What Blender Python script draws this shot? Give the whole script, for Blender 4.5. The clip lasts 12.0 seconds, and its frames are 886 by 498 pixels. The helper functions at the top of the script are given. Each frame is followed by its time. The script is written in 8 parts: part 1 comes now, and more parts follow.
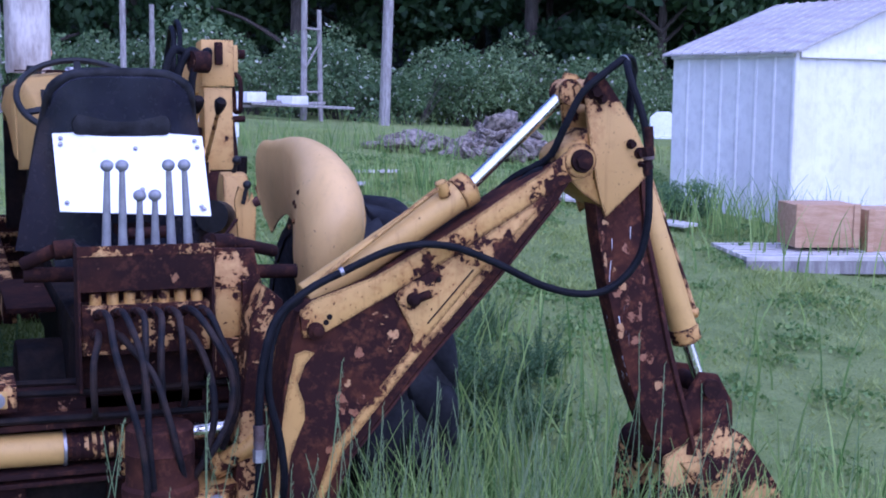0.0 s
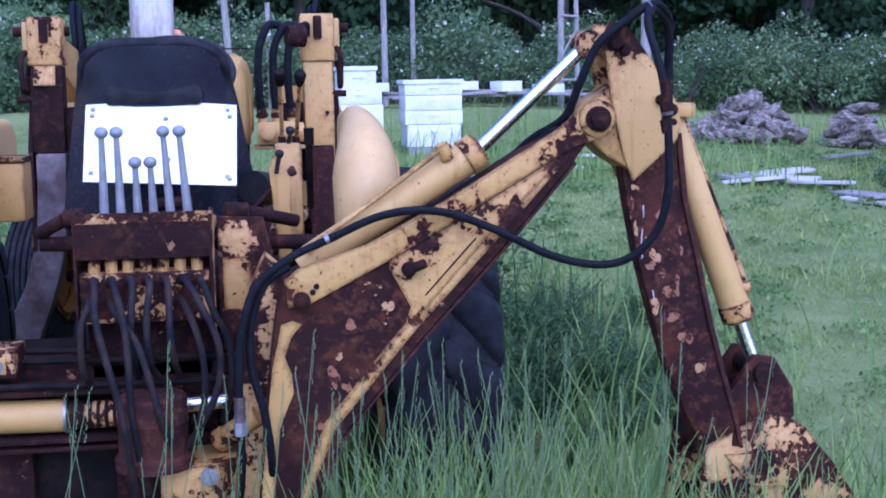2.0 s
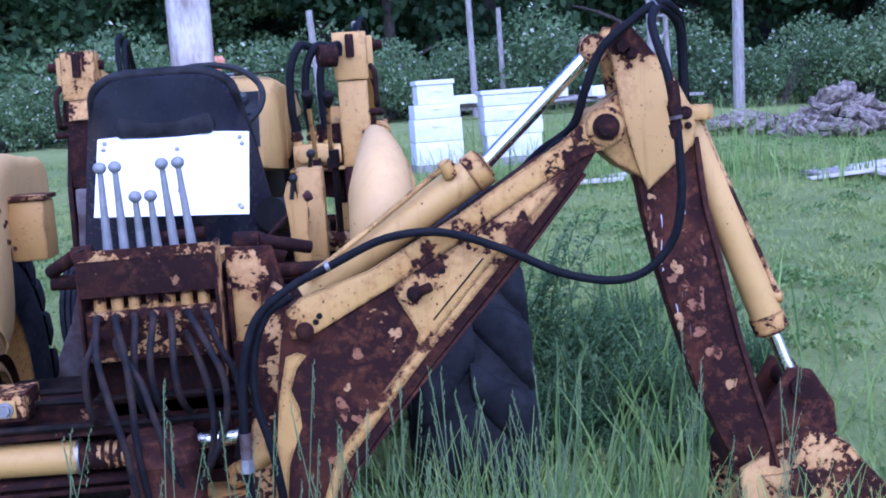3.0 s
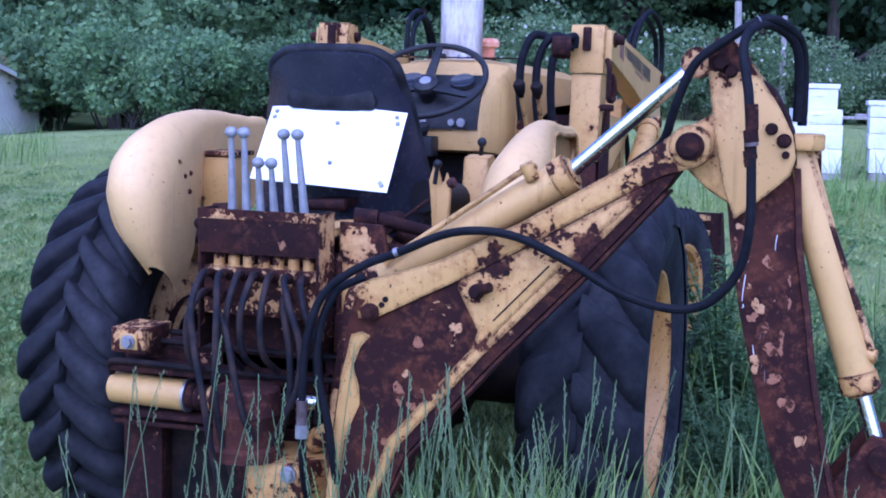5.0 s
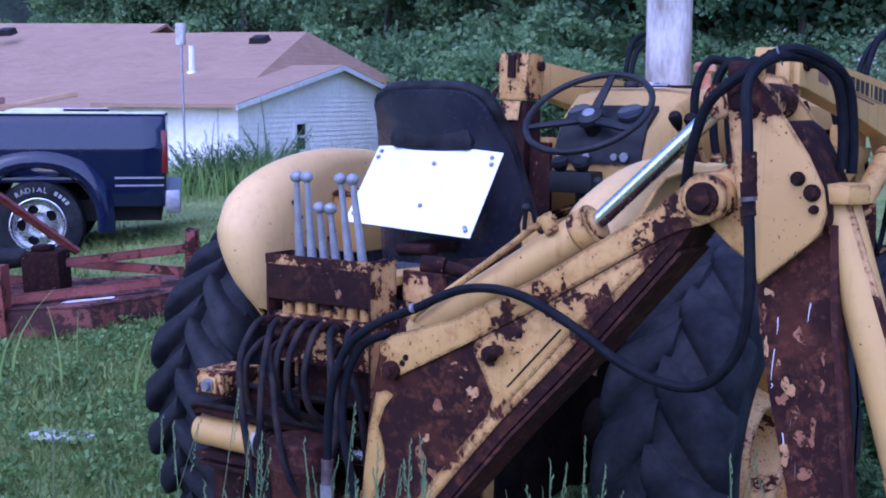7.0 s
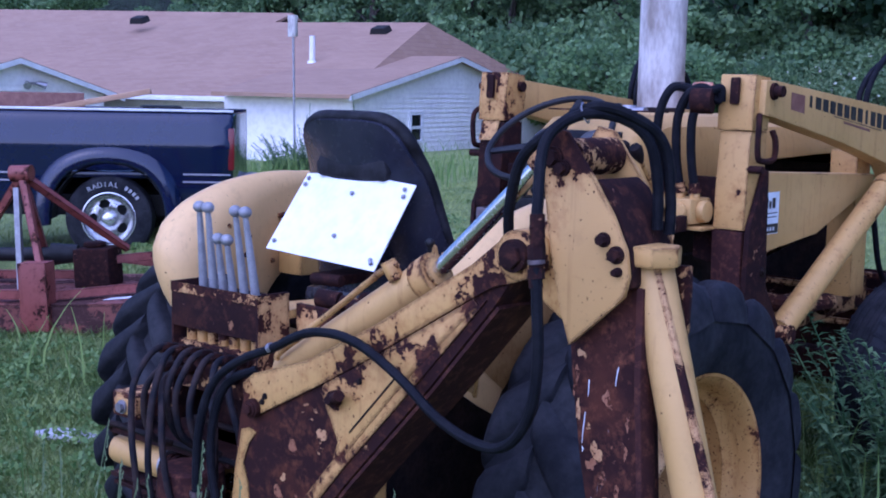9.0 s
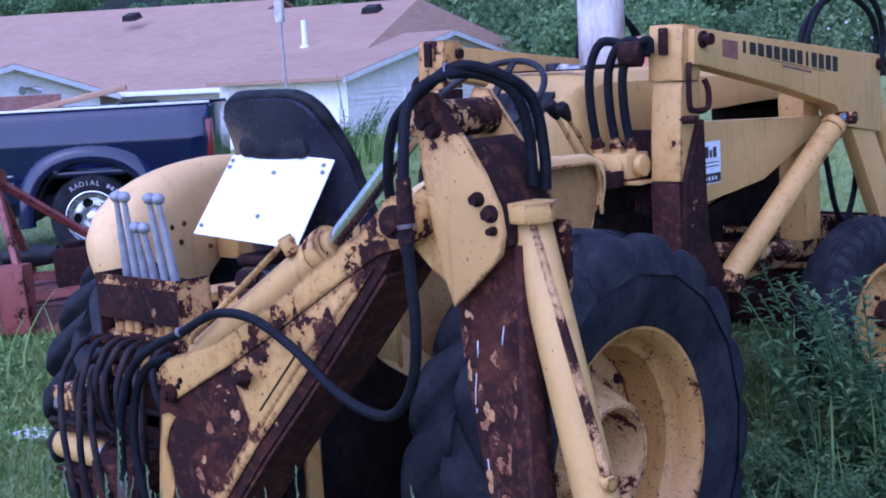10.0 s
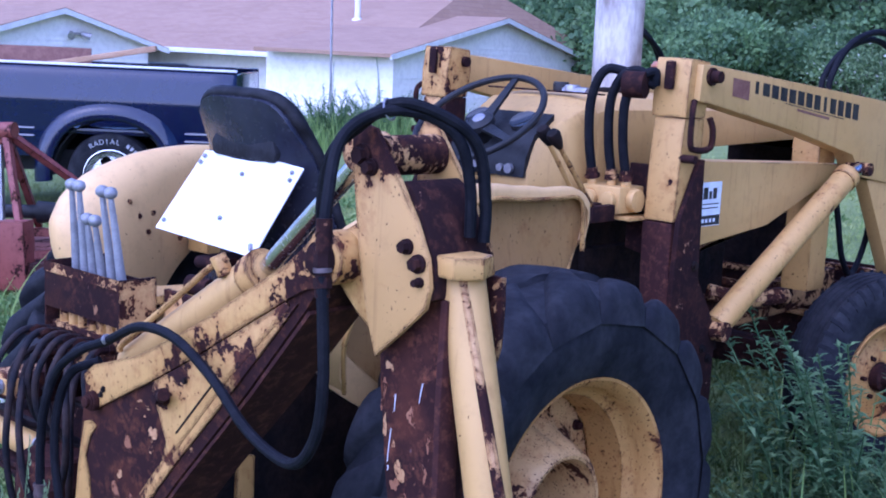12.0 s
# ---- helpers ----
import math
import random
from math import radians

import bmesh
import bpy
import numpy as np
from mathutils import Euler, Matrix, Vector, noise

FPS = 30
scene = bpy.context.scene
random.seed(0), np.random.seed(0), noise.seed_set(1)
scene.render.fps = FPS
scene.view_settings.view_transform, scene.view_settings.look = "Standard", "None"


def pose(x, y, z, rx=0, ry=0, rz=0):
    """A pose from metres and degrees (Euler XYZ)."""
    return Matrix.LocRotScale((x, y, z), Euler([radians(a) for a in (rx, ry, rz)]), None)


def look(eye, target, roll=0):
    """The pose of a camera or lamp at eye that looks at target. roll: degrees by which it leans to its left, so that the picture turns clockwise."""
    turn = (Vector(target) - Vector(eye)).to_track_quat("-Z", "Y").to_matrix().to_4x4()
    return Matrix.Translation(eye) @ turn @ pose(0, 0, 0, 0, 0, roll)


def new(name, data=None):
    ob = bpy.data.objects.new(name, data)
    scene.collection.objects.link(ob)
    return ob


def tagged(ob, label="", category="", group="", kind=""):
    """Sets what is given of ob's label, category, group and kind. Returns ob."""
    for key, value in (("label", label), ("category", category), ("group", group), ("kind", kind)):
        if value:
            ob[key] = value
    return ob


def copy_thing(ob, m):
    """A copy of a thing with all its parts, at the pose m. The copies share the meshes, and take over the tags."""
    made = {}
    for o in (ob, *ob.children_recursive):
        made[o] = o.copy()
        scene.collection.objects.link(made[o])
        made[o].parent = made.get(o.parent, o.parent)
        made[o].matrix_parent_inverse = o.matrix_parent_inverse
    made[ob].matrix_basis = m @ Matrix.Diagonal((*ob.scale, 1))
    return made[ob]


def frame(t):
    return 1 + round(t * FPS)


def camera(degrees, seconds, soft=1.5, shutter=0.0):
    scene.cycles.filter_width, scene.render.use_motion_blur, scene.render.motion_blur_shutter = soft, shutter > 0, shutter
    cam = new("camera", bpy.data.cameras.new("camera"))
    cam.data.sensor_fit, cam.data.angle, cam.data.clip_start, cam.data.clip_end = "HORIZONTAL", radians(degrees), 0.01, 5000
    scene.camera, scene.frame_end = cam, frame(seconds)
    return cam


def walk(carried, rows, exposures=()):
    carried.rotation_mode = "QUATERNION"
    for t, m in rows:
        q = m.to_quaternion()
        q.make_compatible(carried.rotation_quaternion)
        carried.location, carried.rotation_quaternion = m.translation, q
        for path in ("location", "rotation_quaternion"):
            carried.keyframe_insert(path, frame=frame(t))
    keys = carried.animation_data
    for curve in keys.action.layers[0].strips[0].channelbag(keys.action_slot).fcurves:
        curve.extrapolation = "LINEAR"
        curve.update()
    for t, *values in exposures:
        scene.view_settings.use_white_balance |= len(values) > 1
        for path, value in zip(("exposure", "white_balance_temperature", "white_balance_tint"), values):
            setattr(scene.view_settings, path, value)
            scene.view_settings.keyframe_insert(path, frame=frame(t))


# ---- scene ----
cam = camera(37.7, 12.0, soft=1.9)
PATH = [
    (0, (-0.549, -4.153, 1.701), (0.168, -2.303, 1.456), 0.6),
    (0.5, (-0.38, -4.11, 1.721), (0.195, -2.213, 1.456), -2.6),
    (1, (-0.119, -4.199, 1.638), (0.161, -2.23, 1.435), -1.6),
    (1.5, (0.154, -4.248, 1.615), (0.446, -2.289, 1.34), -1.0),
    (2, (0.303, -4.144, 1.6), (0.574, -2.179, 1.346), -1.1),
    (2.5, (0.444, -4.079, 1.602), (0.63, -2.101, 1.368), -2.6),
    (4.5, (1.224, -3.901, 1.597), (0.908, -1.938, 1.377), -2.1),
    (5, (1.521, -3.894, 1.609), (0.951, -1.991, 1.37), 1.4),
    (5.5, (1.688, -3.799, 1.607), (1.008, -1.927, 1.42), 0.3),
    (6, (1.825, -3.601, 1.646), (1.103, -1.74, 1.523), 0.1),
    (6.5, (1.966, -3.46, 1.666), (1.066, -1.677, 1.56), -1.1),
    (7, (2.264, -3.256, 1.691), (1.133, -1.622, 1.466), 0.3),
    (7.5, (2.424, -3.152, 1.765), (1.194, -1.583, 1.607), 0.7),
    (9.5, (2.889, -2.728, 1.83), (1.574, -1.249, 1.539), 0.4),
    (10, (2.97, -2.631, 1.806), (1.653, -1.152, 1.522), -3.1),
    (10.5, (2.955, -2.472, 1.844), (1.699, -0.94, 1.57), -1.4),
    (11, (2.946, -2.516, 1.84), (1.666, -1.021, 1.487), -2.2),
    (11.5, (2.962, -2.524, 1.868), (1.622, -1.08, 1.521), -0.2),
    (12, (3.0, -2.358, 1.906), (1.643, -0.922, 1.593), 2.7),
]
walk(cam, [(t, look(eye, target, roll)) for t, eye, target, roll in PATH], [(0, 0.24, 4560, 41), (0.5, 0.43, 4560, 39), (1, 0.32, 4390, 38), (2.5, 0.58, 4430, 36), (4.5, 0.66, 4370, 38), (5.0, 0.6, 4310, 40), (5.5, 0.65, 4350, 41), (7.0, 0.28, 4370, 42), (7.5, 0.22, 4380, 43), (9.5, 0.1, 4410, 41), (10.5, 0.82, 4370, 41), (11.5, 0.95, 4370, 40), (12, 0.62, 4380, 41)])

SUN_AZ, SUN_EL = radians(172), radians(47)

# ---- world and light ----
world = bpy.data.worlds.new("evening_sky")
scene.world = world
world.use_nodes = True
wn = world.node_tree
wn.nodes.clear()
w_out = wn.nodes.new("ShaderNodeOutputWorld")
w_bg = wn.nodes.new("ShaderNodeBackground")
w_sky = wn.nodes.new("ShaderNodeTexSky")
w_sky.sky_type = "NISHITA"
w_sky.sun_disc = False
w_sky.sun_elevation = SUN_EL
w_sky.sun_rotation = SUN_AZ
w_sky.air_density, w_sky.dust_density, w_sky.ozone_density = 1.2, 2.0, 1.6
w_bg.inputs["Strength"].default_value = 0.135
wn.links.new(w_sky.outputs["Color"], w_bg.inputs["Color"])
wn.links.new(w_bg.outputs["Background"], w_out.inputs["Surface"])

sun_data = bpy.data.lights.new("sun", "SUN")
sun_data.energy = 2.6
sun_data.angle = radians(130)
sun_data.color = (1.0, 0.98, 0.96)
sun = new("sun", sun_data)
sun.matrix_world = look((30 * math.sin(SUN_AZ) * math.cos(SUN_EL), 30 * math.cos(SUN_AZ) * math.cos(SUN_EL), 30 * math.sin(SUN_EL)), (0, 0, 0))


# ---- materials ----
def node(nt, kind, **values):
    n = nt.nodes.new(kind)
    for k, v in values.items():
        n.inputs[k].default_value = v
    return n


def rgba(c):
    return (c[0], c[1], c[2], 1)


def base(name):
    m = bpy.data.materials.new(name)
    m.use_nodes = True
    nt = m.node_tree
    return m, nt, nt.nodes["Principled BSDF"]


def mixc(nt, fac, a, b, blend="MIX"):
    n = nt.nodes.new("ShaderNodeMix")
    n.data_type, n.blend_type = "RGBA", blend
    for i, v in ((0, fac), (6, a), (7, b)):
        if isinstance(v, (int, float)):
            n.inputs[i].default_value = v
        elif isinstance(v, tuple):
            n.inputs[i].default_value = rgba(v)
        else:
            nt.links.new(v, n.inputs[i])
    return n.outputs[2]


def noise_out(nt, scale, detail=4, rough=0.55, coord=None, stretch=None):
    tc = nt.nodes.new("ShaderNodeTexCoord")
    n = node(nt, "ShaderNodeTexNoise", Scale=scale, Detail=detail, Roughness=rough)
    src = tc.outputs[coord or "Object"]
    if stretch:
        mp = nt.nodes.new("ShaderNodeMapping")
        mp.inputs["Scale"].default_value = stretch
        nt.links.new(src, mp.inputs["Vector"])
        src = mp.outputs["Vector"]
    nt.links.new(src, n.inputs["Vector"])
    return n.outputs["Fac"]


def ramp(nt, src, lo, hi, a=0.0, b=1.0):
    n = nt.nodes.new("ShaderNodeMapRange")
    n.inputs[1].default_value, n.inputs[2].default_value = lo, hi
    n.inputs[3].default_value, n.inputs[4].default_value = a, b
    nt.links.new(src, n.inputs[0])
    return n.outputs[0]


def math_node(nt, op, a, b):
    n = nt.nodes.new("ShaderNodeMath")
    n.operation = op
    for i, v in ((0, a), (1, b)):
        if isinstance(v, (int, float)):
            n.inputs[i].default_value = v
        else:
            nt.links.new(v, n.inputs[i])
    return n.outputs[0]


def bump(nt, height, strength, distance=0.01):
    n = node(nt, "ShaderNodeBump", Strength=strength, Distance=distance)
    nt.links.new(height, n.inputs["Height"])
    return n.outputs["Normal"]


def edge_wear(nt, radius=0.018):
    """Share by which a spot lies on an edge or corner of its mesh."""
    bv = nt.nodes.new("ShaderNodeBevel")
    bv.samples = 4
    bv.inputs["Radius"].default_value = radius
    geo = nt.nodes.new("ShaderNodeNewGeometry")
    dot = nt.nodes.new("ShaderNodeVectorMath")
    dot.operation = "DOT_PRODUCT"
    nt.links.new(bv.outputs["Normal"], dot.inputs[0])
    nt.links.new(geo.outputs["Normal"], dot.inputs[1])
    return ramp(nt, dot.outputs["Value"], 0.99, 0.75, 0.0, 1.0)


def worn_paint(name, paint, rust_at=0.62, scale=7.0, rust=(0.024, 0.0095, 0.009), rust2=(0.125, 0.045, 0.02), chips=0.70, rough=0.5, edge=0.16, drip=0.5, rust_above=None, white=0.0):
    """Faded enamel with flaked patches of rust; rust_at is the share of the noise that stays paint.
    rust_above = (z from, z full) for plates that have rusted through at the top; white adds pale run marks."""
    m, nt, p = base(name)
    big = noise_out(nt, scale, 6, 0.66)
    fine = noise_out(nt, scale * 7, 4, 0.65)
    mixed = math_node(nt, "ADD", math_node(nt, "MULTIPLY", big, 0.76), math_node(nt, "MULTIPLY", fine, 0.24))
    if edge:
        mixed = math_node(nt, "ADD", mixed, math_node(nt, "MULTIPLY", edge_wear(nt), edge))
    if rust_above:
        tc = nt.nodes.new("ShaderNodeTexCoord")
        sep = nt.nodes.new("ShaderNodeSeparateXYZ")
        nt.links.new(tc.outputs["Object"], sep.inputs[0])
        mixed = math_node(nt, "ADD", mixed, ramp(nt, sep.outputs["Z"], rust_above[0], rust_above[1], 0.0, 0.30))
    patch = ramp(nt, mixed, rust_at - 0.006, rust_at + 0.006)
    speck = ramp(nt, noise_out(nt, scale * 16, 2, 0.5), chips, chips + 0.02)
    mask = math_node(nt, "MAXIMUM", patch, speck)
    halo = ramp(nt, mixed, rust_at - 0.09, rust_at)
    fade = noise_out(nt, 2.3, 3)
    pale = mixc(nt, ramp(nt, fade, 0.35, 0.7), paint, tuple(min(1, c * 1.16 + 0.015) for c in paint))
    dirt = mixc(nt, ramp(nt, noise_out(nt, 24, 6, 0.7), 0.5, 0.85, 0, 0.4), pale, tuple(c * 0.5 for c in paint))
    runs = ramp(nt, noise_out(nt, 1.0, 4, 0.6, stretch=(38, 38, 2.2)), 0.58, 0.75, 0, drip)
    dirt = mixc(nt, runs, dirt, (paint[0] * 0.48, paint[1] * 0.36, paint[2] * 0.3))
    stained = mixc(nt, ramp(nt, halo, 0, 1, 0, 0.5), dirt, (paint[0] * 0.58, paint[1] * 0.36, paint[2] * 0.24))
    rusty = mixc(nt, ramp(nt, noise_out(nt, 30, 6, 0.75), 0.50, 0.72), rust, rust2)
    rusty = mixc(nt, ramp(nt, noise_out(nt, 5.5, 4, 0.6), 0.5, 0.75, 0, 0.65), rusty, (rust2[0] * 0.8, rust2[1] * 0.72, rust2[2] * 0.7))
    col = mixc(nt, mask, stained, rusty)
    if white:
        marks = ramp(nt, noise_out(nt, 1.0, 3, 0.6, stretch=(60, 60, 3.0)), 0.74 - white, 0.76 - white)
        gate = ramp(nt, noise_out(nt, 4.0, 2), 0.55, 0.58)
        col = mixc(nt, math_node(nt, "MULTIPLY", marks, gate), col, (0.55, 0.54, 0.55))
    nt.links.new(col, p.inputs["Base Color"])
    nt.links.new(ramp(nt, mask, 0, 1, rough, 0.85), p.inputs["Roughness"])
    nt.links.new(ramp(nt, mask, 0, 1, 0.4, 0.12), p.inputs["Specular IOR Level"])
    h = math_node(nt, "SUBTRACT", math_node(nt, "MULTIPLY", noise_out(nt, 60, 4, 0.7), 0.35), mask)
    nt.links.new(bump(nt, h, 0.6, 0.003), p.inputs["Normal"])
    return m


def two_tone(name, a, b, scale=12.0, rough=0.7, detail=5, lo=0.4, hi=0.65, bump_s=0.3, bump_d=0.004, metal=0.0, bump_scale=None, stretch=None, spec=0.5):
    """A surface of two near colours, mottled at two scales, with fine relief."""
    m, nt, p = base(name)
    n1 = noise_out(nt, scale, detail, 0.6, stretch=stretch)
    n2 = noise_out(nt, scale * 6.5, 3, 0.6, stretch=stretch)
    c = mixc(nt, ramp(nt, n1, lo, hi), a, b)
    c = mixc(nt, ramp(nt, n2, 0.45, 0.8, 0, 0.4), c, tuple(v * 0.55 for v in a))
    nt.links.new(c, p.inputs["Base Color"])
    nt.links.new(ramp(nt, n2, 0.2, 0.8, max(0.02, rough - 0.12), min(1, rough + 0.12)), p.inputs["Roughness"])
    nt.links.new(bump(nt, noise_out(nt, bump_scale or scale * 8, 4, 0.65, stretch=stretch), bump_s, bump_d), p.inputs["Normal"])
    p.inputs["Metallic"].default_value = metal
    p.inputs["Specular IOR Level"].default_value = spec
    return m


YEL = (0.46, 0.268, 0.068)
M = {}
M["yellow"] = worn_paint("yellow_paint", YEL, 0.64, 6.0)
M["yellow_clean"] = worn_paint("yellow_paint_kept", (0.47, 0.285, 0.08), 0.73, 5.0, chips=0.735, edge=0.16)
M["yellow_fender"] = worn_paint("yellow_fender_paint", (0.58, 0.37, 0.135), 0.72, 5.0, chips=0.735, rough=0.42, edge=0.12, drip=0.2)
M["yellow_chip"] = worn_paint("yellow_paint_flaking", YEL, 0.56, 7.0)
M["side_plate"] = worn_paint("side_plate_paint", (0.47, 0.275, 0.078), 0.65, 7.0, rust_above=(1.62, 1.76))
# fender paint darkened for the shade under the crown, with rust and runs
M["fender_shade"] = worn_paint("shaded_fender_paint", (0.30, 0.165, 0.042), 0.60, 5.0, drip=0.7)
M["rust_yellow"] = worn_paint("rusted_yellow_paint", (0.52, 0.31, 0.105), 0.485, 9.0)
M["rust_boom"] = worn_paint("rusted_plate", (0.48, 0.275, 0.105), 0.315, 7.5)
M["dipper"] = worn_paint("dipper_paint_remains", (0.40, 0.20, 0.085), 0.335, 9.0, rust2=(0.15, 0.054, 0.026), white=0.09)
M["rust"] = worn_paint("brown_rust", (0.26, 0.13, 0.055), 0.37, 12.0, rust=(0.017, 0.0075, 0.0075), rust2=(0.07, 0.026, 0.015))
M["rust_mid"] = worn_paint("brown_rust_film", (0.42, 0.22, 0.085), 0.335, 9.0, rust=(0.034, 0.0135, 0.012), rust2=(0.135, 0.052, 0.028))
M["flake"] = worn_paint("old_paint_scale", (0.42, 0.23, 0.09), 0.535, 34.0, edge=0.0)
M["flake_brown"] = worn_paint("browned_paint_scale", (0.25, 0.105, 0.045), 0.515, 30.0, edge=0.0)
M["pipe_flaked"] = worn_paint("flaking_pipe_paint", (0.48, 0.285, 0.10), 0.545, 9.0, chips=0.66)
M["rim"] = worn_paint("rim_paint", (0.42, 0.225, 0.05), 0.60, 8.0, chips=0.655, drip=0.75)
M["casting"] = worn_paint("flaking_yellow_casting", (0.50, 0.30, 0.10), 0.57, 9.0, chips=0.64)
M["grease"] = two_tone("greasy_black_iron", (0.005, 0.004, 0.0045), (0.022, 0.013, 0.010), 11, 0.75, spec=0.15)
M["hose"] = two_tone("hose_rubber", (0.004, 0.0045, 0.007), (0.010, 0.010, 0.013), 30, 0.66, bump_s=0.2, bump_d=0.001, spec=0.13)
M["hose_dusty"] = two_tone("dusty_hose_rubber", (0.007, 0.007, 0.010), (0.035, 0.022, 0.018), 14, 0.7, bump_s=0.3, bump_d=0.001, spec=0.2)
M["tyre"] = two_tone("tyre_rubber", (0.008, 0.0085, 0.0115), (0.029, 0.029, 0.033), 6, 0.80, bump_s=0.4, bump_d=0.004, spec=0.22)
M["vinyl"] = two_tone("black_vinyl", (0.017, 0.018, 0.028), (0.032, 0.033, 0.047), 7, 0.24, bump_s=0.4, bump_d=0.006, bump_scale=9, spec=0.4)
M["worn_vinyl"] = two_tone("worn_vinyl", (0.004, 0.004, 0.005), (0.022, 0.022, 0.026), 16, 0.6, bump_s=0.5, bump_d=0.004, bump_scale=40, spec=0.2)
M["plate"] = two_tone("white_sheet_metal", (0.86, 0.86, 0.87), (0.80, 0.80, 0.80), 3, 0.35, bump_s=0.05, lo=0.5, hi=0.8)
M["tyre_white"] = two_tone("aged_white_lettering", (0.42, 0.42, 0.43), (0.30, 0.30, 0.31), 30, 0.7, bump_s=0.05)
M["alu"] = two_tone("cast_aluminium", (0.224, 0.224, 0.232), (0.304, 0.304, 0.312), 30, 0.5, metal=0.25, bump_s=0.2, bump_d=0.001)
M["chrome"] = two_tone("chromed_rod", (0.72, 0.72, 0.70), (0.60, 0.60, 0.58), 20, 0.22, metal=1.0, bump_s=0.03)
M["old_steel"] = two_tone("rust_filmed_steel", (0.075, 0.048, 0.044), (0.19, 0.16, 0.165), 7, 0.5, metal=0.3, spec=0.4)
M["alloy"] = two_tone("polished_alloy", (0.78, 0.78, 0.79), (0.64, 0.64, 0.65), 20, 0.25, metal=0.85, bump_s=0.03)
M["steel"] = two_tone("bare_steel", (0.30, 0.29, 0.31), (0.42, 0.41, 0.42), 16, 0.45, metal=0.8)
M["stack"] = two_tone("galvanised_muffler", (0.24, 0.205, 0.17), (0.60, 0.57, 0.53), 4, 0.65, lo=0.34, hi=0.58, stretch=(2.4, 2.4, 0.8))
M["black_plastic"] = two_tone("black_panel", (0.009, 0.009, 0.010), (0.02, 0.02, 0.021), 12, 0.5, spec=0.25)
M["glass_dark"] = two_tone("gauge_glass", (0.02, 0.02, 0.022), (0.03, 0.03, 0.03), 8, 0.08, bump_s=0.0)
M["letter"] = two_tone("black_decal", (0.012, 0.012, 0.014), (0.03, 0.025, 0.02), 30, 0.5, bump_s=0.05)
M["white_decal"] = two_tone("white_decal", (0.78, 0.8, 0.82), (0.66, 0.68, 0.7), 18, 0.45, bump_s=0.05)
M["brown_decal"] = two_tone("brown_decal", (0.18, 0.075, 0.05), (0.25, 0.12, 0.08), 24, 0.55)
M["orange"] = two_tone("orange_cap", (0.62, 0.22, 0.10), (0.7, 0.4, 0.25), 20, 0.5)
M["red"] = worn_paint("faded_red_paint", (0.19, 0.048, 0.034), 0.56, 6.0)
M["red_rust"] = worn_paint("rusted_red_paint", (0.17, 0.055, 0.038), 0.50, 4.0, rust=(0.05, 0.024, 0.022), rust2=(0.13, 0.07, 0.055))
M["blue_truck"] = two_tone("dark_blue_car_paint", (0.005, 0.008, 0.030), (0.008, 0.012, 0.040), 2, 0.09, bump_s=0.01, spec=0.6)
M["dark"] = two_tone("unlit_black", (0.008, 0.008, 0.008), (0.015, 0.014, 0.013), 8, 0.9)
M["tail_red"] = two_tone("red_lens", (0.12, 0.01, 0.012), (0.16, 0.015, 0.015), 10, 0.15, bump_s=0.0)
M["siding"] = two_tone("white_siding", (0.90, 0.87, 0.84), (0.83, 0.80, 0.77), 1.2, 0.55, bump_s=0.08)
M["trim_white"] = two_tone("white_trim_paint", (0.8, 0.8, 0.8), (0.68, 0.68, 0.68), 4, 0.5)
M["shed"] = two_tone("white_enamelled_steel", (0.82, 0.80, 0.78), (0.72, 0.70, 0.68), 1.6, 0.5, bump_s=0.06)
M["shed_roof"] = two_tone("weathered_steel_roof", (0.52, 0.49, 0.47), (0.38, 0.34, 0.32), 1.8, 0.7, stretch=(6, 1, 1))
M["window"] = two_tone("window_glass", (0.012, 0.014, 0.016), (0.02, 0.022, 0.025), 2, 0.06, bump_s=0.0)
M["wood"] = two_tone("new_lumber", (0.42, 0.25, 0.13), (0.52, 0.34, 0.2), 4, 0.7, stretch=(1, 6, 6))
M["grey_wood"] = two_tone("weathered_wood", (0.22, 0.2, 0.19), (0.36, 0.34, 0.32), 5, 0.85, stretch=(5, 5, 1))
M["hive"] = two_tone("white_hive_paint", (0.76, 0.76, 0.77), (0.64, 0.63, 0.62), 4, 0.6)
M["stone"] = two_tone("field_stone", (0.10, 0.085, 0.072), (0.42, 0.35, 0.29), 3, 0.9, bump_s=0.6, bump_d=0.02)
M["pale_board"] = two_tone("bleached_board", (0.62, 0.58, 0.53), (0.40, 0.37, 0.34), 3, 0.9, stretch=(1, 6, 1))
M["concrete"] = two_tone("concrete", (0.42, 0.41, 0.40), (0.55, 0.54, 0.53), 5, 0.9)
M["bark"] = two_tone("bark", (0.045, 0.038, 0.032), (0.10, 0.085, 0.07), 9, 0.95, stretch=(4, 4, 0.6), bump_s=0.7, bump_d=0.02)
M["chair_plastic"] = two_tone("white_plastic", (0.8, 0.81, 0.83), (0.74, 0.75, 0.76), 4, 0.4)


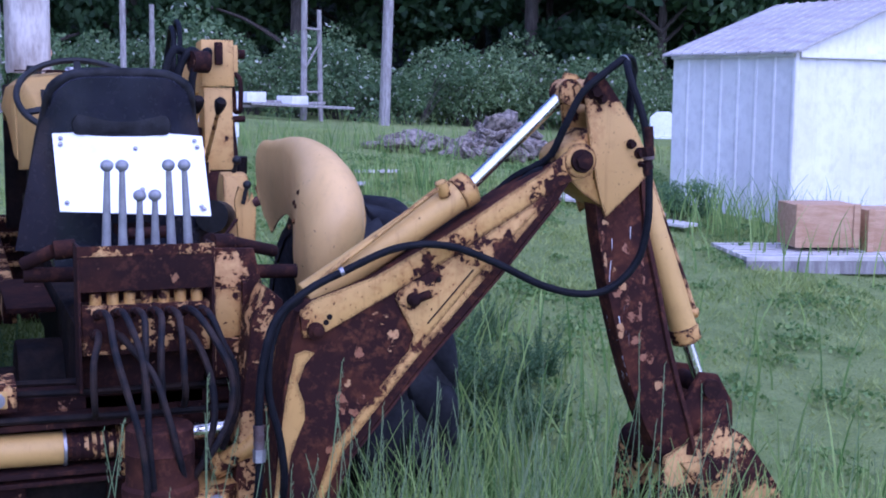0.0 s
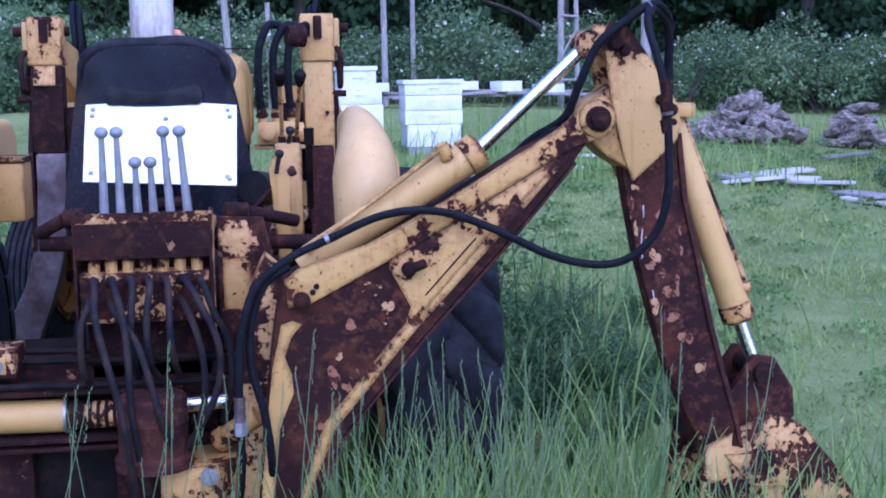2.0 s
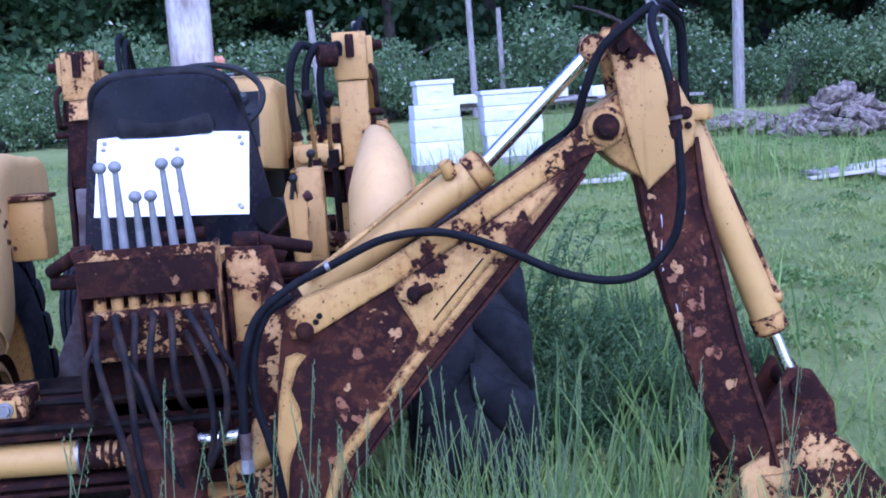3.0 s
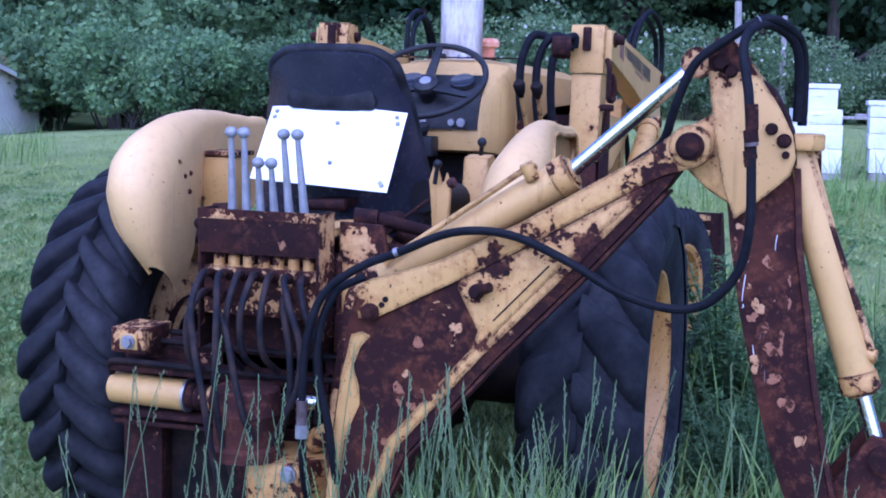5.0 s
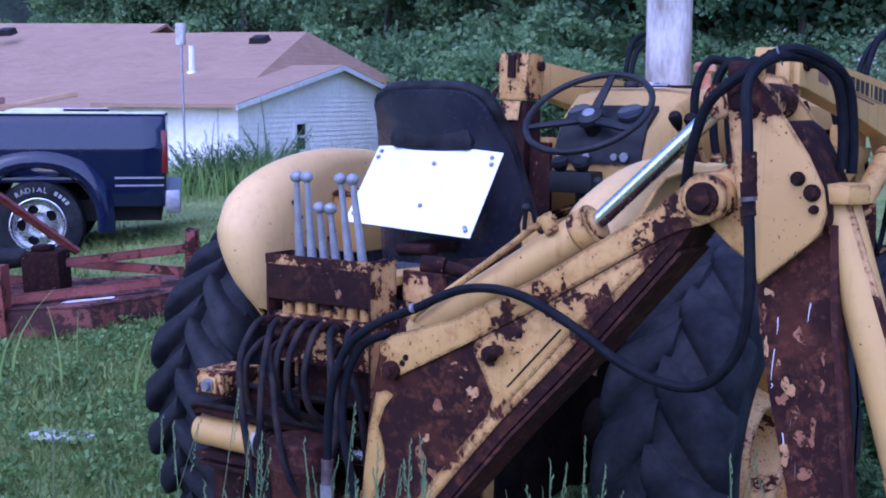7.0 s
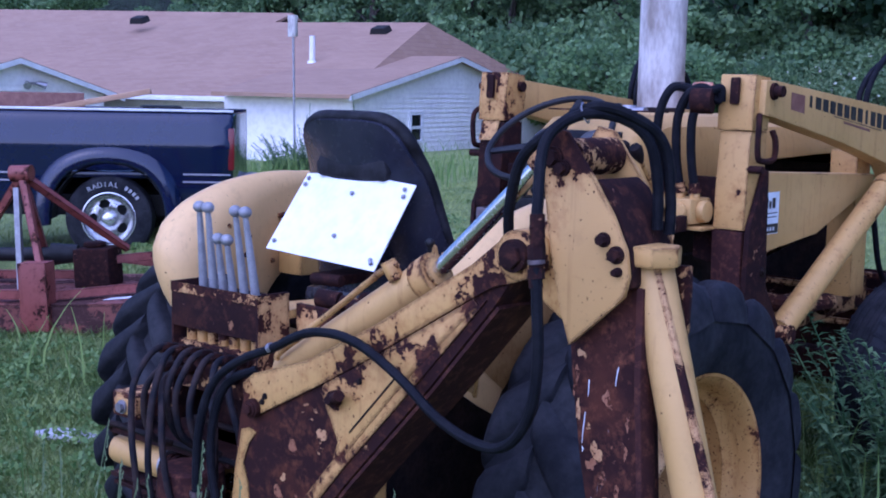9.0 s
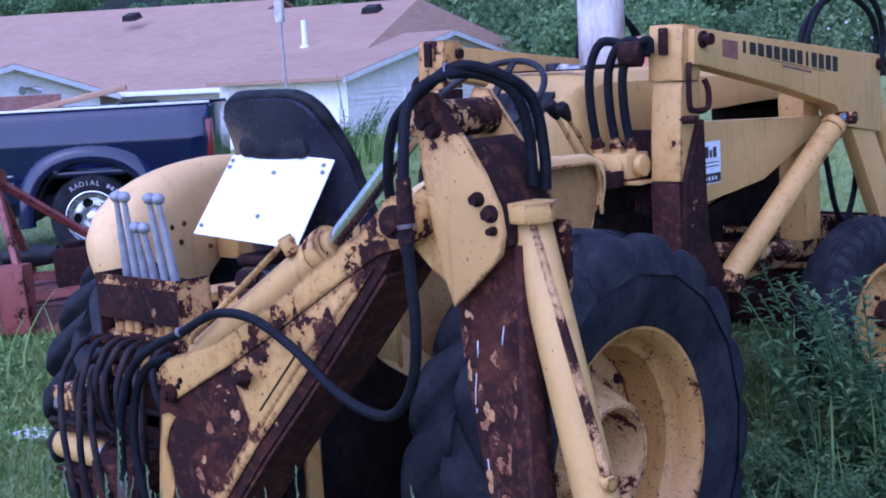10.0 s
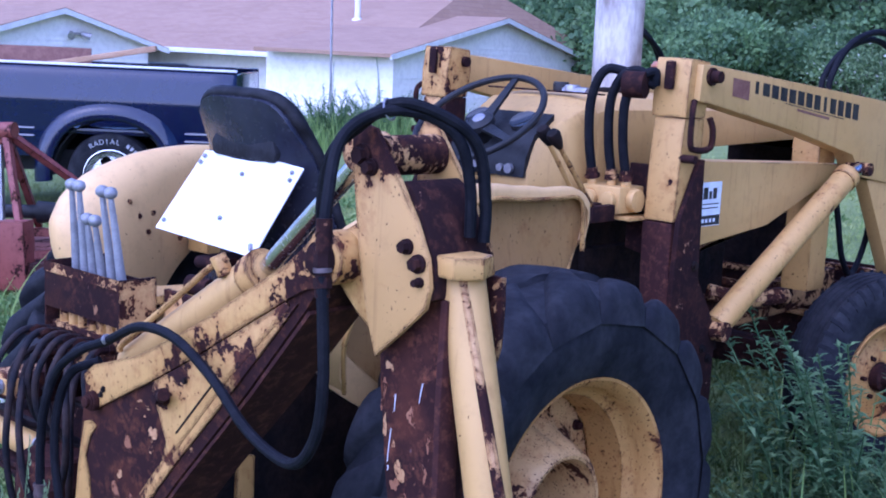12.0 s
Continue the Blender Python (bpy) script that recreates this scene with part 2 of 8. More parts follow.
def shingle_material():
    m, nt, p = base("asphalt_shingles")
    tc = nt.nodes.new("ShaderNodeTexCoord")
    br = nt.nodes.new("ShaderNodeTexBrick")
    for k, v in (("Scale", 1.0), ("Mortar Size", 0.006), ("Brick Width", 0.30), ("Row Height", 0.14)):
        br.inputs[k].default_value = v
    br.inputs["Color1"].default_value = rgba((0.33, 0.21, 0.135))
    br.inputs["Color2"].default_value = rgba((0.28, 0.172, 0.105))
    br.inputs["Mortar"].default_value = rgba((0.21, 0.13, 0.10))
    nt.links.new(tc.outputs["UV"], br.inputs["Vector"])
    c = mixc(nt, ramp(nt, noise_out(nt, 0.8, 4), 0.35, 0.7, 0, 0.35), br.outputs["Color"], (0.40, 0.265, 0.172))
    nt.links.new(c, p.inputs["Base Color"])
    p.inputs["Roughness"].default_value = 0.9
    nt.links.new(bump(nt, noise_out(nt, 40, 3), 0.4, 0.01), p.inputs["Normal"])
    return m


def leaf_material(name, a, b, flower=None, translucent=0.35, patch=None):
    m, nt, p = base(name)
    geo = nt.nodes.new("ShaderNodeNewGeometry")
    oi = nt.nodes.new("ShaderNodeObjectInfo")
    c = mixc(nt, geo.outputs["Random Per Island"], a, b)
    c = mixc(nt, ramp(nt, oi.outputs["Random"], 0, 1, 0, 0.45), c, (a[0] * 0.75, a[1] * 0.9, a[2] * 1.15))
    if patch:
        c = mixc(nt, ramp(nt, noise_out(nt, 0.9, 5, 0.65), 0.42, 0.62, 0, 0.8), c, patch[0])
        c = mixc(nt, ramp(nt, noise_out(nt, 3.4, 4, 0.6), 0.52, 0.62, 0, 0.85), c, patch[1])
    if flower:
        c = mixc(nt, ramp(nt, geo.outputs["Random Per Island"], flower[0], flower[0] + 0.01), c, flower[1])
    nt.links.new(c, p.inputs["Base Color"])
    p.inputs["Roughness"].default_value = 0.55
    p.inputs["Specular IOR Level"].default_value = 0.35
    tr = nt.nodes.new("ShaderNodeBsdfTranslucent")
    nt.links.new(c, tr.inputs["Color"])
    mx = nt.nodes.new("ShaderNodeMixShader")
    mx.inputs[0].default_value = translucent
    out = nt.nodes["Material Output"]
    nt.links.new(p.outputs[0], mx.inputs[1])
    nt.links.new(tr.outputs[0], mx.inputs[2])
    nt.links.new(mx.outputs[0], out.inputs["Surface"])
    return m


M["shingle"] = shingle_material()
M["leaf_tree"] = leaf_material("tree_leaves", (0.030, 0.066, 0.028), (0.085, 0.155, 0.058))
# sunlit clumps, dark gaps and haze between crowns are put into these leaf colours
M["leaf_sunlit"] = leaf_material("sunlit_tree_leaves", (0.10, 0.18, 0.075), (0.27, 0.40, 0.16), translucent=0.45, patch=((0.065, 0.115, 0.055), (0.27, 0.40, 0.15)))
M["leaf_bush"] = leaf_material("bush_leaves", (0.065, 0.12, 0.044), (0.25, 0.34, 0.15), (0.968, (0.66, 0.68, 0.58)))
M["leaf_weed"] = leaf_material("weed_leaves", (0.045, 0.105, 0.032), (0.21, 0.30, 0.115))
M["grass"] = leaf_material("grass_blades", (0.21, 0.28, 0.06), (0.43, 0.48, 0.14), patch=((0.40, 0.45, 0.15), (0.11, 0.19, 0.04)))
M["tall_grass"] = leaf_material("tall_grass_blades", (0.12, 0.22, 0.045), (0.46, 0.57, 0.16))
# mown grass, darkened for the shade under and beyond the machine
M["shaded_grass"] = leaf_material("shaded_mown_grass_blades", (0.075, 0.125, 0.026), (0.22, 0.28, 0.07), patch=((0.20, 0.25, 0.065), (0.06, 0.105, 0.022)))
M["clover"] = leaf_material("clover_leaves", (0.09, 0.17, 0.04), (0.30, 0.40, 0.12))
M["seed"] = leaf_material("grass_seed_heads", (0.19, 0.26, 0.10), (0.34, 0.39, 0.19))


def ground_material():
    m, nt, p = base("lawn_ground")
    n1 = noise_out(nt, 0.35, 5, 0.6)
    n2 = noise_out(nt, 5.0, 6, 0.7)
    n3 = noise_out(nt, 55.0, 4, 0.7)
    c = mixc(nt, ramp(nt, n1, 0.35, 0.65), (0.17, 0.235, 0.05), (0.30, 0.36, 0.10))
    c = mixc(nt, ramp(nt, n2, 0.4, 0.72, 0, 0.6), c, (0.38, 0.44, 0.16))
    c = mixc(nt, ramp(nt, n3, 0.48, 0.72, 0, 0.65), c, (0.06, 0.11, 0.04))
    c = mixc(nt, ramp(nt, n2, 0.72, 0.8, 0, 0.5), c, (0.17, 0.14, 0.09))
    nt.links.new(c, p.inputs["Base Color"])
    p.inputs["Roughness"].default_value = 0.95
    nt.links.new(bump(nt, math_node(nt, "ADD", n3, n2), 0.9, 0.05), p.inputs["Normal"])
    return m


M["ground"] = ground_material()


# ---- mesh helpers ----
def prism(bm, pts, axis, a, b):
    """Extrude a plane outline from a to b along axis; pts are (x,z), (y,z) or (x,y)."""
    def at(p, v):
        return {"y": (p[0], v, p[1]), "x": (v, p[0], p[1]), "z": (p[0], p[1], v)}[axis]
    lo = [bm.verts.new(at(p, a)) for p in pts]
    hi = [bm.verts.new(at(p, b)) for p in pts]
    n = len(pts)
    bm.faces.new(lo)
    bm.faces.new(hi[::-1])
    for i in range(n):
        bm.faces.new((lo[i], hi[i], hi[(i + 1) % n], lo[(i + 1) % n]))


def box(bm, x0, x1, y0, y1, z0, z1):
    prism(bm, [(x0, y0), (x1, y0), (x1, y1), (x0, y1)], "z", z0, z1)


def ring_at(bm, c, u, v, r, seg):
    return [bm.verts.new(c + u * (r * math.cos(2 * math.pi * i / seg)) + v * (r * math.sin(2 * math.pi * i / seg))) for i in range(seg)]


def bridge(bm, a, b):
    n = len(a)
    for i in range(n):
        bm.faces.new((a[i], a[(i + 1) % n], b[(i + 1) % n], b[i]))


def frame_of(d):
    d = d.normalized()
    u = d.orthogonal().normalized()
    return u, d.cross(u)


def rod(bm, p, q, r0, r1=None, seg=16):
    p, q = Vector(p), Vector(q)
    r1 = r0 if r1 is None else r1
    u, v = frame_of(q - p)
    a, b = ring_at(bm, p, u, v, r0, seg), ring_at(bm, q, u, v, r1, seg)
    bridge(bm, a, b)
    bm.faces.new(a[::-1])
    bm.faces.new(b)


def spline(pts, steps=6):
    P = [Vector(p) for p in pts]
    P = [2 * P[0] - P[1]] + P + [2 * P[-1] - P[-2]]
    out = []
    for i in range(1, len(P) - 2):
        for k in range(steps):
            t = k / steps
            a, b, c, d = P[i - 1], P[i], P[i + 1], P[i + 2]
            out.append(0.5 * (2 * b + (c - a) * t + (2 * a - 5 * b + 4 * c - d) * t * t + (3 * b - a - 3 * c + d) * t ** 3))
    out.append(P[-2])
    return out


def tube(bm, pts, r, seg=10, steps=6, r_end=None, smooth=True):
    line = spline(pts, steps) if smooth else [Vector(p) for p in pts]
    prev, u = None, None
    n = len(line)
    for i, p in enumerate(line):
        d = (line[min(i + 1, n - 1)] - line[max(i - 1, 0)]).normalized()
        u = d.orthogonal().normalized() if u is None else (u - d * u.dot(d)).normalized()
        rr = r if r_end is None else r + (r_end - r) * i / (n - 1)
        ring = ring_at(bm, p, u, d.cross(u), rr, seg)
        if prev:
            bridge(bm, prev, ring)
        else:
            bm.faces.new(ring[::-1])
        prev = ring
    bm.faces.new(prev)


def lathe(bm, profile, centre, axis=(1, 0, 0), seg=40, close=False):
    """Turn (radius, height) pairs about an axis through centre."""
    c, d = Vector(centre), Vector(axis).normalized()
    u, v = frame_of(d)
    rings = [ring_at(bm, c + d * h, u, v, max(r, 1e-4), seg) for r, h in profile]
    for a, b in zip(rings, rings[1:]):
        bridge(bm, a, b)
    if close:
        bridge(bm, rings[-1], rings[0])


def ball(bm, c, r, seg=14, squash=(1, 1, 1)):
    bmesh.ops.create_uvsphere(bm, u_segments=seg, v_segments=max(6, seg // 2), radius=r, matrix=Matrix.Translation(c) @ Matrix.Diagonal((*squash, 1)))


def part(name, bm, material, parent=None, label="", bevel=0.0, sharp=35, at=None):
    """Link a bmesh as one mesh object under a thing or a part."""
    bmesh.ops.recalc_face_normals(bm, faces=bm.faces)
    if bevel:
        edges = [e for e in bm.edges if len(e.link_faces) == 2 and e.calc_face_angle(0) > radians(40)]
        bmesh.ops.bevel(bm, geom=edges, offset=bevel, segments=2, affect="EDGES", profile=0.6, clamp_overlap=True)
    for f in bm.faces:
        f.smooth = True
    for e in bm.edges:
        if len(e.link_faces) == 2 and e.calc_face_angle(0) > radians(sharp):
            e.smooth = False
    me = bpy.data.meshes.new(name)
    bm.to_mesh(me)
    bm.free()
    me.materials.append(M[material] if isinstance(material, str) else material)
    ob = new(name, me)
    if parent:
        ob.parent = parent
    if at is not None:
        ob.matrix_basis = at
    if label:
        ob["label"] = label
    return ob


def thing(name, label, category, group="", kind=""):
    return tagged(new(name), label, category, group, kind)


def made(fn, *args, **kw):
    bm = bmesh.new()
    fn(bm, *args, **kw)
    return bm


def ground_z(x, y):
    b = 1.35 * (1 - math.exp(-y / 10)) if y > 0 else 0.1 * y * math.exp(y / 3)
    return b - 0.075 * max(0, min(14, -x - 6)) - 0.05 * max(0, min(8, x - 4))


# ---- ground ----
def build_ground():
    bm = bmesh.new()
    xs = [-400, -200, -100, -60] + [-40 + 2 * i for i in range(13)] + [-14 + 0.7 * i for i in range(40)] + [15 + 3 * i for i in range(10)] + [60, 100, 200, 400]
    ys = [-400, -200, -100, -50, -25, -14] + [-10 + 0.7 * i for i in range(38)] + [18 + 2.5 * i for i in range(14)] + [60, 80, 120, 200, 400]
    grid = [[bm.verts.new((x, y, ground_z(x, y) + 0.03 * noise.noise(Vector((x * 0.8, y * 0.8, 0))))) for x in xs] for y in ys]
    for j in range(len(ys) - 1):
        for i in range(len(xs) - 1):
            bm.faces.new((grid[j][i], grid[j][i + 1], grid[j + 1][i + 1], grid[j + 1][i]))
    ob = part("ground", bm, "ground")
    return tagged(ob, "mown green lawn with clover and bare spots", "lawn", kind="structure")


build_ground()

# ---- the backhoe loader ----
loader = thing("backhoe_loader", "old yellow tractor backhoe loader with heavy rust, boom swung sideways", "backhoe loader")
L = loader


def bolt(bm, c, axis, r=0.016, h=0.014):
    c, d = Vector(c), Vector(axis).normalized()
    rod(bm, c, c + d * (h * 0.35), r * 1.35, seg=14)
    rod(bm, c + d * (h * 0.35), c + d * h, r, seg=6)


# rear tyres with chevron lugs
def tyre_mesh(R, r_rim, half, seg=72):
    bm = bmesh.new()
    prof = [(r_rim, -half * 0.72), (r_rim + 0.03, -half * 0.86), (r_rim + (R - r_rim) * 0.45, -half), (R - 0.10, -half * 0.97), (R - 0.045, -half * 0.86),
            (R - 0.018, -half * 0.5), (R - 0.012, 0), (R - 0.018, half * 0.5), (R - 0.045, half * 0.86), (R - 0.10, half * 0.97),
            (r_rim + (R - r_rim) * 0.45, half), (r_rim + 0.03, half * 0.86), (r_rim, half * 0.72)]
    lathe(bm, prof, (0, 0, 0), (1, 0, 0), seg)

    return bm


def lug_mesh(R, half, lug_h, angle, skew, side):
    """One worn bar of the tread, sweeping from the middle out over the shoulder."""
    bm = bmesh.new()
    rings = []
    n = 12
    for k in range(n + 1):
        u = k / n
        x = side * half * (-0.05 + 1.065 * u)
        e = abs(x) / half
        tread = R - 0.012 - 0.006 * e - 0.055 * max(0, e - 0.55) ** 1.3 - (0.05 * max(0, e - 0.86) / 0.155)
        phi = skew * u ** 0.85
        w = angle * (0.85 + 0.5 * u) / 2
        fall = max(0.0, (u - 0.72) / 0.28)
        top = R - 0.012 + lug_h - 0.012 * e ** 3 - 0.055 * fall ** 2.2
        low = min(tread, top) - 0.014
        mid = low + (top - low) * 0.72
        rings.append([bm.verts.new((x, rr * math.cos(phi + w * m), rr * math.sin(phi + w * m)))
                      for rr, m in ((low, -1.45), (mid, -1.08), (top - 0.003, -0.80), (top, -0.45), (top + 0.001, 0.0), (top, 0.45), (top - 0.003, 0.80), (mid, 1.08), (low, 1.45))])
    for a, b in zip(rings, rings[1:]):
        bridge(bm, a, b)
    bm.faces.new(rings[0])
    bm.faces.new(rings[-1][::-1])
    return bm


def plain_mesh(name, bm, material, sharp=50):
    bmesh.ops.recalc_face_normals(bm, faces=bm.faces)
    for f in bm.faces:
        f.smooth = True
    for e in bm.edges:
        if len(e.link_faces) == 2 and e.calc_face_angle(0) > radians(sharp):
            e.smooth = False
    me = bpy.data.meshes.new(name)
    bm.to_mesh(me)
    bm.free()
    me.materials.append(M[material])
    return me


RW_Y, RW_Z = 0.35, 0.66


def rear_wheel(side):
    """Wheel with its axis along x; the outer face looks to +x before turning."""
    w = new("rear_wheel")
    w.parent = L
    w["label"] = "large black lugged tyre on a yellow rim"
    part("tyre", tyre_mesh(0.647 if side > 0 else 0.632, 0.365, 0.185), "tyre", w, "weathered black rubber tyre")
    for half_ in (-1, 1):
        me = plain_mesh("tread_lug", lug_mesh(0.647 if side > 0 else 0.632, 0.185, 0.018 if side > 0 else 0.044, 0.19 if side > 0 else 0.125, 0.29 * side, half_), "tyre", 75)
        lugs = 17 if side > 0 else 24
        for k in range(lugs):
            o = new("tread_lug", me)
            o.parent = w
            o.matrix_basis = pose(0, 0, 0, 360 * (k + (0.5 if half_ > 0 else 0)) / lugs, 0, 0)
    bm = bmesh.new()
    lathe(bm, [(0.378, 0.150), (0.390, 0.153), (0.397, 0.146), (0.392, 0.128), (0.366, 0.122), (0.360, 0.085), (0.338, 0.055), (0.330, -0.06), (0.36, -0.10), (0.392, -0.128), (0.395, -0.146),
               (0.375, -0.148), (0.34, -0.10), (0.312, -0.06), (0.320, 0.055), (0.342, 0.070), (0.350, 0.085), (0.354, 0.120), (0.366, 0.138), (0.378, 0.150)], (0, 0, 0), (1, 0, 0), 64)
    part("rim", bm, "rim", w, "yellow steel rim with rust stains")
    bm = bmesh.new()
    seg = 96
    rings = []
    for r0, h, lobe in ((0.136, -0.14, 0), (0.142, 0.082, 0), (0.147, 0.092, 0), (0.156, 0.093, 0.001), (0.165, 0.082, 0.005), (0.172, 0.066, 0.010), (0.182, 0.03, 0.014), (0.198, -0.015, 0.016), (0.225, -0.05, 0.016), (0.26, -0.068, 0.008), (0.325, -0.075, 0), (0.325, -0.088, 0), (0.24, -0.08, 0), (0.15, -0.14, 0)):
        ring = []
        for i in range(seg):
            a = 2 * math.pi * i / seg
            r = r0 + lobe * (0.5 + 0.5 * math.cos(12 * a)) ** 0.5
            ring.append(bm.verts.new((h, r * math.cos(a), r * math.sin(a))))
        rings.append(ring)
    for a, b in zip(rings, rings[1:]):
        bridge(bm, a, b)
    bridge(bm, rings[-1], rings[0])
    part("wheel_disc", bm, "casting", w, "flaking yellow scalloped wheel casting", sharp=40)
    for k in range(8):
        a = 2 * math.pi * k / 8
        bm = bmesh.new()
        bolt(bm, (-0.072, 0.295 * math.cos(a + 0.39), 0.295 * math.sin(a + 0.39)), (1, 0, 0), 0.012, 0.022)
        part("wheel_bolt", bm, "rust", w)
    bm = bmesh.new()
    lathe(bm, [(0.001, -0.06), (0.05, -0.062), (0.06, -0.09), (0.105, -0.11), (0.19, -0.12), (0.195, -0.15)], (0, 0, 0), (1, 0, 0), 32)
    part("hub", bm, "rust", w)
    w.matrix_basis = pose(side * 0.845, RW_Y, RW_Z, 11, 0, 0 if side > 0 else 180)
    return w


rear_wheel(1)
rear_wheel(-1)


def front_wheel(side):
    w = new("front_wheel")
    w.parent = L
    w["label"] = "black ribbed tyre on a yellow rim, steered"
    bm = bmesh.new()
    R, half, rr = 0.408, 0.105, 0.215
    prof = [(rr, -half * 0.75), (rr + 0.04, -half * 0.92), (R - 0.10, -half), (R - 0.03, -half * 0.9), (R - 0.006, -half * 0.74)]
    for k in range(-2, 3):
        x = half * 0.3 * k
        prof += [(R, x - 0.010), (R, x + 0.010)] + ([(R - 0.014, x + 0.014), (R - 0.014, x + half * 0.3 - 0.014)] if k < 2 else [])
    prof += [(R - 0.006, half * 0.74), (R - 0.03, half * 0.9), (R - 0.10, half), (rr + 0.04, half * 0.92), (rr, half * 0.75)]
    lathe(bm, prof, (0, 0, 0), (1, 0, 0), 64)
    part("tyre", bm, "tyre", w, "black ribbed front tyre")
    for s in (-1, 1):
        b2 = bmesh.new()
        rings = []
        for x, r in ((half * 0.66, R + 0.001), (half * 0.95, R - 0.045)):
            rings.append([b2.verts.new((s * x, rq * math.cos(d), rq * math.sin(d))) for rq, d in ((r - 0.012, -0.03), (r + 0.008, -0.022), (r + 0.008, 0.022), (r - 0.012, 0.03))])
        bridge(b2, *rings)
        b2.faces.new(rings[1])
        b2.faces.new(rings[0])
        me = plain_mesh("tread_block", b2, "tyre")
        for k in range(46):
            o = new("tread_block", me)
            o.parent = w
            o.matrix_basis = pose(0, 0, 0, 360 * k / 46, 0, 0)
    bm = bmesh.new()
    lathe(bm, [(0.222, 0.096), (0.235, 0.094), (0.232, 0.082), (0.208, 0.076), (0.198, 0.03), (0.19, -0.09), (0.232, -0.094), (0.222, -0.1), (0.18, -0.08), (0.184, 0.0), (0.188, 0.045), (0.2, 0.085), (0.222, 0.096)], (0, 0, 0), (1, 0, 0), 48)
    lathe(bm, [(0.186, 0.012), (0.14, 0.018), (0.10, 0.04), (0.06, 0.044), (0.06, 0.036), (0.10, 0.03), (0.14, 0.006), (0.186, 0.0)], (0, 0, 0), (1, 0, 0), 48)
    part("rim", bm, "rim", w, "yellow disc rim with rust")
    bm = bmesh.new()
    lathe(bm, [(0.001, 0.125), (0.028, 0.122), (0.034, 0.10), (0.036, 0.085), (0.052, 0.08), (0.058, 0.05), (0.06, 0.03)], (0, 0, 0), (1, 0, 0), 24)
    part("hub", bm, "rust", w, "greasy rusted wheel hub")
    for k in range(6):
        a = 2 * math.pi * k / 6
        part("wheel_bolt", made(bolt, (0.032, 0.088 * math.cos(a), 0.088 * math.sin(a)), (1, 0, 0), 0.010, 0.024), "rust", w)
    w.matrix_basis = pose(side * 0.755, 2.57, 0.665, 0, 0, (-17 if side > 0 else 163))
    return w


front_wheel(1)
front_wheel(-1)

# tractor body
bm = bmesh.new()
box(bm, -0.19, 0.19, -0.28, 1.15, 0.50, 0.98)
rod(bm, (-0.66, RW_Y, RW_Z), (0.66, RW_Y, RW_Z), 0.10, seg=24)
rod(bm, (-0.34, RW_Y, RW_Z), (0.34, RW_Y, RW_Z), 0.19, seg=24)
part("gearbox_housing", bm, "grease", L, bevel=0.015)
bm = bmesh.new()
box(bm, -0.17, 0.17, 1.15, 2.35, 0.68, 1.36)
box(bm, -0.20, 0.20, 1.35, 2.2, 0.80, 1.20)
rod(bm, (0.20, 1.55, 1.02), (0.26, 1.55, 1.02), 0.06)
rod(bm, (0.20, 1.9, 1.12), (0.25, 1.9, 1.12), 0.045)
part("engine_block", bm, "grease", L, bevel=0.01)
for s in (-1, 1):
    bm = bmesh.new()
    prism(bm, [(0.95, 0.80), (3.0, 0.86), (3.0, 1.0), (1.9, 0.98), (0.95, 0.93)], "x", s * 0.30, s * 0.35)
    part("side_rail", bm, "rust_yellow", L, bevel=0.006)
    bm = bmesh.new()
    tube(bm, [(s * 0.35, 1.95, 1.0), (s * 0.45, 2.05, 0.98), (s * 0.50, 2.25, 0.98), (s * 0.42, 2.38, 0.93)], 0.035)
    part("steering_link", bm, "rust_yellow", L)
bm = bmesh.new()
box(bm, -0.58, 0.58, 2.50, 2.62, 0.60, 0.72)
rod(bm, (-0.60, 2.56, 0.58), (-0.60, 2.56, 0.82), 0.04)
rod(bm, (0.60, 2.56, 0.58), (0.60, 2.56, 0.82), 0.04)
rod(bm, (-0.70, 2.56, 0.665), (0.70, 2.56, 0.665), 0.03)
part("front_axle", bm, "rust", L, bevel=0.01)

# hood, cowl and dash
bm = bmesh.new()
secs = []
for y, hw, zt, zb in ((1.30, 0.265, 1.735, 1.40), (1.34, 0.275, 1.75, 1.42), (1.7, 0.272, 1.748, 1.50), (2.0, 0.27, 1.745, 1.555), (2.6, 0.26, 1.735, 1.57), (2.92, 0.25, 1.715, 1.57), (2.98, 0.235, 1.66, 1.57)):
    prof = [(-hw, zb), (-hw, zt - 0.12), (-hw * 0.93, zt - 0.05), (-hw * 0.75, zt - 0.012), (-hw * 0.4, zt), (hw * 0.4, zt), (hw * 0.75, zt - 0.012), (hw * 0.93, zt - 0.05), (hw, zt - 0.12), (hw, zb)]
    secs.append([bm.verts.new((x, y, z)) for x, z in prof])
for a, b in zip(secs, secs[1:]):
    bridge(bm, a, b)
bm.faces.new(secs[0])
bm.faces.new(secs[-1][::-1])
part("hood", bm, "yellow_clean", L, "faded tan-yellow engine hood", bevel=0.004, sharp=30)
bm = bmesh.new()
box(bm, -0.265, 0.265, 1.302, 1.322, 1.752, 1.758)
part("hood_strap", bm, "rust", L)
bm = bmesh.new()
secs = []
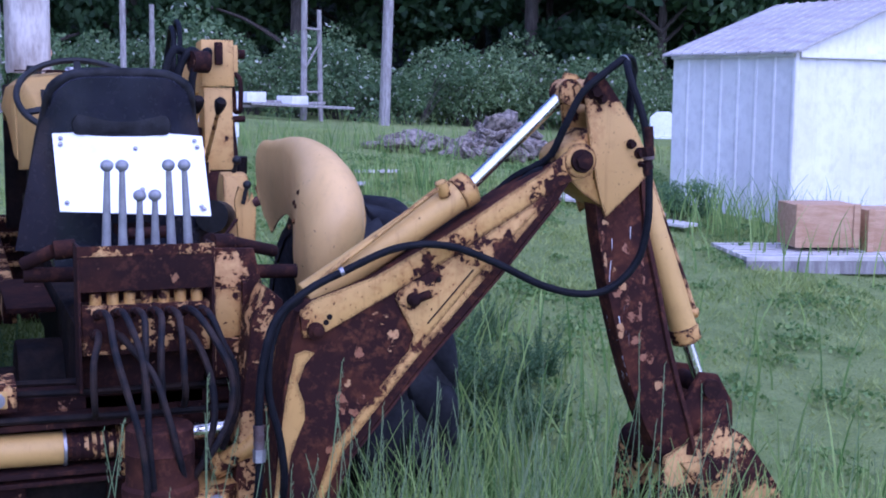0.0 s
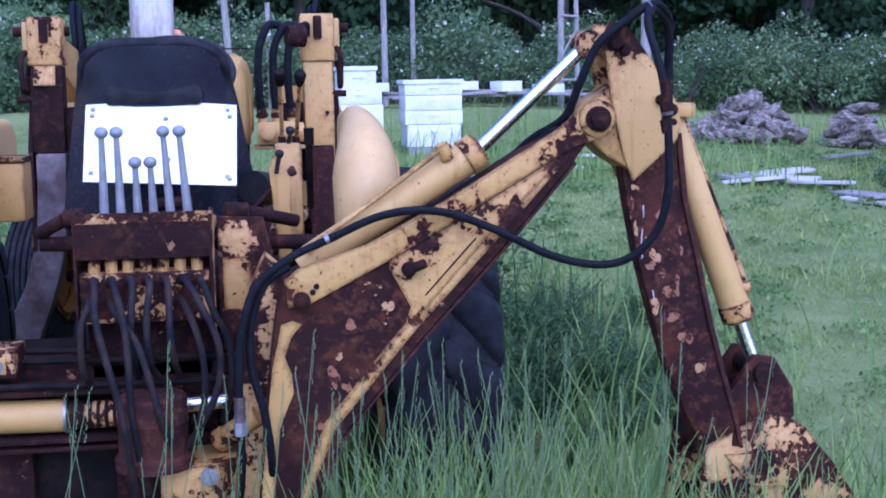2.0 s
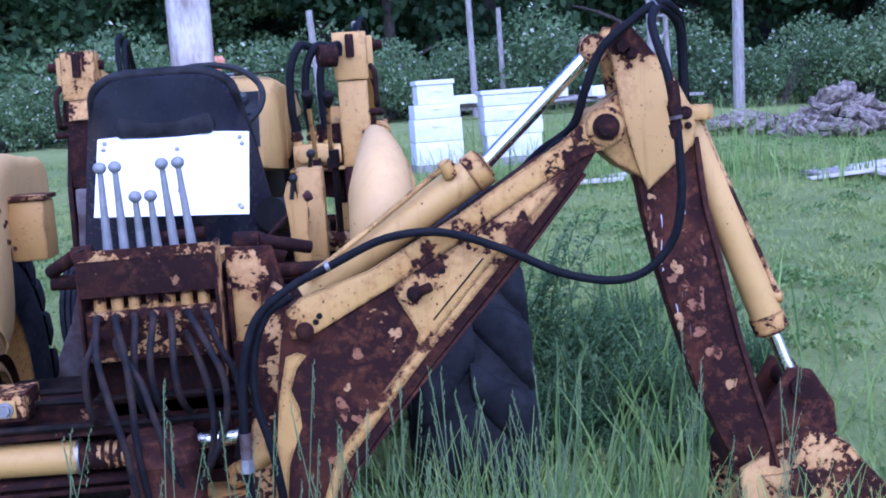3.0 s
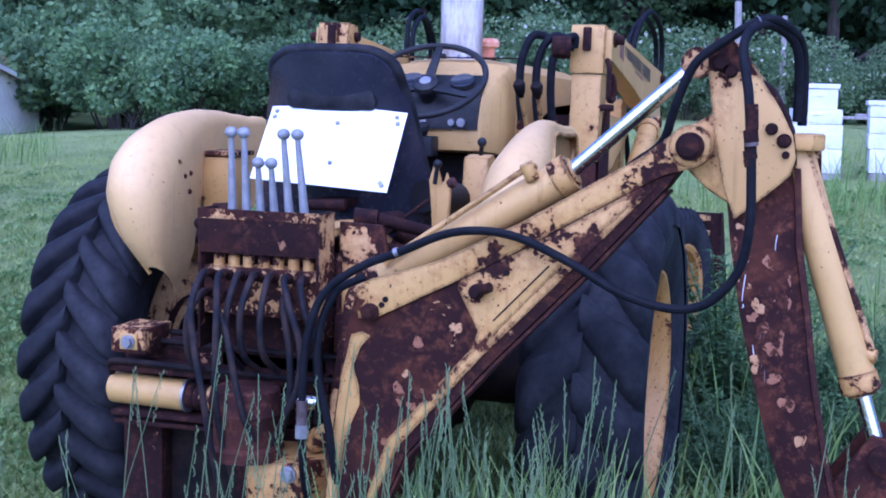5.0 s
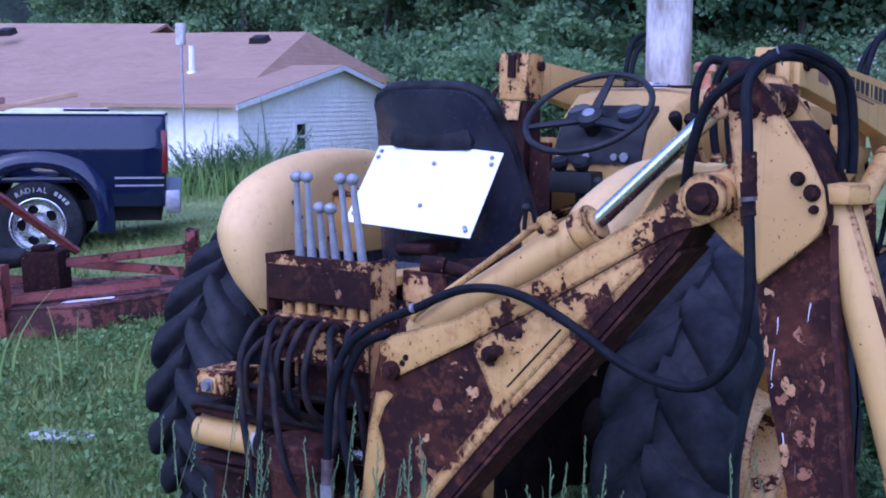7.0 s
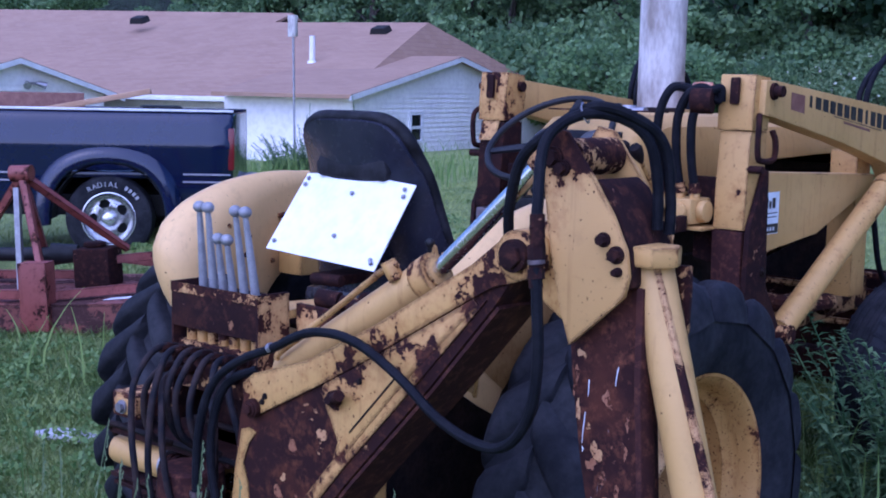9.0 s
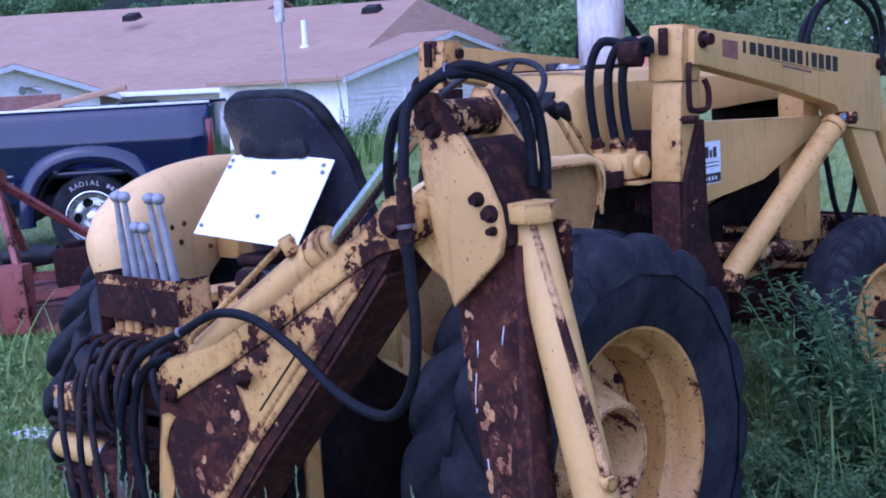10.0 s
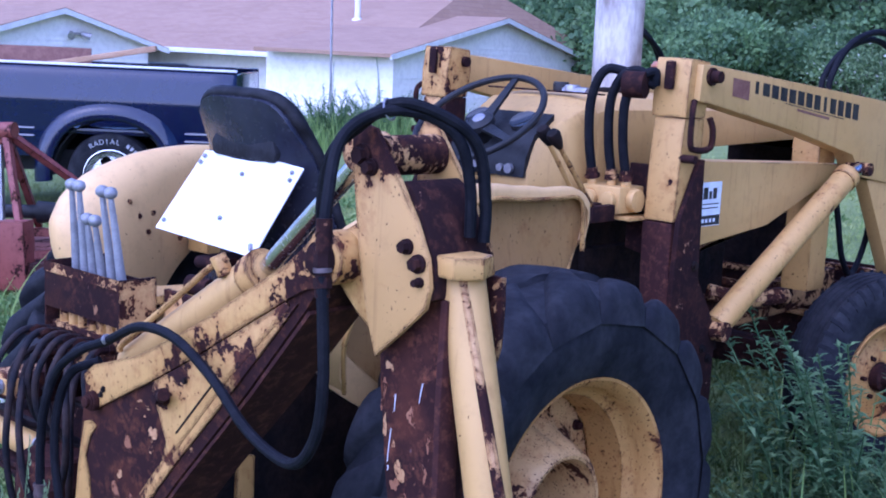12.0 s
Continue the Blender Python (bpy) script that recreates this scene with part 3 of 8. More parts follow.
for y, hw, zb, pts_z in ((1.02, 0.185, 1.385, (1.475, 1.52)), (1.06, 0.20, 1.38, (1.55, 1.60)), (1.16, 0.235, 1.37, (1.62, 1.67)), (1.30, 0.262, 1.36, (1.68, 1.735))):
    z0, z1 = pts_z
    secs.append([bm.verts.new((x, y, z)) for x, z in ((-hw, zb), (-hw, z0), (-hw * 0.9, z1 - 0.01), (-hw * 0.6, z1), (hw * 0.6, z1), (hw * 0.9, z1 - 0.01), (hw, z0), (hw, zb))])
for a, b in zip(secs, secs[1:]):
    bridge(bm, a, b)
bm.faces.new(secs[0])
bm.faces.new(secs[-1][::-1])
part("cowl", bm, "yellow_clean", L, "tan dash cowl", bevel=0.006)
bm = bmesh.new()
prism(bm, [(1.006, 1.468), (1.012, 1.53), (1.055, 1.612), (1.155, 1.682), (1.155, 1.66), (1.06, 1.59), (1.03, 1.468)], "x", -0.178, 0.178)
dash = part("dash_panel", bm, "black_plastic", L, "black dash panel with round gauges")
for x, z in ((-0.15, 0), (-0.04, 0), (0.075, 0), (0.115, 0)):
    bm = bmesh.new()
    rod(bm, (x, 1.008, 1.495), (x, 0.995, 1.495), 0.017 if abs(x) > 0.1 else 0.013, seg=20)
    part("knob", bm, "steel", dash)
for x, y, z in ((0.09, 1.10, 1.648), (-0.12, 1.10, 1.648)):
    bm = bmesh.new()
    lathe(bm, [(0.001, 0.012), (0.04, 0.012), (0.048, 0.016), (0.05, 0.0)], (x, y, z), (0, -0.55, 0.83), 24)
    part("gauge", bm, "glass_dark", dash, "round gauge with dark glass")
bm = bmesh.new()
box(bm, -0.16, 0.02, 0.93, 1.03, 1.36, 1.44)
part("control_box", bm, "black_plastic", L, bevel=0.012)
for x in (-0.12, -0.03):
    part("control_handle", made(lathe, [(0.001, 0.03), (0.03, 0.026), (0.034, 0.01), (0.02, -0.02), (0.001, -0.025)], (x, 0.95, 1.46), (0, -0.4, 0.9), 16), "black_plastic", L)

# steering wheel
SW = Vector((-0.036, 1.004, 1.656))
sw_n = Vector((0, -math.sin(radians(36)), math.cos(radians(36))))
sw_u, sw_v = Vector((1, 0, 0)), sw_n.cross(Vector((1, 0, 0)))
bm = bmesh.new()
seg, tseg = 56, 10
rings = []
for i in range(seg):
    a = 2 * math.pi * i / seg
    rd = sw_u * math.cos(a) + sw_v * math.sin(a)
    rings.append([bm.verts.new(SW + rd * (0.24 + 0.0125 * math.cos(2 * math.pi * k / tseg)) + sw_n * (0.0125 * math.sin(2 * math.pi * k / tseg))) for k in range(tseg)])
for i in range(seg):
    bridge(bm, rings[i], rings[(i + 1) % seg])
wheel = part("steering_wheel", bm, "black_plastic", L, "black three-spoke steering wheel")
for a in (90, 205, 335):
    rd = sw_u * math.cos(radians(a)) + sw_v * math.sin(radians(a))
    side_v = sw_n.cross(rd)
    bm = bmesh.new()
    a0, a1 = [], []
    for s1, s2 in ((-1, -1), (1, -1), (1, 1), (-1, 1)):
        a0.append(bm.verts.new(SW - sw_n * 0.025 + rd * 0.03 + side_v * (0.021 * s1) + sw_n * (0.007 * s2)))
        a1.append(bm.verts.new(SW + rd * 0.236 + side_v * (0.013 * s1) + sw_n * (0.006 * s2)))
    bridge(bm, a0, a1)
    bm.faces.new(a0)
    bm.faces.new(a1[::-1])
    part("spoke", bm, "black_plastic", wheel, bevel=0.003)
part("hub", made(lathe, [(0.001, 0.012), (0.035, 0.01), (0.05, 0.0), (0.052, -0.02), (0.035, -0.045), (0.03, -0.12)], SW - sw_n * 0.01, sw_n, 28), "black_plastic", wheel)
part("badge", made(lathe, [(0.001, 0.004), (0.022, 0.003), (0.024, 0.0)], SW + sw_n * 0.001, sw_n, 20), "steel", wheel)
part("steering_column", made(rod, SW - sw_n * 0.1, SW - sw_n * 0.42, 0.026), "black_plastic", L)

# muffler with rain flap
MX, MY = -0.17, 1.97
bm = bmesh.new()
lathe(bm, [(0.001, 1.75), (0.094, 1.752), (0.098, 1.765), (0.098, 2.222), (0.09, 2.232), (0.001, 2.234)], (MX, MY, 0), (0, 0, 1), 40)
muffler = part("muffler", bm, "stack", L, "pale galvanised upright muffler with grey streaks")
bm = bmesh.new()
rod(bm, (-0.055, 1.50, 1.745), (0.055, 1.50, 1.745), 0.024, seg=18)
rod(bm, (-0.02, 1.50, 1.72), (-0.02, 1.50, 1.775), 0.03, seg=12)
box(bm, -0.045, 0.045, 1.475, 1.525, 1.715, 1.735)
part("fuel_strainer", bm, "steel", L, "dull metal strainer on the bonnet", bevel=0.004)
part("stack_neck", made(rod, (MX, MY, 2.228), (MX, MY, 2.318), 0.045), "rust", muffler)
bm = bmesh.new()
rod(bm, (MX, MY, 2.316), (MX, MY, 2.336), 0.052)
box(bm, MX - 0.02, MX + 0.03, MY - 0.055, MY + 0.055, 2.336, 2.345)
part("collar", bm, "steel", muffler, bevel=0.002)
bm = bmesh.new()
lathe(bm, [(0.001, 0.004), (0.05, 0.004), (0.052, 0.0), (0.05, -0.004), (0.001, -0.004)], (MX - 0.13, MY - 0.02, 2.40), (0.75, 0.1, 0.65), 24)
rod(bm, (MX - 0.10, MY - 0.02, 2.37), (MX + 0.0, MY, 2.34), 0.012)
part("rain_flap", bm, "stack", muffler, "tilted pale rain flap")
bm = bmesh.new()
lathe(bm, [(0.001, 0.05), (0.04, 0.048), (0.052, 0.03), (0.05, 0.01), (0.03, 0.0), (0.028, -0.09)], (-0.10, 2.20, 1.825), (0, 0, 1), 24)
part("air_cleaner_cap", bm, "orange", L, "faded orange mushroom cap")
part("filler_cap", made(lathe, [(0.001, 0.035), (0.028, 0.035), (0.032, 0.028), (0.032, 0.0)], (-0.17, 1.62, 1.745), (0, 0, 1), 16), "black_plastic", L)
bm = bmesh.new()
box(bm, -0.11, 0.04, 1.74, 1.82, 1.745, 1.765)
part("hood_latch", bm, "grease", L, bevel=0.004)

# fenders: a shell swept round the rear wheel
def lookup(table, t):
    for (a, va), (b, vb) in zip(table, table[1:]):
        if t <= b:
            return va + (vb - va) * max(0, (t - a)) / (b - a)
    return table[-1][1]


CROWN = [(34, 0.66), (36, 0.745), (38, 0.80), (41, 0.86), (45, 0.915), (50, 0.942), (56, 0.944), (64, 0.925), (75, 0.896), (86, 0.870), (97, 0.860), (106, 0.876), (114, 0.918), (118, 0.926), (120.5, 0.912), (122.2, 0.872), (123.5, 0.80)]
INNER = [(34, 0.530), (44, 0.515), (55, 0.517), (65, 0.540), (75, 0.562), (90, 0.578), (124, 0.588)]
OUTER = [(34, 0.59), (38, 0.645), (44, 0.695), (52, 0.715), (60, 0.708), (68, 0.690), (76, 0.665), (85, 0.642), (100, 0.625), (124, 0.620)]
SHOULDER = [(34, 0.06), (40, 0.12), (50, 0.15), (62, 0.13), (75, 0.08), (90, 0.045), (124, 0.03)]


def fender(side):
    """A pressed shell over the rear wheel: full and round behind, flatter to the front."""
    bm = bmesh.new()
    rows, edge = [], []
    N = 56
    for i in range(N + 1):
        deg = 34 + 89.5 * i / N
        th = radians(deg)
        crown, xi, xo, sh = lookup(CROWN, deg), lookup(INNER, deg), lookup(OUTER, deg), lookup(SHOULDER, deg)
        inner = min(0.47 + 0.12 * min(1, max(0, deg - 48) / 50), crown - sh - 0.04)
        xm = xi + (xo - xi) * 0.55
        pts = [(xi + 0.035, inner), (xi + 0.010, inner + (crown - sh - inner) * 0.4), (xi, crown - sh)]
        for k in range(1, 8):
            a = radians(90 * k / 7)
            pts.append((xi + (xm - xi) * (1 - math.cos(a)), crown - sh * (1 - math.sin(a))))
        drop = sh * 0.62
        for k in range(1, 6):
            a = radians(90 * k / 5)
            pts.append((xm + (xo - xm) * math.sin(a), crown - drop * (1 - math.cos(a))))
        pts.append((xo + 0.002, crown - drop - 0.012))
        c, s = math.cos(th), math.sin(th)
        rows.append([bm.verts.new((side * x, RW_Y - r * c, RW_Z + r * s)) for x, r in pts])
        if i % 4 == 0:
            edge.append(rows[-1][-1].co.copy())
    for a, b in zip(rows, rows[1:]):
        for j in range(len(a) - 1):
            bm.faces.new((a[j], a[j + 1], b[j + 1], b[j]))
    front = [v.co.copy() for v in rows[-1][::2]]
    shade_rows = [[v.co + Vector((side * 0.0065, 0, 0)) for v in row[:6]] for row in rows[6:]]
    bmesh.ops.recalc_face_normals(bm, faces=bm.faces)
    bmesh.ops.solidify(bm, geom=list(bm.faces), thickness=0.004)
    f = part("fender", bm, "yellow_fender", L, "smooth rounded tan-yellow fender with rust pits", sharp=50)
    part("fender_lip", made(tube, edge, 0.007, 8, 4), "yellow", f, "rolled fender edge")
    part("fender_lip", made(tube, front, 0.006, 8, 3), "yellow", f)
    # added face over the wall, carrying the crown's shade in its colour
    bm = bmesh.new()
    rows = [[bm.verts.new(p) for p in row] for row in shade_rows]
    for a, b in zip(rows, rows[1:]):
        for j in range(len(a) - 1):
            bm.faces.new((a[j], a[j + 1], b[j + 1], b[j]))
    part("fender_shade_face", bm, "fender_shade", f, "worn tan outer face of the fender wall, crown shade in its colour")
    for dy, dz in ((-0.392, 0.655), (-0.334, 0.661), (-0.357, 0.602), (-0.43, 0.703), (-0.219, 0.569)):
        r = math.hypot(dy, dz)
        deg = math.degrees(math.atan2(dz, -dy))
        x = lookup(INNER, deg) + 0.004
        part("fender_bolt", made(bolt, (side * x, RW_Y + dy, RW_Z + dz), (-side, 0, 0), 0.007, 0.008), "rust_yellow", f)


fender(1)
fender(-1)
# tool box beside the left fender
bm = bmesh.new()
box(bm, -0.575, -0.457, 0.175, 0.32, 1.180, 1.372)
tb = part("side_box", bm, "yellow", L, "tan steel box beside the fender", bevel=0.012)
bm = bmesh.new()
box(bm, -0.582, -0.450, 0.166, 0.327, 1.374, 1.390)
part("lid", bm, "rust_yellow", tb, "rusted lid", bevel=0.004)

# seat
bm = bmesh.new()
rows = []
for j in range(13):
    v = j / 12
    z = 1.18 + 0.555 * v
    hw = 0.295 - 0.093 * v
    row = []
    for i in range(17):
        u = -1 + i / 8
        y = 0.055 - 0.07 * v + 0.12 * abs(u) ** 2.6 * (1 - 0.75 * v) - 0.025 * max(0, v - 0.75) / 0.25
        row.append(bm.verts.new((-0.02 + hw * u, y, z - 0.045 * abs(u) ** 5 * max(0, v - 0.7) / 0.3)))
    rows.append(row)
for a, b in zip(rows, rows[1:]):
    for j in range(len(a) - 1):
        bm.faces.new((a[j], a[j + 1], b[j + 1], b[j]))
rim_line = [r[0].co.copy() for r in rows] + [v.co.copy() for v in rows[-1][1:-1]] + [r[-1].co.copy() for r in rows[::-1]]
bmesh.ops.recalc_face_normals(bm, faces=bm.faces)
bmesh.ops.solidify(bm, geom=list(bm.faces), thickness=0.035)
seat = part("seat", bm, "vinyl", L, "cracked black vinyl bucket seat", sharp=60)
part("piping", made(tube, rim_line[::2] + [rim_line[-1]], 0.021, 12, 4), "worn_vinyl", seat, "thick black vinyl edge roll")
bm = bmesh.new()
prism(bm, [(-0.165, 1.548), (0.12, 1.545), (0.135, 1.575), (0.118, 1.612), (-0.02, 1.622), (-0.158, 1.616), (-0.175, 1.585)], "y", -0.032, 0.03)
part("lumbar_pad", bm, "worn_vinyl", seat, "worn black lumbar pad", bevel=0.018)
bm = bmesh.new()
box(bm, -0.24, 0.22, -0.02, 0.36, 1.13, 1.20)
part("cushion", bm, "vinyl", seat, bevel=0.03)
bm = bmesh.new()
box(bm, -0.12, 0.10, 0.0, 0.3, 0.98, 1.13)
part("seat_pedestal", bm, "rust", L, bevel=0.01)
bm = bmesh.new()
tube(bm, [(0.27, 0.05, 1.28), (0.30, 0.12, 1.27), (0.33, 0.22, 1.26)], 0.055, 14)
part("seat_arm", bm, "black_plastic", seat, "round black suspension knob")

# sheet plate fixed behind the seat
TL, TR, BR_, BL_ = Vector((-0.229, -0.008, 1.553)), Vector((0.230, -0.008, 1.543)), Vector((0.224, -0.176, 1.304)), Vector((-0.226, -0.186, 1.330))
bm = bmesh.new()
rows = []
pn = (TR - TL).cross(BL_ - TL).normalized()
for j in range(6):
    v = j / 5
    a, b = TL.lerp(BL_, v), TR.lerp(BR_, v)
    rows.append([bm.verts.new(a.lerp(b, i / 12) + Vector((0, -0.008, 0.010)) * math.sin(math.pi * i / 12) * (1 - v)) for i in range(13)])
for a, b in zip(rows, rows[1:]):
    for j in range(12):
        bm.faces.new((a[j], a[j + 1], b[j + 1], b[j]))
bmesh.ops.recalc_face_normals(bm, faces=bm.faces)
bmesh.ops.solidify(bm, geom=list(bm.faces), thickness=0.004)
plate = part("sheet_plate", bm, "plate", L, "bare white sheet metal plate with corner bolts", sharp=50)
for u, v in ((0.05, 0.08), (0.05, 0.9), (0.94, 0.08), (0.94, 0.9), (0.955, 0.16), (0.045, 0.16), (0.955, 0.93), (0.53, 0.22), (0.55, 0.72)):
    p = TL.lerp(TR, u).lerp(BL_.lerp(BR_, u), v) - pn * 0.004 * (1 if pn.y > 0 else -1) + Vector((0, -0.008, 0.010)) * math.sin(math.pi * u) * (1 - v)
    part("bolt", made(bolt, p, pn if pn.y < 0 else -pn, 0.0055, 0.006), "steel", plate)

# backhoe main frame
bm = bmesh.new()
box(bm, -0.52, 0.34, -0.44, -0.20, 0.785, 0.83)
box(bm, -0.50, 0.32, -0.42, -0.30, 0.64, 0.79)
part("cross_beam", bm, "rust", L, bevel=0.006)
bm = bmesh.new()
box(bm, -0.50, 0.06, -0.57, -0.40, 0.772, 0.79)
box(bm, -0.49, -0.10, -0.575, -0.42, 0.640, 0.654)
box(bm, -0.48, 0.0, -0.57, -0.40, 0.615, 0.628)
part("frame_flange", bm, "rust", L, bevel=0.003)
bm = bmesh.new()
box(bm, -0.495, -0.38, -0.56, -0.40, 0.825, 0.90)
part("frame_bracket", bm, "rust_yellow", L, bevel=0.005)
bm = bmesh.new()
box(bm, -0.462, -0.405, -0.568, -0.56, 0.838, 0.885)
part("bolt_pad", bm, "yellow_clean", L, bevel=0.002)
part("frame_bolt", made(bolt, (-0.432, -0.568, 0.861), (0, -1, 0), 0.016, 0.018), "steel", L, "bright steel bolt head")
bm = bmesh.new()
box(bm, -0.49, -0.36, -0.50, -0.34, 0.10, 0.62)
box(bm, -0.14, 0.18, -0.46, -0.44, 0.25, 0.62)
part("frame_upright", bm, "rust", L, bevel=0.008)
bm = bmesh.new()
box(bm, -0.36, 0.2, -0.438, -0.25, 0.30, 0.60)
part("frame_recess", bm, "grease", L)
tube_y = -0.525
bm = bmesh.new()
rod(bm, (-0.505, tube_y, 0.712), (-0.262, tube_y, 0.707), 0.046, seg=24)
rod(bm, (-0.512, tube_y, 0.712), (-0.50, tube_y, 0.712), 0.038, seg=24)
sc = part("swing_cylinder", bm, "yellow_clean", L, "yellow swing cylinder barrel", bevel=0.003)
part("gland", made(rod, (-0.262, tube_y, 0.707), (-0.254, tube_y, 0.707), 0.05, seg=24), "steel", sc)
part("gland_nut", made(rod, (-0.254, tube_y, 0.707), (-0.11, tube_y, 0.704), 0.038, seg=24), "rust_yellow", sc)
for k in range(6):
    part("gland_ring", made(rod, (-0.24 + 0.022 * k, tube_y, 0.7065), (-0.23 + 0.022 * k, tube_y, 0.7065), 0.041, seg=20), "rust", sc)
bm = bmesh.new()
box(bm, -0.112, -0.055, -0.575, -0.45, 0.625, 0.752)
part("cylinder_block", bm, "yellow_chip", sc, bevel=0.006)
part("rod", made(rod, (0.02, -0.535, 0.722), (0.185, -0.535, 0.728), 0.024, seg=20), "chrome", sc, "bright chromed rod")
bm = bmesh.new()
lathe(bm, [(0.001, 0.772), (0.084, 0.770), (0.092, 0.762), (0.094, 0.700), (0.096, 0.697), (0.094, 0.694), (0.094, 0.61), (0.105, 0.60), (0.105, 0.57), (0.001, 0.57)], (-0.015, -0.64, 0.012), (0, 0, 1), 40)
part("swing_post", bm, "rust_mid", L, "round rusted swing post")
bm = bmesh.new()
prism(bm, [(0.0, -0.68), (0.16, -0.68), (0.21, -0.60), (0.21, -0.46), (0.0, -0.46)], "z", 0.40, 0.585)
part("swing_casting", bm, "yellow_chip", L, "flaking yellow swing casting", bevel=0.008)
part("frame_bolt", made(bolt, (0.13, -0.682, 0.555), (0, -1, 0), 0.018, 0.018), "steel", L)
bm = bmesh.new()
rod(bm, (0.17, -0.56, 0.63), (0.27, -0.60, 0.70), 0.03)
rod(bm, (0.15, -0.55, 0.615), (0.18, -0.562, 0.635), 0.034)
part("elbow_fitting", bm, "yellow_chip", L, bevel=0.004)
bm = bmesh.new()
prism(bm, [(0.19, 0.42), (0.30, 0.42), (0.345, 1.10), (0.30, 1.14), (0.255, 1.05), (0.215, 0.75)], "y", -0.60, -0.46)
part("boom_swivel", bm, "rust_yellow", L, bevel=0.008)

# pipes along the frame
for k, (z, y) in enumerate(((0.845, -0.46), (0.80, -0.575), (0.862, -0.40))):
    bm = bmesh.new()
    tube(bm, [(-0.50, y + 0.03, z - 0.04), (-0.485, y, z), (-0.40, y, z + 0.004), (-0.2, y, z), (0.12, y, z - 0.002), (0.26, y + 0.02, z)], 0.010, 8)
    part("steel_pipe", bm, "grease", L)

# valve bank, lever housing
house_ = new("lever_housing")
house_.parent = L
house_["label"] = "rusted sheet steel lever housing with flaked yellow rim"
for a in ((-0.215, -0.207, -0.552, -0.44, 0.86, 1.266), (0.150, 0.158, -0.552, -0.44, 0.86, 1.266), (-0.207, 0.150, -0.552, -0.545, 1.140, 1.262), (-0.207, 0.150, -0.448, -0.44, 0.95, 1.250)):
    part("panel", made(box, *a), "rust", house_, bevel=0.002)
bm = bmesh.new()
box(bm, -0.215, 0.158, -0.5545, -0.5525, 1.238, 1.2665)
part("rim_strip", bm, "rust_yellow", house_)
bm = bmesh.new()
box(bm, 0.1585, 0.1605, -0.552, -0.44, 0.90, 1.262)
part("side_strip", bm, "rust_yellow", house_)
bm = bmesh.new()
box(bm, -0.205, 0.148, -0.535, -0.45, 0.96, 1.10)
part("valve_body", bm, "rust_yellow", L, "rust-stained yellow hydraulic valve bank", bevel=0.006)
bm = bmesh.new()
box(bm, -0.20, 0.15, -0.44, -0.28, 0.62, 0.96)
part("valve_mount", bm, "rust", L, bevel=0.01)
for k in range(7):
    x = -0.165 + 0.0465 * k
    bm = bmesh.new()
    rod(bm, (x, -0.515, 1.09), (x, -0.515, 1.132), 0.0165, seg=14)
    rod(bm, (x, -0.515, 1.132), (x, -0.515, 1.138), 0.013, seg=14)
    part("spool_cap", bm, "yellow_chip", L, bevel=0.002)
lever_base = (-0.132, -0.086, -0.040, 0.003, 0.050, 0.098)
lever_top = (-0.127, -0.087, -0.041, 0.000, 0.038, 0.081)
for k in range(6):
    short = k in (2, 3)
    zt = 1.392 if short else 1.475
    b, t = Vector((lever_base[k], -0.498, 1.20)), Vector((lever_top[k], -0.520 - 0.010 * k / 5, zt))
    lv = part("lever", made(rod, b, t, 0.0145, 0.0078, 12), "alu", L, "tapered grey aluminium control lever")
    bm = bmesh.new()
    ball(bm, t + Vector((0, 0, 0.008)), 0.0185, 16, (1, 1, 0.9))
    part("knob", bm, "alu", lv, "round grey knob")

# hydraulic hoses on the valve bank
def hose(pts, r=0.0105, label="", fitting=True, mat="hose"):
    h = part("hydraulic_hose", made(tube, pts, r, 10, 6), mat, L, label or "black rubber hydraulic hose")
    if fitting:
        a, b = Vector(pts[0]), Vector(pts[1])
        d = (b - a).normalized()
        bm = bmesh.new()
        rod(bm, a - d * 0.002, a + d * 0.035, r * 1.25, seg=12)
        rod(bm, a + d * 0.0, a + d * 0.014, r * 1.6, seg=6)
        part("hose_fitting", bm, "rust_yellow", h)
    return h


def elbow(p, q, r, h):
    part("hose_fitting", made(rod, p, q, r, seg=8), "rust", h)


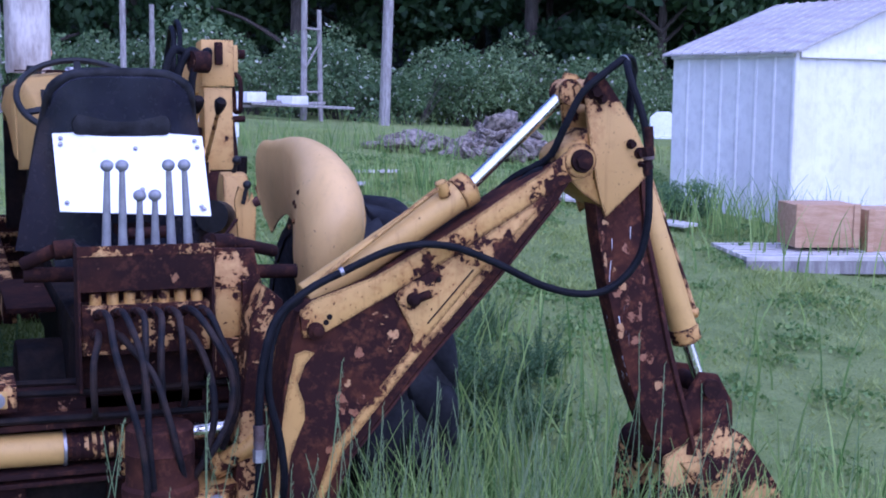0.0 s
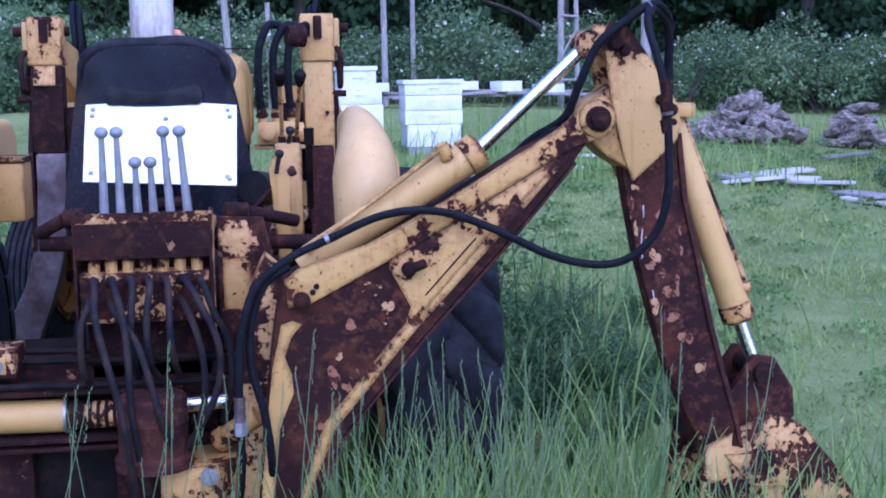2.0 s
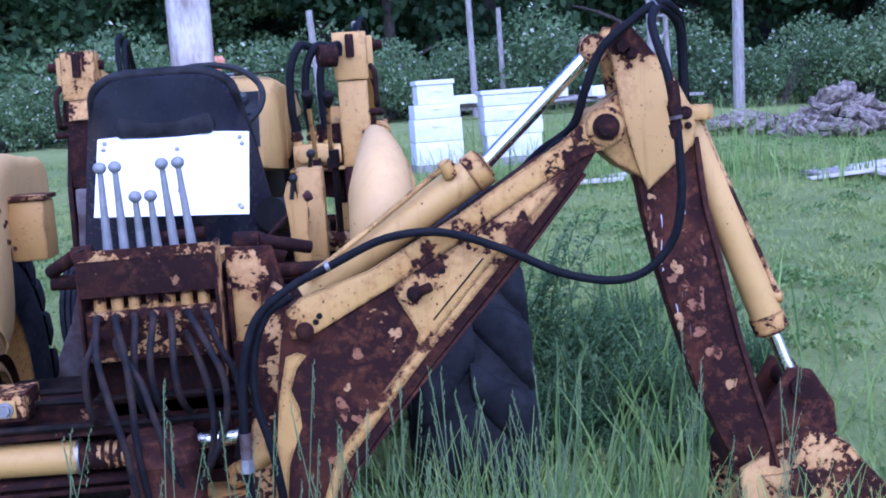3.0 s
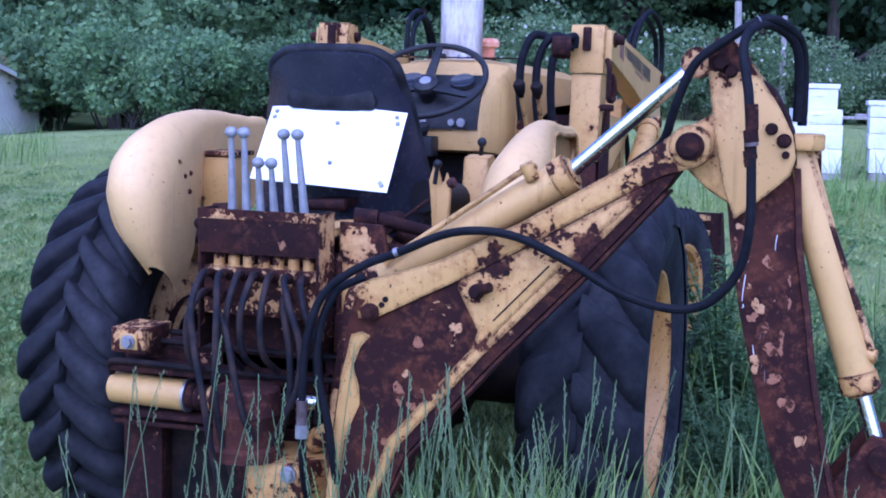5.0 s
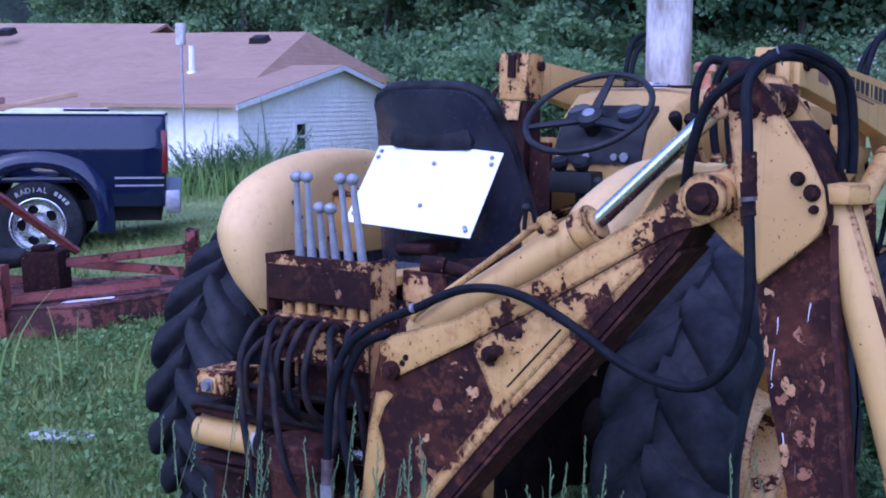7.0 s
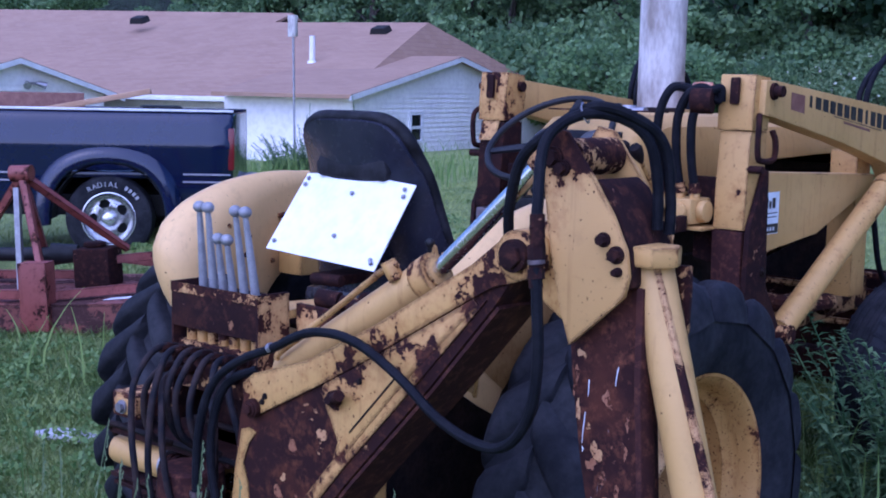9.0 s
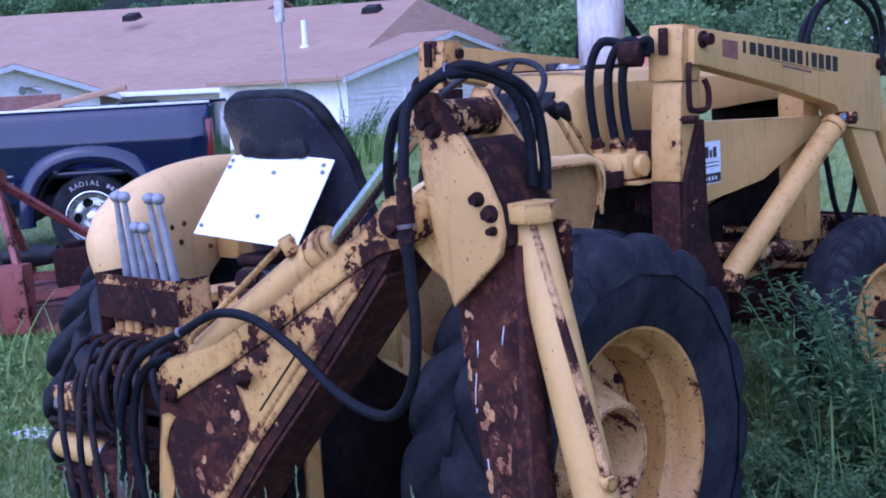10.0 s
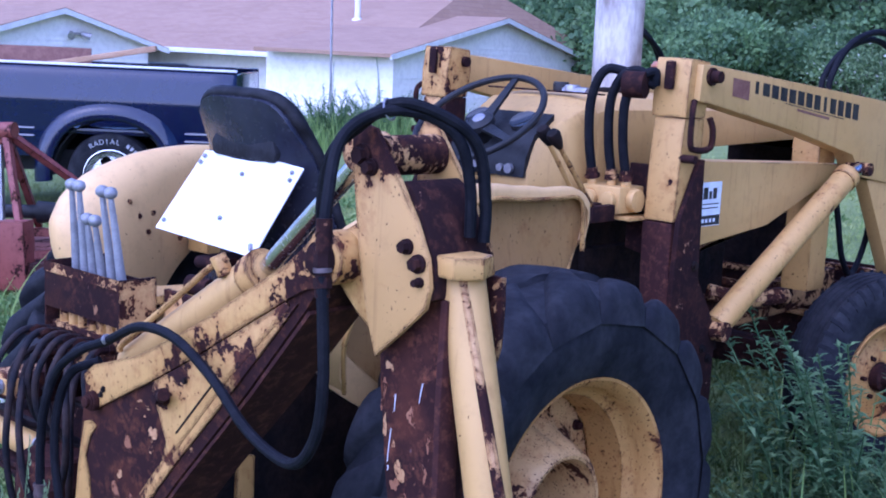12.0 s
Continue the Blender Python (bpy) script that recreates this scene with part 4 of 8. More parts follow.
for pts in ([(-0.165, -0.545, 1.075), (-0.158, -0.60, 1.092), (-0.147, -0.67, 1.085), (-0.141, -0.735, 1.01), (-0.115, -0.765, 0.90), (-0.085, -0.775, 0.78), (-0.07, -0.765, 0.66), (-0.06, -0.72, 0.50)],
            [(-0.118, -0.545, 1.075), (-0.110, -0.60, 1.093), (-0.098, -0.66, 1.080), (-0.072, -0.72, 0.995), (-0.062, -0.745, 0.89), (-0.060, -0.75, 0.78), (-0.05, -0.735, 0.66), (-0.03, -0.69, 0.52)],
            [(-0.072, -0.545, 1.075), (-0.065, -0.59, 1.092), (-0.052, -0.645, 1.080), (-0.055, -0.685, 1.01), (-0.058, -0.685, 0.94), (-0.055, -0.66, 0.87), (-0.05, -0.60, 0.82)],
            [(-0.025, -0.545, 1.075), (-0.018, -0.59, 1.092), (-0.006, -0.645, 1.080), (-0.014, -0.685, 1.01), (-0.016, -0.69, 0.94), (-0.01, -0.67, 0.87), (0.0, -0.60, 0.82)],
            [(0.021, -0.545, 1.075), (0.028, -0.59, 1.090), (0.042, -0.645, 1.075), (0.044, -0.685, 1.0), (0.046, -0.69, 0.93), (0.052, -0.67, 0.87), (0.06, -0.60, 0.82)],
            [(0.068, -0.545, 1.075), (0.076, -0.59, 1.090), (0.095, -0.645, 1.078), (0.135, -0.69, 1.01), (0.172, -0.71, 0.92), (0.166, -0.71, 0.81), (0.120, -0.70, 0.71), (0.07, -0.66, 0.63)],
            [(0.114, -0.545, 1.075), (0.122, -0.585, 1.085), (0.138, -0.63, 1.06), (0.16, -0.65, 1.0), (0.195, -0.65, 0.92), (0.20, -0.63, 0.80), (0.17, -0.58, 0.68)],
            [(0.06, -0.545, 1.02), (0.070, -0.59, 1.030), (0.092, -0.64, 1.0), (0.122, -0.67, 0.91), (0.130, -0.675, 0.80), (0.11, -0.665, 0.70), (0.08, -0.64, 0.62)],
            [(-0.172, -0.545, 1.02), (-0.170, -0.59, 1.035), (-0.172, -0.635, 1.02), (-0.188, -0.665, 0.97), (-0.190, -0.665, 0.89), (-0.185, -0.64, 0.83), (-0.18, -0.58, 0.80)],
            [(-0.12, -0.545, 1.02), (-0.115, -0.60, 1.030), (-0.095, -0.67, 1.01), (-0.040, -0.72, 0.935), (-0.008, -0.74, 0.83), (0.022, -0.735, 0.71), (0.05, -0.68, 0.60)]):
    h = hose(pts, 0.0096, fitting=False, mat="hose_dusty")
    elbow(pts[0], Vector(pts[1]).lerp(Vector(pts[2]), 0.1), 0.0115, h)
    elbow(Vector(pts[0]).lerp(Vector(pts[1]), 0.1), Vector(pts[0]).lerp(Vector(pts[1]), 0.45), 0.0155, h)
    elbow(Vector(pts[1]).lerp(Vector(pts[2]), 0.1), Vector(pts[1]).lerp(Vector(pts[2]), 0.55), 0.0125, h)
# thick pair rising in front of the boom
h = hose([(0.205, -0.70, 0.45), (0.222, -0.80, 0.62), (0.222, -0.81, 0.82), (0.235, -0.81, 0.97), (0.275, -0.8, 1.085), (0.363, -0.79, 1.156), (0.465, -0.775, 1.200), (0.615, -0.79, 1.262), (0.76, -0.8, 1.266), (0.905, -0.81, 1.214),
          (1.045, -0.83, 1.145), (1.168, -0.845, 1.117), (1.255, -0.865, 1.138), (1.322, -0.885, 1.215), (1.345, -0.895, 1.320), (1.344, -0.9, 1.430), (1.338, -0.9, 1.520), (1.328, -0.885, 1.620), (1.30833, -0.84, 1.732), (1.333, -0.77, 1.781), (1.38, -0.7, 1.778), (1.41917, -0.655, 1.736), (1.428, -0.63, 1.650), (1.428, -0.625, 1.560)], 0.0112, "long black hose sagging across the boom", False)
bm = bmesh.new()
for za, zb, r, n in ((1.462, 1.478, 0.0135, 14), (1.478, 1.497, 0.0165, 6), (1.497, 1.507, 0.014, 14), (1.515, 1.543, 0.0175, 6), (1.543, 1.60, 0.0145, 14), (1.556, 1.561, 0.0155, 14), (1.572, 1.577, 0.0155, 14)):
    rod(bm, (1.3405, -0.8995, za), (1.3365, -0.897, zb), r, seg=n)
coupling = part("hose_coupling", bm, "rust", h, "rusted hose coupling")
part("hex_collar", made(rod, (1.340, -0.900, 1.507), (1.339, -0.900, 1.515), 0.0165, seg=14), "old_steel", coupling, "bare steel collar")
bm = bmesh.new()
for za, zb, r, n in ((0.735, 0.80, 0.0145, 14), (0.748, 0.754, 0.016, 14), (0.770, 0.776, 0.016, 14), (0.792, 0.80, 0.016, 14)):
    rod(bm, (0.222, -0.8115, za), (0.222, -0.8108, zb), r, seg=n)
coupling = part("hose_coupling", bm, "old_steel", h, "ribbed steel hose coupling")
part("hex_nut", made(rod, (0.222, -0.812, 0.700), (0.222, -0.812, 0.735), 0.0175, seg=6), "steel", coupling, "bright steel hex nut")
bm = bmesh.new()
rod(bm, (0.458, -0.776, 1.200), (0.468, -0.776, 1.204), 0.0125, seg=14)
part("hose_clip", bm, "steel", h)
hose([(0.295, -0.70, 0.50), (0.30, -0.775, 0.62), (0.285, -0.79, 0.75), (0.255, -0.79, 0.88), (0.262, -0.785, 1.000), (0.3, -0.77, 1.090), (0.36, -0.73, 1.125)], 0.0112, fitting=False)
# hoses at the top of the dipper
hose([(0.93, -0.6, 1.330), (1.03, -0.63, 1.435), (1.115, -0.7, 1.500), (1.148, -0.74, 1.590), (1.192, -0.76, 1.690), (1.2625, -0.76, 1.748), (1.35, -0.74, 1.798), (1.41333, -0.67, 1.770), (1.435, -0.62, 1.720), (1.44, -0.6, 1.620), (1.44, -0.6, 1.550)], 0.0115, fitting=False)
hose([(0.95, -0.66, 1.345), (1.06, -0.68, 1.445), (1.1, -0.71, 1.470)], 0.012, fitting=False)
part("hose_tie", made(lathe, [(0.0185, -0.002), (0.0215, 0.0), (0.0185, 0.002), (0.0165, 0.0)], (1.336, -0.752, 1.786), (0.9, 0.25, 0.3), 20), "steel", L, "thin wire hose tie")

# boom
B0, B1 = -0.755, -0.60
bm = bmesh.new()
prism(bm, [(0.245, 0.42), (0.372, 0.42), (0.478, 0.675), (0.698, 0.932), (0.938, 1.188), (1.118, 1.395), (1.165, 1.46), (1.12, 1.50), (1.05, 1.462), (0.771, 1.292), (0.55, 1.180), (0.376, 1.124), (0.335, 1.10), (0.315, 1.02), (0.30, 0.93), (0.265, 0.65)], "y", B0, B1)
boom = part("boom", bm, "rust_boom", L, "tapered steel boom, yellow paint flaked to dark rust", bevel=0.004)
bm = bmesh.new()
prism(bm, [(0.345, 1.03), (0.40, 1.038), (0.62, 1.150), (0.768, 1.231), (0.916, 1.319), (1.064, 1.405), (1.12, 1.435), (1.19, 1.455), (1.22, 1.505), (1.20, 1.55), (1.15, 1.545), (1.06, 1.475), (0.775, 1.305), (0.555, 1.192), (0.376, 1.135), (0.335, 1.105)], "y", B0 - 0.010, B0 - 0.0015)
part("top_strap", bm, "yellow_chip", boom, "flaking yellow strap plate", bevel=0.002)
bm = bmesh.new()
prism(bm, [(0.33, 0.42), (0.352, 0.44), (0.462, 0.70), (0.678, 0.953), (0.918, 1.206), (1.10, 1.405), (1.07, 1.395), (0.885, 1.225), (0.745, 1.07), (0.635, 0.955), (0.43, 0.715)], "y", B0 - 0.006, B0 - 0.001)
part("bottom_strap", bm, "yellow_chip", boom, bevel=0.002)
# lighter rust than the boom web; ground bounce is put into its colour
bm = bmesh.new()
prism(bm, [(0.374, 0.42), (0.480, 0.673), (0.700, 0.930), (0.940, 1.186), (1.120, 1.393), (1.126, 1.387), (0.946, 1.180), (0.706, 0.924), (0.486, 0.669), (0.381, 0.418)], "y", B0 + 0.004, B1 - 0.004)
part("bottom_plate", bm, "rust_mid", boom, "rusted underside plate, ground bounce in its colour")
bm = bmesh.new()
prism(bm, [(0.612, 1.125), (0.62, 1.148), (0.768, 1.229), (0.916, 1.317), (1.064, 1.403), (1.08, 1.392), (0.90, 1.222), (0.70, 1.002), (0.652, 0.974), (0.668, 1.02), (0.645, 1.065)], "y", B0 - 0.0075, B0 - 0.0012)
part("gusset", bm, "yellow_chip", boom, "flaking yellow gusset plate", bevel=0.002)
bm = bmesh.new()
prism(bm, [(0.706, 1.051), (0.845, 1.20), (0.848, 1.197), (0.709, 1.048)], "y", B0 - 0.0095, B0 - 0.0065)
part("weld_seam", bm, "grease", boom)
bm = bmesh.new()
prism(bm, [(0.252, 0.46), (0.285, 0.50), (0.311, 0.70), (0.330, 0.752), (0.351, 0.80), (0.349, 0.85), (0.331, 0.90), (0.352, 0.955), (0.378, 0.985), (0.355, 0.995), (0.325, 0.985), (0.298, 0.87), (0.272, 0.66)], "y", B0 - 0.004, B0 - 0.0008)
part("edge_strip", bm, "yellow", boom)
for (x, z), r in (((0.380, 1.049), 0.024), ((0.664, 1.122), 0.020)):
    bm = bmesh.new()
    rod(bm, (x, B0 - 0.008, z), (x, B0 - 0.024, z), r, seg=20)
    bolt(bm, (x, B0 - 0.024, z), (0, -1, 0), r * 0.6, 0.014)
    part("pin", bm, "rust", boom, bevel=0.002)
bm = bmesh.new()
rod(bm, (0.664, B0 - 0.02, 1.122), (0.705, B0 - 0.04, 1.14), 0.013)
part("grease_pin", bm, "rust", boom)
for x, z in ((0.42, 1.085), (0.74, 1.175), (0.41, 1.07)):
    part("bolt", made(bolt, (x, B0 - 0.010, z), (0, -1, 0), 0.006, 0.006), "grease", boom)
bm = bmesh.new()
rod(bm, (1.179, B0 - 0.014, 1.506), (1.179, B1 + 0.01, 1.506), 0.052, seg=28)
part("boss", bm, "yellow_chip", boom, bevel=0.004)
bm = bmesh.new()
rod(bm, (1.179, B0 - 0.030, 1.506), (1.179, B0 - 0.012, 1.506), 0.034, seg=20)
rod(bm, (1.179, B0 - 0.042, 1.506), (1.179, B0 - 0.028, 1.506), 0.026, seg=6)
part("pivot_nut", bm, "rust", boom, bevel=0.002)

# dipper cylinder on the boom
def cylinder_(name, p, q, r, rod_to, rod_r, label, mat="yellow_clean"):
    p, q, e = Vector(p), Vector(q), Vector(rod_to)
    d = (q - p).normalized()
    bm = bmesh.new()
    rod(bm, p, q, r, seg=28)
    c = part(name, bm, mat, L, label, bevel=0.004)
    bm = bmesh.new()
    rod(bm, q - d * 0.035, q + d * 0.012, r * 1.10, seg=28)
    rod(bm, q + d * 0.012, q + d * 0.02, r * 0.8, seg=24)
    part("gland", bm, "yellow_chip", c, bevel=0.003)
    part("rod", made(rod, q, e, rod_r, seg=20), "chrome", c, "bright chromed rod")
    return c


CY = -0.66
dc = cylinder_("dipper_cylinder", (0.385, CY, 1.122), (0.865, CY, 1.421), 0.047, (1.172, CY, 1.70), 0.0195, "yellow hydraulic cylinder along the boom")
bm = bmesh.new()
tube(bm, [(0.40, CY - 0.05, 1.165), (0.42, CY - 0.05, 1.19), (0.60, CY - 0.048, 1.315), (0.765, CY - 0.045, 1.432), (0.79, CY - 0.035, 1.435)], 0.008, 8, 4)
part("pipe", bm, "yellow", dc)
bm = bmesh.new()
rod(bm, (0.785, CY - 0.035, 1.405), (0.765, CY - 0.045, 1.447), 0.018)
part("port", bm, "yellow_chip", dc, bevel=0.003)
part("rod_eye", made(rod, (1.178, CY - 0.035, 1.705), (1.178, CY + 0.035, 1.705), 0.038, seg=20), "rust_yellow", dc)

# dipper arm
D0, D1 = -0.735, -0.565
ARM = [(1.46, 1.255, 1.418), (1.28, 1.277, 1.431), (1.11, 1.308, 1.461), (1.01, 1.333, 1.476), (0.93, 1.353, 1.490), (0.80, 1.390, 1.518), (0.69, 1.430, 1.545), (0.60, 1.470, 1.56)]


def arm_face(x, z):
    """Where the front of the arm lies: it leans outward towards its foot, most along the far edge."""
    u = max(0.0, min(1.1, (x - 1.277 - 0.2 * (1.28 - z)) / 0.155))
    return -0.703 - max(-0.1, 1.28 - z) * (0.05 + 0.12 * u)


def arm_strip(a, b, proud, depth):
    """A length of the arm between the shares a and b of its width."""
    bm = bmesh.new()
    rings = []
    for z, xl, xr in ARM:
        ring = []
        for share, back in ((a, 0), (0.5 * (a + b), 0), (b, 0), (b, depth), (a, depth)):
            x = xl + (xr - xl) * share
            ring.append(bm.verts.new((x, arm_face(x, z) - proud + back, z)))
        rings.append(ring)
    for p, q in zip(rings, rings[1:]):
        bridge(bm, p, q)
    bm.faces.new(rings[0])
    bm.faces.new(rings[-1][::-1])
    return bm


dip = part("dipper_arm", arm_strip(0.0, 1.0, 0.0, 0.075), "dipper", L, "dark rusted dipper arm with yellow upper plates", bevel=0.004)
for k, (a, b) in enumerate(((D0 + 0.005, D0 + 0.017), (D1 + 0.0012, D1 + 0.012))):
    bm = bmesh.new()
    prism(bm, [(1.205, 1.73), (1.215, 1.64), (1.233, 1.52), (1.260, 1.41), (1.286, 1.333), (1.35, 1.388), (1.411, 1.443), (1.421, 1.485), (1.413, 1.535), (1.380, 1.60), (1.332, 1.67), (1.294, 1.72), (1.266, 1.757), (1.225, 1.765)], "y", a, b)
    part("side_plate", bm, "side_plate" if k == 0 else "yellow_chip", dip, "yellow side plate, rusted at the tip", bevel=0.003)
bm = bmesh.new()
rod(bm, (1.262, D0 + 0.019, 1.705), (1.262, D1 - 0.002, 1.705), 0.038, seg=24)
part("cross_tube", bm, "rust_yellow", dip)
bm = bmesh.new()
prism(bm, [(1.285, 1.655), (1.335, 1.668), (1.362, 1.648), (1.40, 1.58), (1.418, 1.53), (1.425, 1.46), (1.38, 1.45), (1.30, 1.60)], "y", D0 + 0.019, D1 - 0.002)
part("top_cover", bm, "rust", dip, "brown folded cover plate with pale scuffs", bevel=0.012)
for x, z, r in ((1.363, 1.552, 0.011), (1.393, 1.525, 0.013), (1.398, 1.492, 0.007), (1.238, 1.705, 0.016), (1.262, 1.685, 0.012)):
    part("pin", made(bolt, (x, D0 + 0.005, z), (0, -1, 0), r, 0.02), "rust", dip)
bm = bmesh.new()
prism(bm, [(1.135, 1.50), (1.16, 1.455), (1.22, 1.40), (1.285, 1.36), (1.30, 1.50), (1.25, 1.60), (1.19, 1.565), (1.15, 1.54)], "y", D0 + 0.019, D1 - 0.002)
part("pivot_web", bm, "yellow_chip", dip, bevel=0.008)
part("edge_flange", arm_strip(1.005, 1.10, 0.012, 0.05), "rust_mid", dip, bevel=0.002)


def flake(parent, x, z, w, h, face, seed, mat="flake"):
    """A ragged scale of old paint on a plate; face gives the plate's y at (x, z)."""
    r = random.Random(seed)
    n = 20
    ph = [r.uniform(0, 6.28) for _ in range(3)]
    bm = bmesh.new()
    outer, top = [], []
    for k in range(n):
        a = 2 * math.pi * k / n
        q = 0.80 + 0.20 * math.sin(2 * a + ph[0]) + 0.13 * math.sin(3 * a + ph[1]) + 0.10 * math.sin(5 * a + ph[2]) + r.uniform(-0.09, 0.09)
        px, pz = x + 0.5 * w * q * math.cos(a), z + 0.5 * h * q * math.sin(a)
        outer.append(bm.verts.new((px, face(px, pz) + 0.0005, pz)))
        top.append(bm.verts.new((px, face(px, pz) - 0.0014, pz)))
    bridge(bm, outer, top)
    mid = bm.verts.new((x, face(x, z) - 0.0016, z))
    for k in range(n):
        bm.faces.new((top[k], top[(k + 1) % n], mid))
    part("paint_flake", bm, mat, parent)


for k, (x, z, w, h) in enumerate(((1.306, 1.318, 0.034, 0.034), (1.372, 1.233, 0.032, 0.042), (1.290, 1.262, 0.014, 0.066), (1.352, 1.125, 0.036, 0.044), (1.422, 1.168, 0.018, 0.11), (1.392, 1.024, 0.052, 0.040), (1.336, 1.178, 0.028, 0.03),
                                   (1.340, 1.098, 0.030, 0.03), (1.412, 1.052, 0.016, 0.05), (1.352, 0.985, 0.03, 0.05), (1.40, 0.955, 0.05, 0.03), (1.432, 0.90, 0.04, 0.05), (1.47, 0.82, 0.03, 0.05), (1.375, 1.35, 0.02, 0.016), (1.37, 1.075, 0.03, 0.028), (1.30, 1.20, 0.012, 0.05))):
    flake(dip, x, z, w, h, arm_face, 60 + k, "flake_brown" if k % 3 else "flake")
for k, (x0, z0, x1, z1) in enumerate(((1.322, 1.265, 1.318, 1.205), (1.319, 1.20, 1.314, 1.135), (1.395, 1.378, 1.389, 1.31), (1.388, 1.30, 1.385, 1.262), (1.316, 1.128, 1.315, 1.118), (1.345, 1.03, 1.348, 0.985))):
    bm = bmesh.new()
    mx, mz = 0.5 * (x0 + x1) + 0.003 * math.sin(5.0 * k + 1), 0.5 * (z0 + z1)
    line = [(x0, arm_face(x0, z0) - 0.0006, z0), (mx, arm_face(mx, mz) - 0.0006, mz), (x1, arm_face(x1, z1) - 0.0006, z1)]
    tube(bm, line, 0.0013, 6, 4, 0.0006)
    part("scratch", bm, "white_decal", dip, "pale run mark")


def boom_face(x, z):
    return B0


for k, (x, z, w, h) in enumerate(((0.607, 1.021, 0.036, 0.048), (0.603, 0.985, 0.022, 0.024), (0.509, 0.975, 0.030, 0.050), (0.476, 0.893, 0.022, 0.024), (0.459, 0.839, 0.038, 0.070), (0.517, 0.843, 0.045, 0.028), (0.493, 0.809, 0.03, 0.03), (0.428, 0.709, 0.03, 0.05))):
    flake(boom, x, z, w, h, boom_face, 90 + k, "flake" if k in (0, 1, 3) else "flake_brown")
for k, a in enumerate((0.2, 0.6, 1.9, 2.3, 3.4, 4.6, 5.1)):
    flake(boom, 0.566 + 0.023 * math.cos(a), 1.071 + 0.018 * math.sin(a), 0.012, 0.005, boom_face, 120 + k, "flake")

# bucket cylinder
bc = cylinder_("bucket_cylinder", (1.417, -0.643, 1.50), (1.599, -0.696, 0.945), 0.043, (1.65, -0.712, 0.79), 0.019, "yellow bucket cylinder beside the dipper")
bm = bmesh.new()
prism(bm, [(1.375, -0.705), (1.46, -0.71), (1.486, -0.66), (1.465, -0.61), (1.375, -0.61)], "z", 1.502, 1.542)
part("cap", bm, "yellow_chip", bc, "flaking cylinder cap", bevel=0.006)
bm = bmesh.new()
tube(bm, [(1.440, -0.668, 1.512), (1.450, -0.670, 1.48), (1.532, -0.685, 1.26), (1.610, -0.700, 1.055), (1.618, -0.702, 1.035), (1.612, -0.702, 1.02)], 0.0108, 10, 4)
part("pipe", bm, "pipe_flaked", bc, "flaking yellow oil pipe")
bm = bmesh.new()
rod(bm, (1.58, -0.695, 1.03), (1.632, -0.703, 1.022), 0.0165, seg=12)
part("port", bm, "yellow_chip", bc, bevel=0.002)
bm = bmesh.new()
prism(bm, [(1.44, 1.50), (1.478, 1.50), (1.480, 1.45), (1.477, 1.37), (1.468, 1.34), (1.46, 1.40), (1.446, 1.46)], "y", -0.60, -0.588)
part("guard_strip", bm, "rust_yellow", bc, "rust-eaten edge strip", bevel=0.002)

# digging bucket half hidden in the grass
bk = new("digging_bucket")
bk.parent = L
bk["label"] = "small rusted digging bucket resting in the grass"
for y in (-0.80, -0.52):
    bm = bmesh.new()
    prism(bm, [(1.47, 0.60), (1.55, 0.64), (1.66, 0.70), (1.76, 0.64), (1.90, 0.45), (1.93, 0.30), (1.84, 0.12), (1.66, 0.05), (1.52, 0.16), (1.44, 0.36)], "y", y - 0.006, y + 0.006)
    part("side_plate", bm, "rust_yellow", bk, bevel=0.002)
bm = bmesh.new()
shell = [(1.76, 0.64), (1.85, 0.53), (1.91, 0.44), (1.935, 0.30), (1.85, 0.12), (1.66, 0.045), (1.52, 0.15)]
shell_in = [(x - 0.012, z - 0.004) for x, z in shell]
prism(bm, shell + shell_in[::-1], "y", -0.79, -0.53)
part("shell", bm, "rust_yellow", bk, "curved bucket back, rust and yellow", bevel=0.002)
for y in (-0.735, -0.575):
    bm = bmesh.new()
    prism(bm, [(1.50, 0.62), (1.535, 0.70), (1.63, 0.84), (1.69, 0.83), (1.745, 0.74), (1.75, 0.66), (1.66, 0.60), (1.55, 0.56)], "y", y - 0.012, y + 0.012)
    part("ear", bm, "dipper", bk, "rusted linkage ear", bevel=0.004)
bm = bmesh.new()
rod(bm, (1.505, -0.76, 0.60), (1.505, -0.54, 0.60), 0.045, seg=20)
part("pivot_pin", bm, "rust", bk)
bm = bmesh.new()
rod(bm, (1.655, -0.77, 0.79), (1.655, -0.54, 0.79), 0.03, seg=20)
part("pivot_pin", bm, "rust", bk)
bm = bmesh.new()
prism(bm, [(1.52, 0.58), (1.68, 0.585), (1.80, 0.52), (1.78, 0.47), (1.60, 0.48)], "y", -0.815, -0.70)
part("wear_plate", bm, "rust_yellow", bk, "peeling orange and yellow plate", bevel=0.006)

# the boom sits a little outward and low on its swivel
for ob in (boom, dc, dip, bc, bk):
    ob.location = (0.012, 0.0, -0.009)

# operator platform, pedals and handles
bm = bmesh.new()
box(bm, -0.36, -0.2, 0.4, 1.1, 0.93, 0.95)
part("foot_plate", bm, "rust", L, bevel=0.004)
bm = bmesh.new()
box(bm, 0.2, 0.36, 0.4, 1.1, 0.93, 0.95)
part("foot_plate", bm, "rust", L, bevel=0.004)
bm = bmesh.new()
rod(bm, (-0.34, -0.30, 1.16), (0.46, -0.30, 1.14), 0.022)
part("cross_bar", bm, "rust", L)
bm = bmesh.new()
rod(bm, (0.19, -0.36, 1.245), (0.255, -0.34, 1.24), 0.026)
rod(bm, (0.255, -0.34, 1.24), (0.40, -0.27, 1.20), 0.019)
